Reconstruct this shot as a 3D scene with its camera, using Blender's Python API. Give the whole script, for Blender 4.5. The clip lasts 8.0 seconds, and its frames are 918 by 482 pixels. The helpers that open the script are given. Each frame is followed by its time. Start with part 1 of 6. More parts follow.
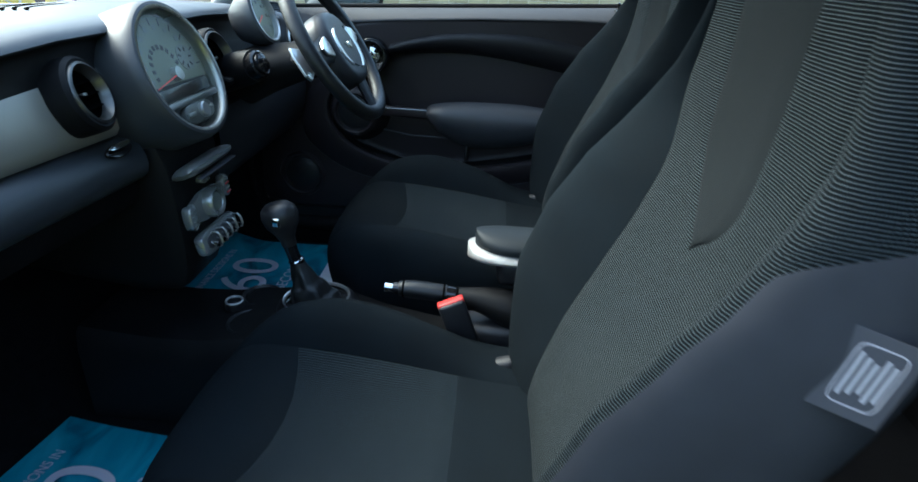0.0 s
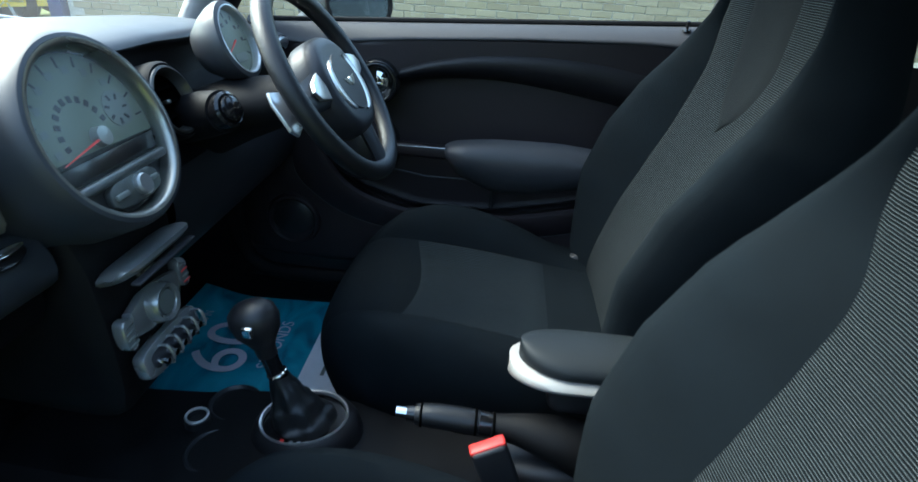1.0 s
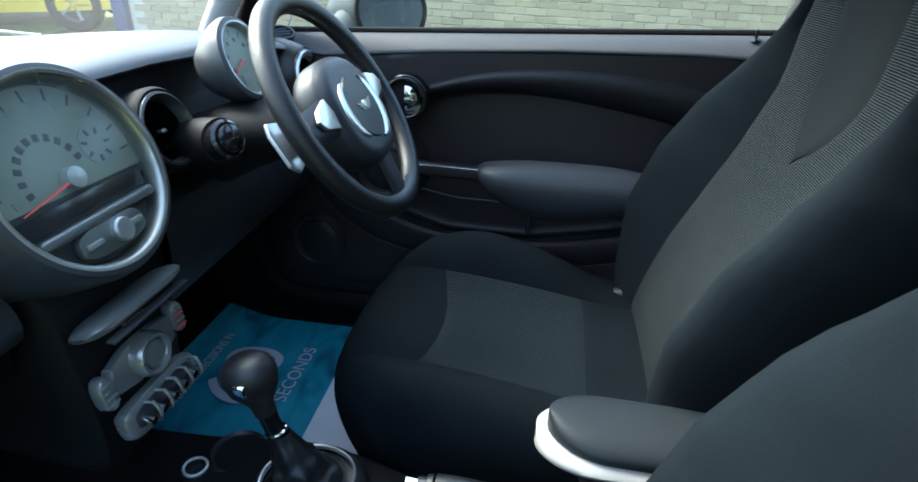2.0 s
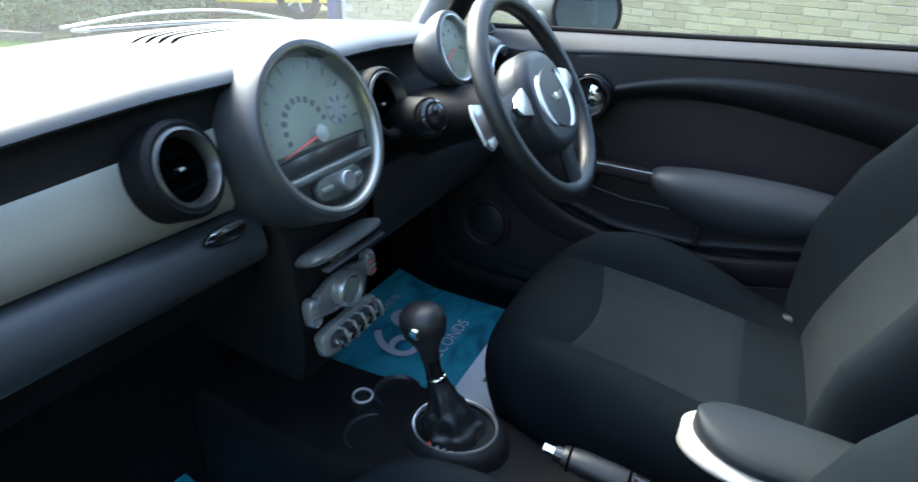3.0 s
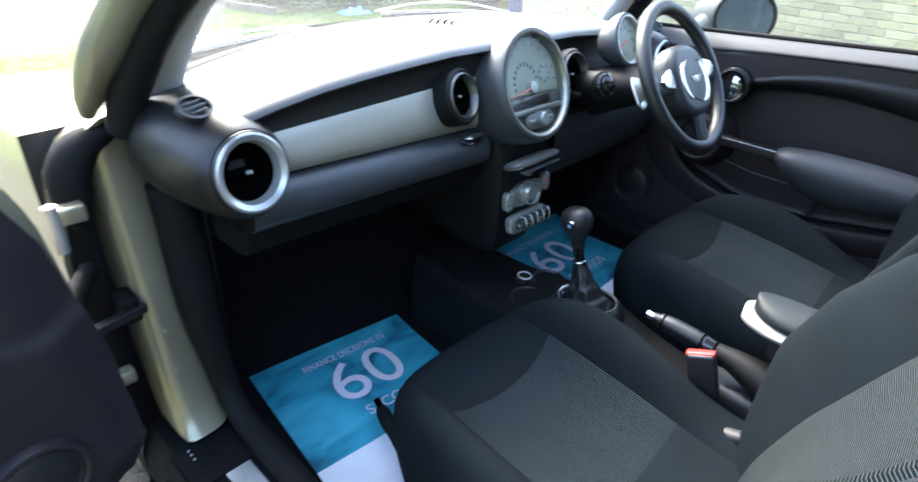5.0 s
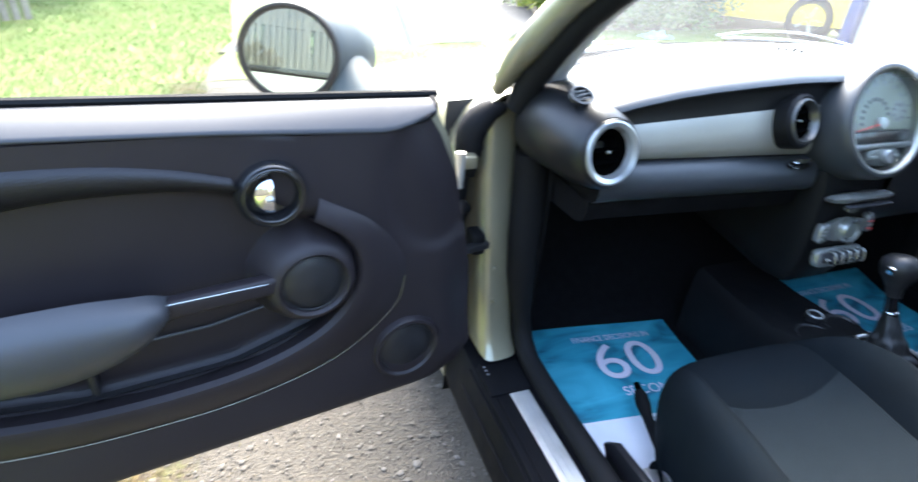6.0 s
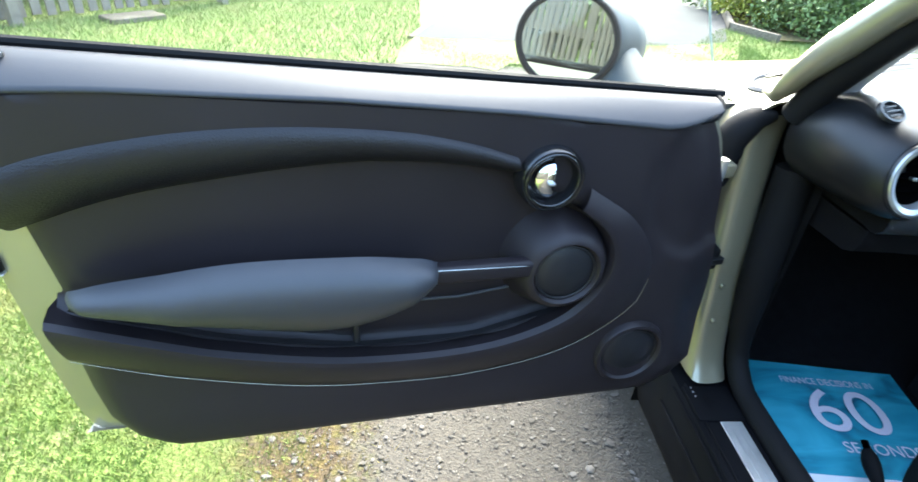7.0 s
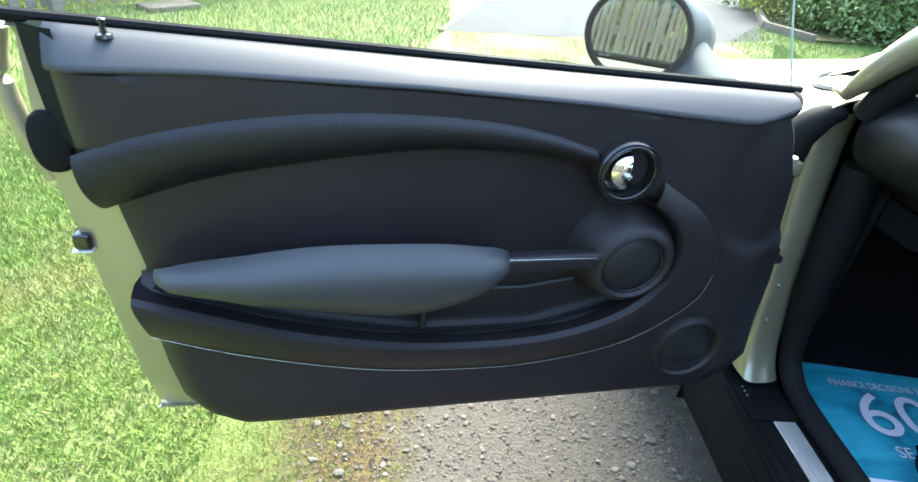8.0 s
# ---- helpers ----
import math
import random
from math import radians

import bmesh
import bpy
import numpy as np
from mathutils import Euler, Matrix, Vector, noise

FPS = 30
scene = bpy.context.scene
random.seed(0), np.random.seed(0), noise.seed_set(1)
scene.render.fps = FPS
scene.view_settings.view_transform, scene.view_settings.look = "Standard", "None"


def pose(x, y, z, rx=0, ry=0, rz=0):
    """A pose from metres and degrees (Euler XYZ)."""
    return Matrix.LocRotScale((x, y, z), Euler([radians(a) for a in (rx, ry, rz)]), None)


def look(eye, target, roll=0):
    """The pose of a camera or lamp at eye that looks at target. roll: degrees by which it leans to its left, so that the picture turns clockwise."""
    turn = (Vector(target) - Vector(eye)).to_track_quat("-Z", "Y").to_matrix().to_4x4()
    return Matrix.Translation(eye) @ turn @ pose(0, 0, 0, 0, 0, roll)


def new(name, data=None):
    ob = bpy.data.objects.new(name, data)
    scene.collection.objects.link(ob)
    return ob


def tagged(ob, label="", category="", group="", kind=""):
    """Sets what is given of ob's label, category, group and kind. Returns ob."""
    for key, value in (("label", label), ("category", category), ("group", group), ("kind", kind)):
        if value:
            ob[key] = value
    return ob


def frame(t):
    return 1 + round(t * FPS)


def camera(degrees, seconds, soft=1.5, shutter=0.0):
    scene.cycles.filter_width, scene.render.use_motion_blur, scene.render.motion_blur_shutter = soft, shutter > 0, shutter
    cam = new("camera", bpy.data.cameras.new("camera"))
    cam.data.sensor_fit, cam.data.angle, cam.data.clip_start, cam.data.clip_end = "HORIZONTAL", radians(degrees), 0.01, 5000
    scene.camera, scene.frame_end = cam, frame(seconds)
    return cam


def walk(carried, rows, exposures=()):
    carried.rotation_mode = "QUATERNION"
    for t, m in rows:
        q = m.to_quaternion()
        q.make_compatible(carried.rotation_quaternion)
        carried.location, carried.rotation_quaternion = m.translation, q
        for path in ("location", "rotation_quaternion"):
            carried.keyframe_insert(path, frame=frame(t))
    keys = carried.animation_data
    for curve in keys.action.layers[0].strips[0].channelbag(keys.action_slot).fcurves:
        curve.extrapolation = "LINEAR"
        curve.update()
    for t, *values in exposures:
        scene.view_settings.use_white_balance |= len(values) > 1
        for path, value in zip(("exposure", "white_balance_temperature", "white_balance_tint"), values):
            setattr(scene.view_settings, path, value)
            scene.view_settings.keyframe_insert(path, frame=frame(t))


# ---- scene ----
cam = camera(78.2, 8.0, shutter=0.35)
PATH = [
    (0, (-0.934, 0.022, 1.140), (0.852, 0.112, 0.245), 3.4),
    (0.5, (-0.763, 0.072, 1.149), (1.018, 0.162, 0.245), 3.9),
    (1, (-0.608, 0.104, 1.158), (1.169, 0.193, 0.244), 4.0),
    (1.2, (-0.560, 0.107, 1.160), (1.216, 0.198, 0.245), 4.0),
    (2.3, (-0.479, 0.08, 1.173), (1.242, 0.486, 0.238), 2.5),
    (2.5, (-0.496, 0.081, 1.173), (1.189, 0.612, 0.237), 2.6),
    (3, (-0.556, 0.093, 1.171), (1.038, 0.843, 0.223), 3.3),
    (3.5, (-0.666, 0.068, 1.169), (0.856, 0.956, 0.222), 3.4),
    (4, (-0.806, 0.015, 1.193), (0.68, 0.96, 0.247), 3.8),
    (4.2, (-0.859, -0.011, 1.199), (0.615, 0.951, 0.248), 3.9),
    (5.3, (-1.022, -0.166, 1.246), (0.125, 1.124, 0.237), 4.0),
    (5.5, (-1.083, -0.196, 1.24), (-0.081, 1.228, 0.257), 3.7),
    (6, (-1.183, -0.188, 1.248), (-0.548, 1.423, 0.247), 4.3),
    (6.5, (-1.279, -0.178, 1.231), (-0.941, 1.51, 0.213), 4.5),
    (7, (-1.372, -0.143, 1.222), (-1.184, 1.552, 0.176), 5.3),
    (7.5, (-1.393, -0.134, 1.214), (-1.29, 1.56, 0.156), 5.6),
    (8, (-1.453, -0.151, 1.212), (-1.322, 1.537, 0.147), 5.9),
]
EXPOSURE = [(0.0, 2.55, 6050, -4), (1.0, 2.6, 6000, -4), (2.5, 3.20, 6350, 0), (3.4, 3.37, 6550, 3), (4.0, 3.42, 6650, 4), (5.5, 3.92, 6600, 8), (6.0, 4.0, 6600, 8), (6.5, 3.97, 6550, 5), (8.0, 3.63, 6500, 0)]
walk(cam, [(t, look(eye, target, roll)) for t, eye, target, roll in PATH], EXPOSURE)

# ---- light ----
world = bpy.data.worlds.new("sky")
scene.world = world
world.use_nodes = True
wn = world.node_tree
wn.nodes.clear()
w_out = wn.nodes.new("ShaderNodeOutputWorld")
w_bg = wn.nodes.new("ShaderNodeBackground")
w_sky = wn.nodes.new("ShaderNodeTexSky")
w_sky.sky_type = "NISHITA"
w_sky.sun_disc = False
w_sky.sun_elevation = radians(47)
w_sky.sun_rotation = radians(15)
w_sky.air_density, w_sky.dust_density, w_sky.ozone_density = 1.0, 2.5, 1.0
w_bg.inputs["Strength"].default_value = 0.15
wn.links.new(w_sky.outputs[0], w_bg.inputs[0])
wn.links.new(w_bg.outputs[0], w_out.inputs[0])
sun_data = bpy.data.lights.new("sun", "SUN")
sun_data.energy, sun_data.angle, sun_data.color = 1.35, radians(34), (1.0, 0.97, 0.92)
sun = new("sun", sun_data)
sun.matrix_world = look((1.77, 6.59, 7.31), (0, 0, 0))

# ---- materials ----
def material(name, color, rough=0.5, metal=0.0, vary=0.15, scale=6.0, bump=0.0, bump_scale=400.0, grain="noise", coat=0.0, sheen=0.0, spec=0.5):
    """A principled surface with stains at a large scale and grain at a fine one."""
    m = bpy.data.materials.new(name)
    m.use_nodes = True
    nt = m.node_tree
    b = nt.nodes["Principled BSDF"]
    b.inputs["Metallic"].default_value = metal
    b.inputs["Coat Weight"].default_value = coat
    b.inputs["Coat Roughness"].default_value = 0.08
    b.inputs["Sheen Weight"].default_value = sheen
    b.inputs["Specular IOR Level"].default_value = spec
    co = nt.nodes.new("ShaderNodeTexCoord")
    big = nt.nodes.new("ShaderNodeTexNoise")
    big.inputs["Scale"].default_value, big.inputs["Detail"].default_value = scale, 5
    nt.links.new(co.outputs["Object"], big.inputs["Vector"])
    ramp = nt.nodes.new("ShaderNodeMapRange")
    ramp.inputs["From Min"].default_value, ramp.inputs["From Max"].default_value = 0.3, 0.7
    ramp.inputs["To Min"].default_value, ramp.inputs["To Max"].default_value = 1 - vary, 1 + vary
    nt.links.new(big.outputs[0], ramp.inputs[0])
    tint = nt.nodes.new("ShaderNodeVectorMath")
    tint.operation = "SCALE"
    tint.inputs[0].default_value = color[:3]
    nt.links.new(ramp.outputs[0], tint.inputs["Scale"])
    nt.links.new(tint.outputs[0], b.inputs["Base Color"])
    rr = nt.nodes.new("ShaderNodeMapRange")
    rr.inputs["From Min"].default_value, rr.inputs["From Max"].default_value = 0.3, 0.7
    rr.inputs["To Min"].default_value, rr.inputs["To Max"].default_value = max(0.02, rough * (1 - vary)), min(1, rough * (1 + vary))
    nt.links.new(big.outputs[0], rr.inputs[0])
    nt.links.new(rr.outputs[0], b.inputs["Roughness"])
    if bump:
        if grain == "leather":
            g = nt.nodes.new("ShaderNodeTexVoronoi")
            g.feature = "DISTANCE_TO_EDGE"
        else:
            g = nt.nodes.new("ShaderNodeTexNoise")
            g.inputs["Detail"].default_value = 3
        g.inputs["Scale"].default_value = bump_scale
        nt.links.new(co.outputs["Object"], g.inputs["Vector"])
        bp = nt.nodes.new("ShaderNodeBump")
        bp.inputs["Strength"].default_value, bp.inputs["Distance"].default_value = bump, 0.002
        nt.links.new(g.outputs[0], bp.inputs["Height"])
        nt.links.new(bp.outputs[0], b.inputs["Normal"])
    return m


def ribbed(name, dark, light, pitch):
    """Woven cloth with raised ribs across the seat; UV is in metres."""
    m = material(name, light, 0.95, vary=0.1, spec=0.06)
    nt = m.node_tree
    b = nt.nodes["Principled BSDF"]
    uv = nt.nodes.new("ShaderNodeTexCoord")
    warp = nt.nodes.new("ShaderNodeTexNoise")
    warp.inputs["Scale"].default_value = 30
    nt.links.new(uv.outputs["UV"], warp.inputs["Vector"])
    sep = nt.nodes.new("ShaderNodeSeparateXYZ")
    nt.links.new(uv.outputs["UV"], sep.inputs[0])

    def maths(op, a, v=None, link=None):
        n = nt.nodes.new("ShaderNodeMath")
        n.operation = op
        nt.links.new(a, n.inputs[0])
        if link is not None:
            nt.links.new(link, n.inputs[1])
        elif v is not None:
            n.inputs[1].default_value = v
        return n.outputs[0]

    wob = maths("MULTIPLY", warp.outputs[0], 0.0012)
    row = maths("ADD", sep.outputs[1], link=wob)
    s1 = maths("SINE", maths("MULTIPLY", row, 2 * math.pi / pitch))
    s2 = maths("SINE", maths("MULTIPLY", sep.outputs[0], 2 * math.pi / (pitch * 0.45)))
    lift = maths("ADD", s1, link=maths("MULTIPLY", s2, 0.45))
    mr = nt.nodes.new("ShaderNodeMapRange")
    mr.inputs["From Min"].default_value, mr.inputs["From Max"].default_value = 0.1, 1.1
    nt.links.new(lift, mr.inputs[0])
    mix = nt.nodes.new("ShaderNodeMix")
    mix.data_type = "RGBA"
    mix.inputs["A"].default_value, mix.inputs["B"].default_value = (*dark, 1), (*light, 1)
    nt.links.new(mr.outputs[0], mix.inputs["Factor"])
    nt.links.new(mix.outputs["Result"], b.inputs["Base Color"])
    bp = nt.nodes.new("ShaderNodeBump")
    bp.inputs["Strength"].default_value, bp.inputs["Distance"].default_value = 0.6, 0.0012
    nt.links.new(lift, bp.inputs["Height"])
    nt.links.new(bp.outputs[0], b.inputs["Normal"])
    return m


def glass_like(name, color=(0.93, 0.97, 0.96), rough=0.0, edge=0.8, haze=0.0):
    m = bpy.data.materials.new(name)
    m.use_nodes = True
    nt = m.node_tree
    nt.nodes.clear()
    out = nt.nodes.new("ShaderNodeOutputMaterial")
    tr = nt.nodes.new("ShaderNodeBsdfTransparent")
    tr.inputs[0].default_value = (*color, 1)
    gl = nt.nodes.new("ShaderNodeBsdfGlossy")
    gl.inputs["Roughness"].default_value = rough
    lw = nt.nodes.new("ShaderNodeLayerWeight")
    lw.inputs["Blend"].default_value = 0.5
    pw = nt.nodes.new("ShaderNodeMath")
    pw.operation = "POWER"
    pw.inputs[1].default_value = 5.0
    nt.links.new(lw.outputs["Facing"], pw.inputs[0])
    fr = nt.nodes.new("ShaderNodeMath")
    fr.operation = "MULTIPLY_ADD"
    fr.inputs[1].default_value, fr.inputs[2].default_value = edge, 0.05
    nt.links.new(pw.outputs[0], fr.inputs[0])
    mx = nt.nodes.new("ShaderNodeMixShader")
    nt.links.new(fr.outputs[0], mx.inputs[0])
    nt.links.new(tr.outputs[0], mx.inputs[1])
    nt.links.new(gl.outputs[0], mx.inputs[2])
    last = mx.outputs[0]
    if haze:
        # a pale translucent layer: glare on the glass put in as haze
        veil = nt.nodes.new("ShaderNodeBsdfTranslucent")
        veil.inputs[0].default_value = (0.9, 0.9, 0.88, 1)
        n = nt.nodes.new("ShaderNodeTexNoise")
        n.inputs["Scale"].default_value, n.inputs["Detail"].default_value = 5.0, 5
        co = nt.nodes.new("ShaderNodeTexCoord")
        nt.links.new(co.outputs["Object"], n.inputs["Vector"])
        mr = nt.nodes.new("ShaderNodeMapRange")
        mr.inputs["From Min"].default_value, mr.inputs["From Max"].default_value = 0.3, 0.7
        mr.inputs["To Min"].default_value, mr.inputs["To Max"].default_value = haze * 0.8, haze * 1.2
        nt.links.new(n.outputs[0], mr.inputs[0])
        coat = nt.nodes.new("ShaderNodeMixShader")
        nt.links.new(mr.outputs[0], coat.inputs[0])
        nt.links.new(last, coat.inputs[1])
        nt.links.new(veil.outputs[0], coat.inputs[2])
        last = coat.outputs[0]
    nt.links.new(last, out.inputs[0])
    return m


DASH = material("black moulded plastic", (0.0180, 0.0187, 0.0218), 0.44, vary=0.1, bump=0.10, bump_scale=900, spec=0.5)
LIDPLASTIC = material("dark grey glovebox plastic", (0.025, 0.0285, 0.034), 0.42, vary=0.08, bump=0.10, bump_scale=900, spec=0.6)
# Lighter copy of the dash plastic; light from above is in the colour.
LIT_VINYL = material("soft-touch vinyl lightened for top light", (0.032, 0.035, 0.040), 0.46, vary=0.08, bump=0.10, bump_scale=900, spec=0.65)
DOOR = material("black grained door plastic", (0.0200, 0.0160, 0.0182), 0.46, vary=0.1, bump=0.12, bump_scale=800, spec=0.3)
LEATHER = material("black embossed leatherette", (0.0125, 0.0115, 0.0135), 0.45, vary=0.1, bump=0.4, bump_scale=260, grain="leather", spec=0.35)
RIMLEATHER = material("smooth black leather", (0.0085, 0.009, 0.010), 0.38, vary=0.12, bump=0.25, bump_scale=420, grain="leather", spec=0.5)
# Belt pad likewise lightened, as its top faces the sky.
LIT_BELT = material("belt vinyl lightened for top light", (0.036, 0.037, 0.042), 0.56, vary=0.08, bump=0.10, bump_scale=900, spec=0.42)
ARM = material("dark grey padded leatherette", (0.040, 0.042, 0.048), 0.46, vary=0.06, bump=0.15, bump_scale=700, spec=0.5)
LID = material("black padded armrest lid", (0.0105, 0.0145, 0.0180), 0.6, vary=0.06, bump=0.15, bump_scale=700, spec=0.3)
HARD = material("black hard plastic", (0.014, 0.014, 0.016), 0.42, vary=0.12, bump=0.1, bump_scale=1200)
CARPET = material("black carpet", (0.010, 0.010, 0.011), 0.98, vary=0.3, scale=40, bump=0.8, bump_scale=500, spec=0.05)
POD = material("black textured vent housing", (0.0060, 0.0060, 0.0068), 0.40, vary=0.08, bump=0.08, bump_scale=900, spec=0.40)
GLOSS = material("black gloss plastic", (0.008, 0.008, 0.009), 0.2, vary=0.15, coat=0.4)
RUBBER = material("black rubber", (0.0065, 0.0065, 0.0072), 0.7, vary=0.15, bump=0.1, bump_scale=600, spec=0.15)
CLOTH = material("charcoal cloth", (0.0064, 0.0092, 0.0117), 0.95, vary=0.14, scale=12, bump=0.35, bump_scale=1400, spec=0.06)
CLOTH_PANEL = material("grey cloth panel", (0.0120, 0.0140, 0.0152), 0.95, vary=0.1, scale=12, bump=0.3, bump_scale=1400, spec=0.06)
RIBBED = ribbed("ribbed grey cloth", (0.0055, 0.0070, 0.0082), (0.058, 0.070, 0.076), 0.0031)
CUSHION_RIB = ribbed("ribbed blue-grey cloth", (0.0030, 0.0042, 0.0054), (0.048, 0.065, 0.078), 0.0043)
# Seat cloth in a lighter blue-grey; raking door light is in the colour.
LIT_SIDECLOTH = material("side cloth lightened for door light", (0.050, 0.051, 0.058), 0.9, vary=0.12, scale=12, bump=0.3, bump_scale=1400, spec=0.08)
# Dash plastic made darker low in the cabin: shade put into the colour.
SHADE_BLACK = material("matt black plastic darkened for shade", (0.0055, 0.0055, 0.0062), 0.6, vary=0.15, scale=14, bump=0.12, bump_scale=900, spec=0.22)
# Black without any shine; the shade inside openings is its colour.
RECESS_DARK = material("flat black for recess shade", (0.002, 0.002, 0.002), 1.0, vary=0.0, spec=0.0)
VENTBLACK = material("dull black plastic", (0.005, 0.005, 0.006), 0.6, vary=0.1, spec=0.2)
SILVER = material("satin silver plastic", (0.36, 0.343, 0.297), 0.42, metal=0.4, vary=0.05, bump=0.03, bump_scale=1500)
BEZEL = material("dark satin bezel", (0.33, 0.33, 0.30), 0.28, metal=0.9, vary=0.06)
SATIN = material("bright satin ring", (0.62, 0.63, 0.63), 0.3, metal=0.8, vary=0.06)
DARKRING = material("dark satin ring", (0.13, 0.13, 0.128), 0.3, metal=0.8, vary=0.06)
RADIOGREY = material("dark metallic grey plastic", (0.17, 0.175, 0.17), 0.3, metal=0.6, vary=0.08)
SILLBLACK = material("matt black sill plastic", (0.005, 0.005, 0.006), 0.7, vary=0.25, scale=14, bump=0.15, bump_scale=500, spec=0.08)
BAND = material("pale silver paint", (0.40, 0.39, 0.37), 0.42, metal=0.15, vary=0.05, bump=0.02, bump_scale=1500)
GREYPL = material("grey metallic plastic", (0.38, 0.39, 0.385), 0.28, metal=0.65, vary=0.08)
PRINT = material("pale woven print", (0.42, 0.42, 0.46), 0.8, vary=0.1)
TAG = material("grey woven label", (0.060, 0.061, 0.072), 0.85, vary=0.1, bump=0.3, bump_scale=900)
CHROME = material("chrome", (0.85, 0.86, 0.87), 0.06, metal=1.0, vary=0.1)
STEEL = material("brushed steel", (0.66, 0.66, 0.65), 0.42, metal=0.75, vary=0.15, scale=20, bump=0.05, bump_scale=300)
PAINT = material("champagne car paint", (0.30, 0.275, 0.19), 0.3, metal=0.5, vary=0.03, coat=0.6, bump=0.02, bump_scale=2500)
PILLAR = material("grey pillar trim", (0.36, 0.36, 0.36), 0.75, vary=0.06, bump=0.1, bump_scale=900)
DIM_LINER = material("headliner cloth darkened to cut bounce", (0.06, 0.06, 0.063), 0.95, vary=0.08, bump=0.2, bump_scale=700, spec=0.05)
HINGEGREY = material("dark grey plastic", (0.022, 0.022, 0.024), 0.6, vary=0.08, bump=0.1, bump_scale=900)
MIRROR_CASE = material("grey-blue mirror case", (0.024, 0.036, 0.042), 0.6, vary=0.08, spec=0.25)
MIRROR = material("mirror", (0.50, 0.54, 0.51), 0.01, metal=1.0, vary=0.0)
DIAL = material("cream dial face", (0.165, 0.185, 0.14), 0.55, vary=0.05)
DIAL_GREY = material("grey dial display", (0.15, 0.165, 0.15), 0.5, vary=0.06)
INK = material("black print", (0.03, 0.03, 0.035), 0.6, vary=0.1)
RED = material("red plastic", (0.62, 0.035, 0.03), 0.4, vary=0.08)
WHITE = material("white paper", (0.82, 0.83, 0.88), 0.75, vary=0.05, scale=15)
PINKWHITE = material("pale printed paper", (0.72, 0.66, 0.74), 0.7, vary=0.05)
GLASS = glass_like("window glass")
# Glare seen in the windscreen and door glass is built in as haze.
HAZYGLASS = glass_like("windscreen glass with a haze put in", haze=0.03)
DOORGLASS = glass_like("door glass with a faint haze put in", haze=0.004)
GLASSEDGE = material("ground glass edge", (0.45, 0.55, 0.50), 0.4, vary=0.1)
DIALGLASS = glass_like("dial glass", (0.95, 0.97, 0.95), 0.25, 0.4)


def mat_paper():
    m = material("printed blue paper", (0.02, 0.2, 0.3), 0.5, vary=0.05)
    nt = m.node_tree
    b = nt.nodes["Principled BSDF"]
    co = nt.nodes.new("ShaderNodeTexCoord")
    mp = nt.nodes.new("ShaderNodeMapping")
    mp.inputs["Scale"].default_value = (1.0, 2.2, 1.0)
    mp.inputs["Rotation"].default_value = (0, 0, 0.5)
    nt.links.new(co.outputs["Object"], mp.inputs["Vector"])
    wv = nt.nodes.new("ShaderNodeTexNoise")
    wv.inputs["Scale"].default_value, wv.inputs["Detail"].default_value, wv.inputs["Distortion"].default_value = 5.5, 3.0, 0.8
    nt.links.new(mp.outputs[0], wv.inputs["Vector"])
    rp = nt.nodes.new("ShaderNodeValToRGB")
    rp.color_ramp.elements[0].color = (0.012, 0.11, 0.17, 1)
    rp.color_ramp.elements[0].position, rp.color_ramp.elements[1].position = 0.33, 0.68
    rp.color_ramp.elements[1].color = (0.07, 0.46, 0.58, 1)
    e = rp.color_ramp.elements.new(0.48)
    e.color = (0.03, 0.31, 0.42, 1)
    nt.links.new(wv.outputs[0], rp.inputs[0])
    nt.links.new(rp.outputs[0], b.inputs["Base Color"])
    return m


PAPER = mat_paper()

# ---- building helpers ----
ROOT = {}


def thing(name, at, label, category, group="", kind=""):
    ob = new(name)
    ob.location = at
    ROOT[ob] = Vector(at)
    return tagged(ob, label, category, group, kind)


def finish(name, bm, mat, sharp=40):
    bmesh.ops.remove_doubles(bm, verts=bm.verts, dist=1e-5)
    bmesh.ops.recalc_face_normals(bm, faces=bm.faces)
    for f in bm.faces:
        f.smooth = True
    for e in bm.edges:
        if len(e.link_faces) == 2 and e.calc_face_angle(0) > radians(sharp):
            e.smooth = False
    me = bpy.data.meshes.new(name)
    bm.to_mesh(me)
    bm.free()
    if mat:
        me.materials.append(mat)
    return me


def part(name, bm, mat, parent, label="", sharp=40):
    """One mesh under a thing or a part; the bmesh is in world places."""
    root = parent
    while root.parent:
        root = root.parent
    bmesh.ops.translate(bm, verts=bm.verts, vec=-ROOT[root])
    ob = new(name, finish(name, bm, mat, sharp))
    ob.parent = parent
    return tagged(ob, label)


def single(name, bm, mat, label, category, kind="", at=(0, 0, 0), sharp=40):
    bmesh.ops.translate(bm, verts=bm.verts, vec=-Vector(at))
    ob = new(name, finish(name, bm, mat, sharp))
    ob.location = at
    ROOT[ob] = Vector(at)
    return tagged(ob, label, category, "", kind)


def sheet(P, close_u=False, close_v=False, uv=None):
    """A grid of points P[i][j] as faces."""
    bm = bmesh.new()
    n, m = len(P), len(P[0])
    V = [[bm.verts.new(p) for p in row] for row in P]
    lay = bm.loops.layers.uv.new("UVMap") if uv else None
    for i in range(n if close_u else n - 1):
        for j in range(m if close_v else m - 1):
            ids = [(i, j), ((i + 1) % n, j), ((i + 1) % n, (j + 1) % m), (i, (j + 1) % m)]
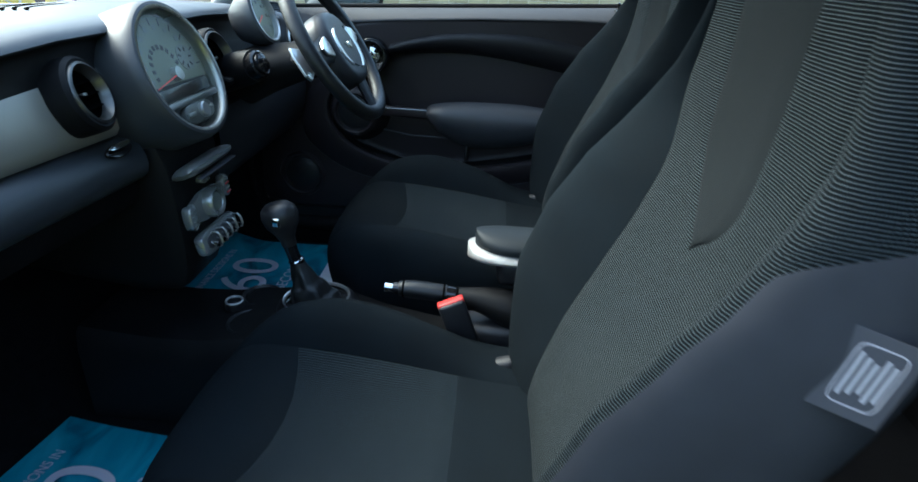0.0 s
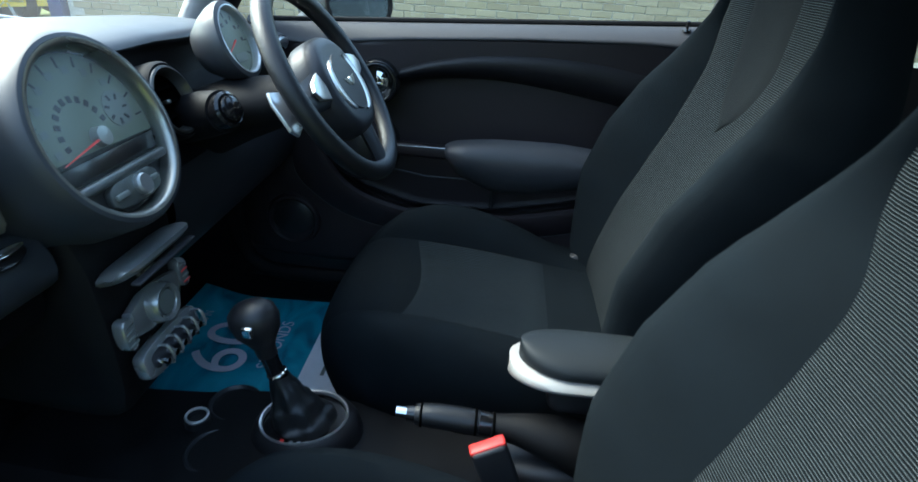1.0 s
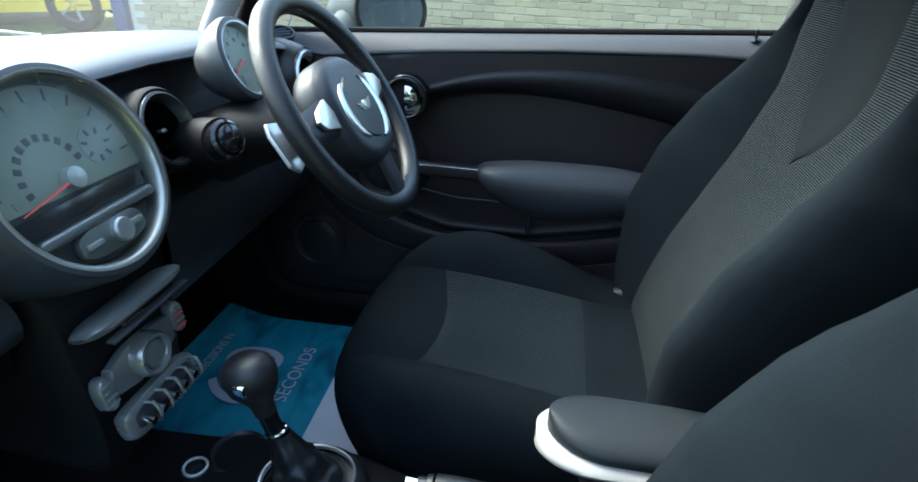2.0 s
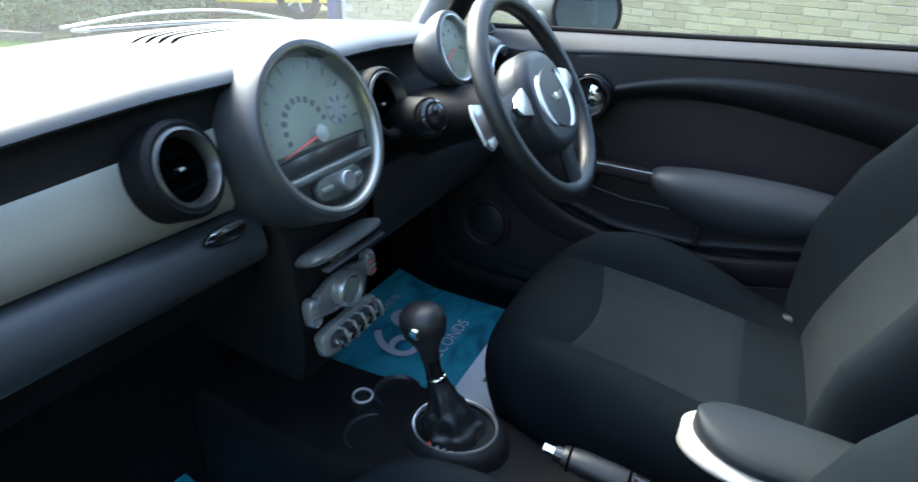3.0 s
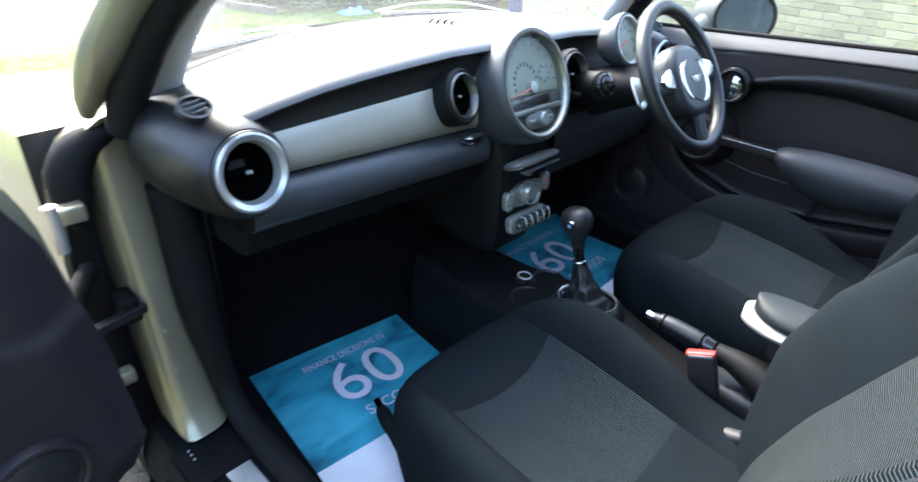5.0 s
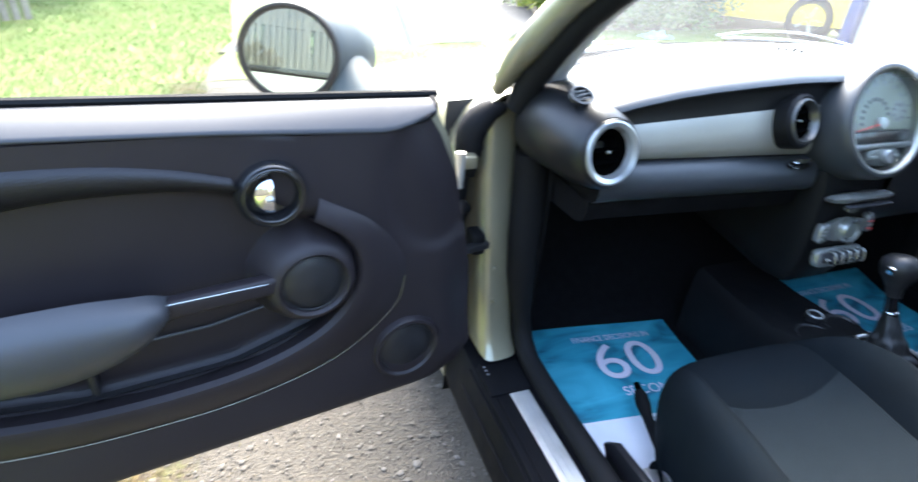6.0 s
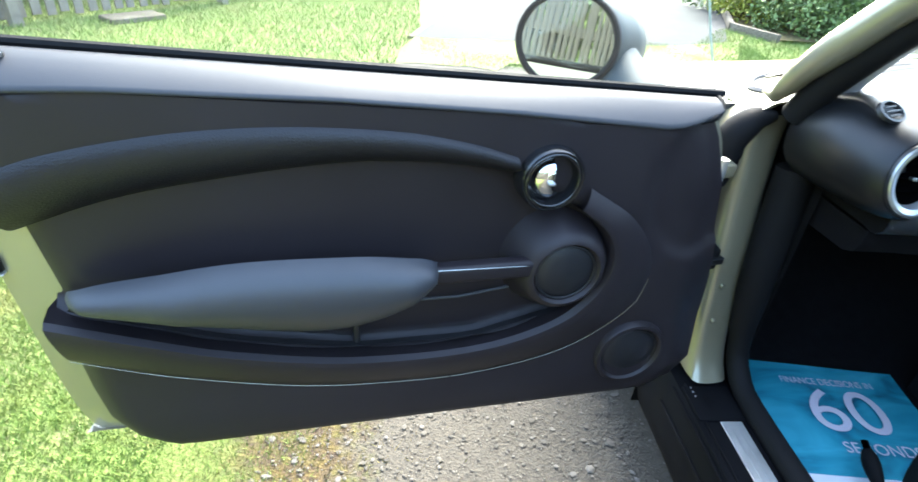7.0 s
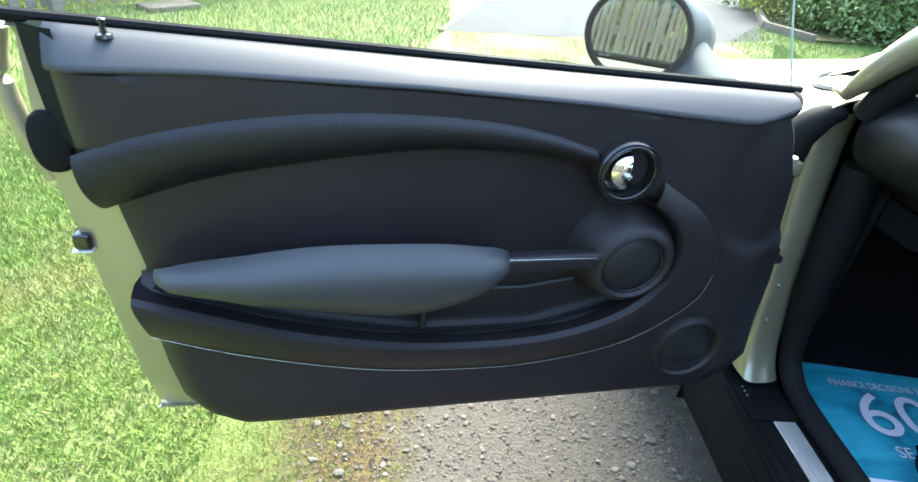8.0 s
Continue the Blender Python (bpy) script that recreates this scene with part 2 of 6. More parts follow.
            try:
                f = bm.faces.new([V[a][b] for a, b in ids])
            except ValueError:
                continue
            if uv:
                for lp, (a, b) in zip(f.loops, ids):
                    lp[lay].uv = uv[a][b]
    return bm


def axis_frame(at, way, up=(0, 0, 1)):
    """A frame at a place whose z runs along way."""
    z = Vector(way).normalized()
    x = Vector(up).cross(z)
    x = x.normalized() if x.length > 1e-6 else Vector((1, 0, 0))
    y = z.cross(x)
    return Matrix.Translation(at) @ Matrix((x, y, z)).transposed().to_4x4()


def revolve(profile, M, n=48, arc=2 * math.pi, start=0.0, sx=1.0, sy=1.0):
    """Spins (radius, height) round the z axis of M."""
    full = abs(arc - 2 * math.pi) < 1e-6
    rows = []
    for k in range(n if full else n + 1):
        a = start + arc * k / n
        rows.append([M @ Vector((sx * r * math.cos(a), sy * r * math.sin(a), h)) for r, h in profile])
    return sheet(rows, close_u=full)


def torus(M, R, r, n=64, m=14, squash=1.0):
    prof = [(R + r * math.cos(2 * math.pi * k / m), squash * r * math.sin(2 * math.pi * k / m)) for k in range(m)]
    rows = []
    for k in range(n):
        a = 2 * math.pi * k / n
        rows.append([M @ Vector((q * math.cos(a), q * math.sin(a), h)) for q, h in prof])
    return sheet(rows, close_u=True, close_v=True)


def disc(M, R, h=0.0, n=48, thick=0.002):
    return revolve([(0.0001, h), (R, h), (R, h - thick)], M, n)


def curve_pts(pts, n):
    """n points on a smooth curve through pts."""
    pts = [Vector(p) for p in pts]
    d = [0.0]
    for a, b in zip(pts, pts[1:]):
        d.append(d[-1] + max((b - a).length, 1e-6))
    out = []
    for k in range(n):
        s = d[-1] * k / (n - 1)
        i = min(max(j for j in range(len(d)) if d[j] <= s + 1e-9), len(pts) - 2)
        t = (s - d[i]) / (d[i + 1] - d[i])
        p0 = pts[i - 1] if i else pts[0] * 2 - pts[1]
        p3 = pts[i + 2] if i + 2 < len(pts) else pts[-1] * 2 - pts[-2]
        p1, p2 = pts[i], pts[i + 1]
        out.append(0.5 * ((2 * p1) + (p2 - p0) * t + (2 * p0 - 5 * p1 + 4 * p2 - p3) * t * t + (3 * p1 - p0 - 3 * p2 + p3) * t ** 3))
    return out


def tube(pts, r, n=10, closed=False, flat=1.0, up=(0, 0, 1), caps=True):
    """A round bar along pts; r is one radius or one for each point."""
    pts = [Vector(p) for p in pts]
    rs = r if isinstance(r, (list, tuple)) else [r] * len(pts)
    rows = []
    for i, p in enumerate(pts):
        a = pts[i - 1] if (i or closed) else pts[0]
        b = pts[(i + 1) % len(pts)] if (closed or i + 1 < len(pts)) else pts[-1]
        t = (b - a).normalized()
        x = t.cross(Vector(up))
        x = x.normalized() if x.length > 1e-4 else Vector((1, 0, 0))
        y = x.cross(t)
        rows.append([p + rs[i] * (x * math.cos(2 * math.pi * k / n) + flat * y * math.sin(2 * math.pi * k / n)) for k in range(n)])
    bm = sheet(rows, close_u=closed, close_v=True)
    if caps and not closed:
        bm.verts.ensure_lookup_table()
        bm.faces.new([bm.verts[k] for k in range(n)])
        bm.faces.new([bm.verts[len(bm.verts) - n + k] for k in range(n)])
    return bm


def rbox(size, M, r=0.005, seg=3):
    bm = bmesh.new()
    bmesh.ops.create_cube(bm, size=1)
    bmesh.ops.scale(bm, vec=size, verts=bm.verts)
    if r:
        bmesh.ops.bevel(bm, geom=list(bm.edges), offset=min(r, min(size) * 0.45), segments=seg, profile=0.5, affect="EDGES")
    bm.transform(M)
    return bm


def slab(outline, thick, M, r=0.002, seg=2):
    """A flat outline in x, y of M, extruded along its z, with rounded rims."""
    bm = bmesh.new()
    vs = [bm.verts.new((x, y, 0)) for x, y in outline]
    f = bm.faces.new(vs)
    got = bmesh.ops.extrude_face_region(bm, geom=[f])
    bmesh.ops.translate(bm, vec=(0, 0, thick), verts=[g for g in got["geom"] if isinstance(g, bmesh.types.BMVert)])
    if r:
        rim = [e for e in bm.edges if abs(e.verts[0].co.z - e.verts[1].co.z) < 1e-7]
        bmesh.ops.bevel(bm, geom=rim, offset=r, segments=seg, profile=0.5, affect="EDGES")
    bm.transform(M)
    return bm


def oval(a, b, n=32, power=2.0):
    out = []
    for k in range(n):
        t = 2 * math.pi * k / n
        c, s = math.cos(t), math.sin(t)
        out.append((a * math.copysign(abs(c) ** (2 / power), c), b * math.copysign(abs(s) ** (2 / power), s)))
    return out


def lerp_table(x, table):
    """Smooth steps between the (x, value) rows of a table."""
    if x <= table[0][0]:
        return table[0][1]
    for (a, p), (b, q) in zip(table, table[1:]):
        if x <= b:
            t = (x - a) / (b - a)
            return p + (q - p) * t
    return table[-1][1]


def soft(a, b, x):
    t = min(1.0, max(0.0, (x - a) / (b - a)))
    return t * t * (3 - 2 * t)


def written(text, M, size, mat, parent, name="lettering", thick=0.0002, width=1.0):
    cu = bpy.data.curves.new("t", "FONT")
    cu.body, cu.size, cu.align_x, cu.align_y, cu.extrude = text, size, "CENTER", "CENTER", thick
    ob = bpy.data.objects.new("t", cu)
    scene.collection.objects.link(ob)
    me = bpy.data.meshes.new_from_object(ob)
    bpy.data.objects.remove(ob)
    bm = bmesh.new()
    bm.from_mesh(me)
    bmesh.ops.scale(bm, vec=(width, 1, 1), verts=bm.verts)
    bm.transform(M)
    return part(name, bm, mat, parent)


# ---- seats ----
BACK_LINE = [(-0.060, 0.46), (-0.073, 0.54), (-0.108, 0.64), (-0.153, 0.74), (-0.196, 0.84), (-0.222, 0.94), (-0.230, 1.04), (-0.232, 1.13), (-0.246, 1.19), (-0.285, 1.225)]
BACK_HALF = [(0.46, 0.215), (0.56, 0.245), (0.70, 0.262), (0.82, 0.268), (0.90, 0.262), (0.96, 0.240), (1.02, 0.212), (1.08, 0.186), (1.13, 0.170), (1.18, 0.155), (1.23, 0.128)]
BACK_HALF_DOOR = [(0.46, 0.215), (0.56, 0.245), (0.70, 0.262), (0.82, 0.272), (0.90, 0.272), (0.98, 0.262), (1.05, 0.238), (1.12, 0.208), (1.18, 0.182), (1.23, 0.150)]
BACK_INSERT = [(0.46, 0.146), (0.62, 0.150), (0.74, 0.156), (0.85, 0.166), (0.93, 0.168), (0.98, 0.182), (1.02, 0.190), (1.07, 0.178), (1.12, 0.166), (1.23, 0.124)]
BACK_WING = [(0.46, 0.02), (0.56, 0.055), (0.66, 0.095), (0.76, 0.105), (0.86, 0.090), (0.95, 0.055), (1.03, 0.020), (1.1, 0.006), (1.23, 0.004)]


TONGUE_TIP = 0.866


def tongue_half(z):
    if z <= TONGUE_TIP:
        return 0.0
    t = min(1.0, (z - TONGUE_TIP) / 0.13)
    return 0.078 * (1 - (1 - t) ** 2) ** 0.72 + 0.05 * max(0.0, z - TONGUE_TIP - 0.13)


def seat_back(ob, cx, back, shift=0.0):
    line = curve_pts([(0, y, z) for y, z in BACK_LINE], 72)
    line = [p + Vector((0, back, 0)) for p in line]
    zs = [p.z for p in line]
    # the panel starts at the last row below its tip
    k = max(i for i in range(len(zs)) if zs[i] <= TONGUE_TIP)
    run, s = [], 0.0
    for i, p in enumerate(line):
        s += (p - line[i - 1]).length if i else 0
        run.append(s)

    def at(i, x, depth):
        a, b = line[max(0, i - 1)], line[min(len(line) - 1, i + 1)]
        t = (b - a).normalized()
        n = Vector((0, t.z, -t.y))
        return Vector((cx + x, 0, 0)) + Vector((0, line[i].y, line[i].z)) + n * depth

    def half(i):
        return lerp_table(zs[i], BACK_HALF)

    def off(i):
        return shift * soft(0.99, 0.88, zs[i])

    def ins(i):
        return min(lerp_table(zs[i], BACK_INSERT), half(i) * 0.97 - abs(off(i)))

    def wing(i):
        return lerp_table(zs[i], BACK_WING)

    def dish(i, x):
        d = wing(i) * 0.16 * (abs(x) / ins(i)) ** 3
        return d

    for side in (-1, 1):
        P, U = [], []
        for i in range(len(line)):
            row, uv = [], []
            q = tongue_half(zs[i])
            for j in range(9):
                f = j / 8
                x = q + (ins(i) - q) * f
                d = dish(i, x) - (0.003 if j == 8 else 0) - (0.0025 if j == 0 and q > 0 else 0)
                row.append(at(i, off(i) + side * x, d))
                uv.append((side * x, run[i]))
            P.append(row)
            U.append(uv)
        part("backrest_insert", sheet(P, uv=U), RIBBED, ob, "grey ribbed cloth panel of the backrest")
        P = []
        for i in range(len(line)):
            row = [at(i, off(i) + side * ins(i), dish(i, ins(i)) - 0.003)]
            w, a = wing(i), ins(i) + side * off(i)
            h = lerp_table(zs[i], BACK_HALF_DOOR) if cx < 0 and side < 0 else half(i)
            for j in range(1, 11):
                f = j / 10
                x = a + (h - a) * (1 - (1 - f) ** 1.6)
                if f < 0.6:
                    d = w * (0.16 + 0.84 * math.sin(math.pi / 2 * f / 0.6))
                else:
                    d = w - (w * 0.5 + 0.02) * ((f - 0.6) / 0.4) ** 2
                row.append(at(i, side * x, d))
            row.append(at(i, side * h * 1.005, w * 0.2 - 0.035))
            row.append(at(i, side * h * 0.985, -0.075))
            row.append(at(i, side * h * 0.93, -0.10))
            P.append(row)
        if cx < 0 and side < 0:
            # the ribbed cloth runs on to the crest of the door-side bolster and round the shoulder
            def along(row, k):
                n = min(int(k), len(row) - 2)
                return row[n].lerp(row[n + 1], k - n)

            edge = [7.2 + 4.6 * soft(0.94, 1.0, z) for z in zs]
            U = [[(side * (ins(i) + 0.014 * j), run[i]) for j in range(9)] for i in range(len(line))]
            part("bolster_face", sheet([[along(row, e * j / 8) for j in range(9)] for row, e in zip(P, edge)], uv=U), RIBBED, ob, "grey ribbed cloth face of the bolster")
            P = [[along(row, e + (len(row) - 1 - e) * j / 8) for j in range(9)] for row, e in zip(P, edge)]
        # Only the passenger's door-side bolster is lightened, as daylight rakes it.
        part("bolster", sheet(P), LIT_SIDECLOTH if cx < 0 and side < 0 else CLOTH, ob)
    P = []
    for i in range(k, len(line)):
        q = tongue_half(zs[i])
        P.append([at(i, off(i) + q * (j / 5 - 1), dish(i, q * (j / 5 - 1)) + 0.002 * (1 - (j / 5 - 1) ** 2) - (0.0025 if j in (0, 10) else 0)) for j in range(11)])
    part("head_panel", sheet(P), CLOTH_PANEL, ob, "smooth grey cloth tongue panel")
    P = []
    for i in range(len(line)):
        h = half(i) * 0.93
        P.append([at(i, h * (1 - j / 5), -0.10 - 0.02 * math.sin(math.pi * j / 10)) for j in range(11)])
    top = [at(len(line) - 1, half(len(line) - 1) * 0.93 * (1 - j / 5), 0.0) for j in range(11)]
    P.append(top)
    part("back_shell", sheet(P), CLOTH, ob)


BOLSTER_RISE = [(p.x, p.y) for p in curve_pts([(-0.13, 0.002, 0), (-0.05, 0.006, 0), (0.02, 0.022, 0), (0.09, 0.058, 0), (0.15, 0.083, 0), (0.22, 0.094, 0), (0.28, 0.086, 0), (0.35, 0.062, 0), (0.41, 0.036, 0), (0.45, 0.021, 0), (0.48, 0.012, 0)], 50)]
# across the cushion from the middle: offset, share of the bolster's rise, drop of the side wall
CUSHION_CROSS = [(0.0, 0.0, 0.0), (0.05, 0.0, 0.0), (0.10, 0.06, 0.0), (0.125, 0.15, 0.0), (0.145, 0.28, 0.0), (0.153, 0.46, 0.0), (0.164, 0.70, 0.0), (0.180, 0.92, 0.0), (0.197, 1.0, 0.0), (0.214, 0.94, 0.0), (0.230, 0.76, 0.0), (0.243, 0.48, 0.0), (0.253, 0.18, -0.006), (0.260, 0.0, -0.022), (0.264, 0.0, -0.055), (0.264, 0.0, -0.095), (0.258, 0.0, -0.135), (0.249, 0.0, -0.17)]
SEAM = 4


def seat_cushion(ob, cx):
    prof = curve_pts([(0, -0.13, 0.470), (0, -0.08, 0.492), (0, 0.0, 0.497), (0, 0.1, 0.499), (0, 0.2, 0.505), (0, 0.30, 0.516), (0, 0.36, 0.523), (0, 0.41, 0.522), (0, 0.447, 0.507), (0, 0.467, 0.477), (0, 0.473, 0.43), (0, 0.463, 0.375), (0, 0.44, 0.32)], 61)
    ys = [p.y for p in prof]
    i_nose = max(range(len(ys)), key=lambda i: ys[i])
    i_rear = min(range(40), key=lambda i: abs(ys[i] - 0.045))
    i_front = min(range(40), key=lambda i: abs(ys[i] - 0.295))

    def at(i, c):
        """Row i along the profile, column c: negative on the left-hand half."""
        a, share, fall = CUSHION_CROSS[abs(c)]
        side = -1 if c < 0 else 1
        p = prof[i]
        q = p.y if i <= i_nose else ys[i_nose]
        tip = soft(0.10, 0.47, q)
        seam = soft(0.02, 0.26, q) * (1 - soft(0.33, 0.46, q))
        y = p.y + 0.032 * seam * min(1.0, a / 0.145) ** 2 - tip * (0.120 if side < 0 else 0.105) * (a / 0.264) ** 3.5
        low = soft(0.5, 0.33, p.z) if p.z < 0.5 and p.y > 0.3 else 0.0
        rise = share * lerp_table(q, BOLSTER_RISE) * (1.0 if side > 0 else 0.5)
        groove = 0.003 if abs(c) == SEAM or (i in (i_rear, i_front) and abs(c) <= SEAM) else 0.0
        z = p.z + (rise + fall) * (1 - low) - groove
        x = a
        if side < 0:
            x = x * (1 - (0.15 if cx < 0 else 0.11) * (a / 0.264))
        return Vector((cx + side * x * (1 - (0.10 if side < 0 else 0.05) * tip * (a / 0.264) ** 2), y, max(z, 0.30)))

    run = [0.0]
    for a, b in zip(prof, prof[1:]):
        run.append(run[-1] + (b - a).length)

    def region(i0, i1, c0, c1):
        P = [[at(i, c) for c in range(c0, c1 + 1)] for i in range(i0, i1 + 1)]
        U = [[(run[i], math.copysign(CUSHION_CROSS[abs(c)][0], c)) for c in range(c0, c1 + 1)] for i in range(i0, i1 + 1)]
        return sheet(P, uv=U)

    last, edge = len(prof) - 1, len(CUSHION_CROSS) - 1
    part("cushion_insert", region(i_rear, i_front, -SEAM, SEAM), CUSHION_RIB, ob, "grey ribbed cloth panel of the cushion")
    part("cushion_front", region(i_front, last, -SEAM, SEAM), CLOTH, ob)
    part("cushion_rear", region(0, i_rear, -SEAM, SEAM), CLOTH, ob)
    part("cushion_bolster", region(0, last, -edge, -SEAM), CLOTH, ob)
    part("cushion_bolster", region(0, last, SEAM, edge), CLOTH, ob)


def seat(cx, label, back=0.0):
    ob = thing("bucket_seat", (cx, 0.1, 0.25), label, "seat", "front seats of the car")
    seat_cushion(ob, cx)
    seat_back(ob, cx, back, -0.024 if cx < 0 else 0.012)
    for s in (-1, 1):
        M = Matrix.Translation((cx + s * 0.258, 0.12, 0.36))
        out = [(-0.24, 0.04), (-0.20, 0.07), (-0.05, 0.05), (0.15, 0.03), (0.28, 0.02), (0.31, -0.01), (0.29, -0.04), (0.0, -0.06), (-0.22, -0.05)]
        if s * cx > 0:
            part("side_cover", slab(out, 0.018, M @ axis_frame((0, 0, 0), (s, 0, 0)) @ Matrix.Diagonal((1 if s > 0 else -1, 1, 1, 1)), 0.005), HARD, ob)
        part("seat_rail", rbox((0.035, 0.55, 0.04), Matrix.Translation((cx + s * 0.17, 0.12, 0.265)), 0.004), STEEL, ob)
        part("recliner_hinge", rbox((0.026, 0.062, 0.032), pose(cx + s * 0.192, -0.022, 0.494, -20), 0.010), HINGEGREY, ob, "grey plastic hinge cover")
    if cx < 0:
        part("adjuster_bar", tube(curve_pts([(cx - 0.13, 0.42, 0.30), (cx - 0.10, 0.50, 0.292), (cx - 0.075, 0.575, 0.30)], 10), [0.012] * 6 + [0.015, 0.017, 0.016, 0.010], 12), RUBBER, ob)
        part("adjuster_tip", tube([(cx - 0.078, 0.568, 0.300), (cx - 0.071, 0.592, 0.304)], [0.010, 0.009], 12), CHROME, ob, "bright metal tip")
    part("height_lever", tube(curve_pts([(cx - 0.285, 0.16, 0.335), (cx - 0.292, 0.25, 0.34), (cx - 0.288, 0.34, 0.335)], 8), 0.013, 10, flat=1.4), HARD, ob)
    part("seat_base", rbox((0.40, 0.42, 0.10), Matrix.Translation((cx, 0.08, 0.33)), 0.02), HARD, ob)
    return ob


def sewn_label(ob, M):
    tag = part("sewn_label", slab([(-0.030, -0.040), (0.030, -0.040), (0.030, 0.040), (-0.030, 0.040)], 0.0012, M, 0.0003, 1), TAG, ob, "grey woven label with pale print")
    part("label_border", tube([M @ Vector((x, y, 0.0014)) for x, y in oval(0.020, 0.029, 40, 7)], 0.0006, 5, closed=True), PRINT, tag)
    for k in range(5):
        part("label_bar", rbox((0.0030, 0.042 - 0.006 * (k % 3), 0.0006), M @ pose(-0.0140 + 0.0070 * k, 0.0, 0.0018), 0), PRINT, tag)


seat_l = seat(-0.322, "charcoal cloth front passenger seat with ribbed grey centre", -0.008)
seat_r = seat(0.335, "charcoal cloth driver's seat with ribbed grey centre beside the console", 0.013)
seat_r.location = (0.335, 0.1 - 0.075, 0.25 + 0.057)
sewn_label(seat_l, axis_frame((-0.5985, -0.2545, 0.890), (-0.96, 0.22, 0.12)) @ pose(0, 0, 0, 0, 0, -13) @ Matrix.Diagonal((0.86, 0.86, 1, 1)))

# ---- dashboard ----
def dash_y(x):
    return 0.972 - 0.185 * (x / 0.645) ** 2


PAD_EDGE = [(0.0, 1.016), (0.20, 1.016), (0.31, 1.010), (0.40, 1.0035), (0.476, 0.996), (0.56, 0.983), (0.62, 0.970), (0.70, 0.952)]


def drop(x):
    return lerp_table(abs(x), PAD_EDGE) - 1.016


dashboard = thing("dashboard", (0, 0.75, 0.64), "black soft-touch car dashboard with silver trim strips", "dashboard")
XS = [-0.70 + 1.40 * k / 56 for k in range(57)]


def across(rows, x0=-9.0, x1=9.0):
    return sheet([[Vector((x, y, z)) for y, z in rows(x)] for x in XS if x0 <= x <= x1])


def top_rows(x):
    d, yb = drop(x), dash_y(x)
    return [(yb + 0.07, 0.970 + d * 0.5), (yb + 0.035, 0.996 + d * 0.5), (yb, 1.010 + d * 0.5), (yb - 0.05, 1.021 + d * 0.6), (0.5 * (yb + 0.66), 1.030 + d * 0.8), (0.690, 1.0325 + d), (0.655, 1.0325 + d), (0.630, 1.0305 + d), (0.613, 1.0265 + d), (0.603, 1.0215 + d), (0.599, 1.0155 + d), (0.601, 1.0125 + d)]


def brow_rows(x):
    d = drop(x)
    z = 0.955 - 0.010 * soft(0.25, 0.60, abs(x))
    return [(0.600, 1.013 + d), (0.608, 1.0115 + d), (0.6125, 1.007 + d), (0.6135, 0.998 + d), (0.613, 0.5 * (0.99 + d + z)), (0.610, z)]


def trim_share(x):
    return min(1.0, max(0.0, (0.575 - abs(x)) / 0.48))


def lid_top(x):
    return 0.882 - 0.020 * trim_share(x)


def face_rows(x):
    d = drop(x)
    return [(0.610, brow_rows(x)[-1][1]), (0.607, 0.935 + d * 0.3), (0.606, 0.905), (0.606, lid_top(x) + 0.001)]


def lid_rows(x):
    t = lid_top(x)
    return [(0.608, t), (0.599, t - 0.002), (0.590, t - 0.008), (0.581, t - 0.018), (0.575, t - 0.031), (0.573, t - 0.046), (0.577, t - 0.061), (0.588, t - 0.071), (0.604, t - 0.074)]


def under_rows(x):
    t = lid_top(x)
    return [(0.606, t - 0.070), (0.601, t - 0.078), (0.602, t - 0.098), (0.610, t - 0.118), (0.632, t - 0.128), (0.75, t - 0.134), (0.95, t - 0.140)]


def box_rows(x):
    return [(0.606, lid_top(x)), (0.592, 0.8575), (0.574, 0.855), (0.560, 0.848), (0.551, 0.825), (0.550, 0.795), (0.556, 0.755), (0.572, 0.715), (0.600, 0.682), (0.650, 0.664), (0.75, 0.655), (0.95, 0.65)]


part("top_pad", across(top_rows, -0.68, 0.68), LIT_VINYL, dashboard, "soft top pad lightened for the light from above")
# Same vinyl as the pad; its shade is put into a darker colour.
part("fascia_brow", across(brow_rows, -0.68, 0.68), POD, dashboard, "fascia below the top pad, darkened for its shade")
part("face_panel", across(face_rows, -0.68, 0.68), DASH, dashboard)
part("glovebox_lid", across(lid_rows, -0.626, -0.09), LIDPLASTIC, dashboard)
# Under panel in sill black: shade below the dash put into the colour.
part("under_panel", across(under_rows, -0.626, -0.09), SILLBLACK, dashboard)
part("knee_panel", across(box_rows, 0.09, 0.63), DASH, dashboard)
# End panels take the same darkened black for the shade there.
for ex, lower in ((-0.625, lid_rows(-0.625) + under_rows(-0.625)), (0.625, box_rows(0.625))):
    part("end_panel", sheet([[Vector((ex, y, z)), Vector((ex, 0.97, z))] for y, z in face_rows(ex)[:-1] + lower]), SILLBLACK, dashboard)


def trim(x0, x1, name="trim_strip"):
    P = []
    n = 30
    for k in range(n + 1):
        f = k / n
        x = x0 + (x1 - x0) * f
        hi = 0.9465 + 0.0225 * f
        lo = lid_top(x) + 0.003
        row = []
        for j in range(9):
            g = j / 8
            z = lo + (hi - lo) * g
            y = 0.600 + 0.004 * g - 0.009 * math.sin(math.pi * min(1, g * 1.1 + 0.05))
            if j in (0, 8):
                y += 0.006
            row.append(Vector((x, y, z)))
        P.append(row)
    return part(name, sheet(P), SILVER, dashboard, "satin silver trim strip")


trim(-0.575, -0.095)
trim(0.235, 0.095)


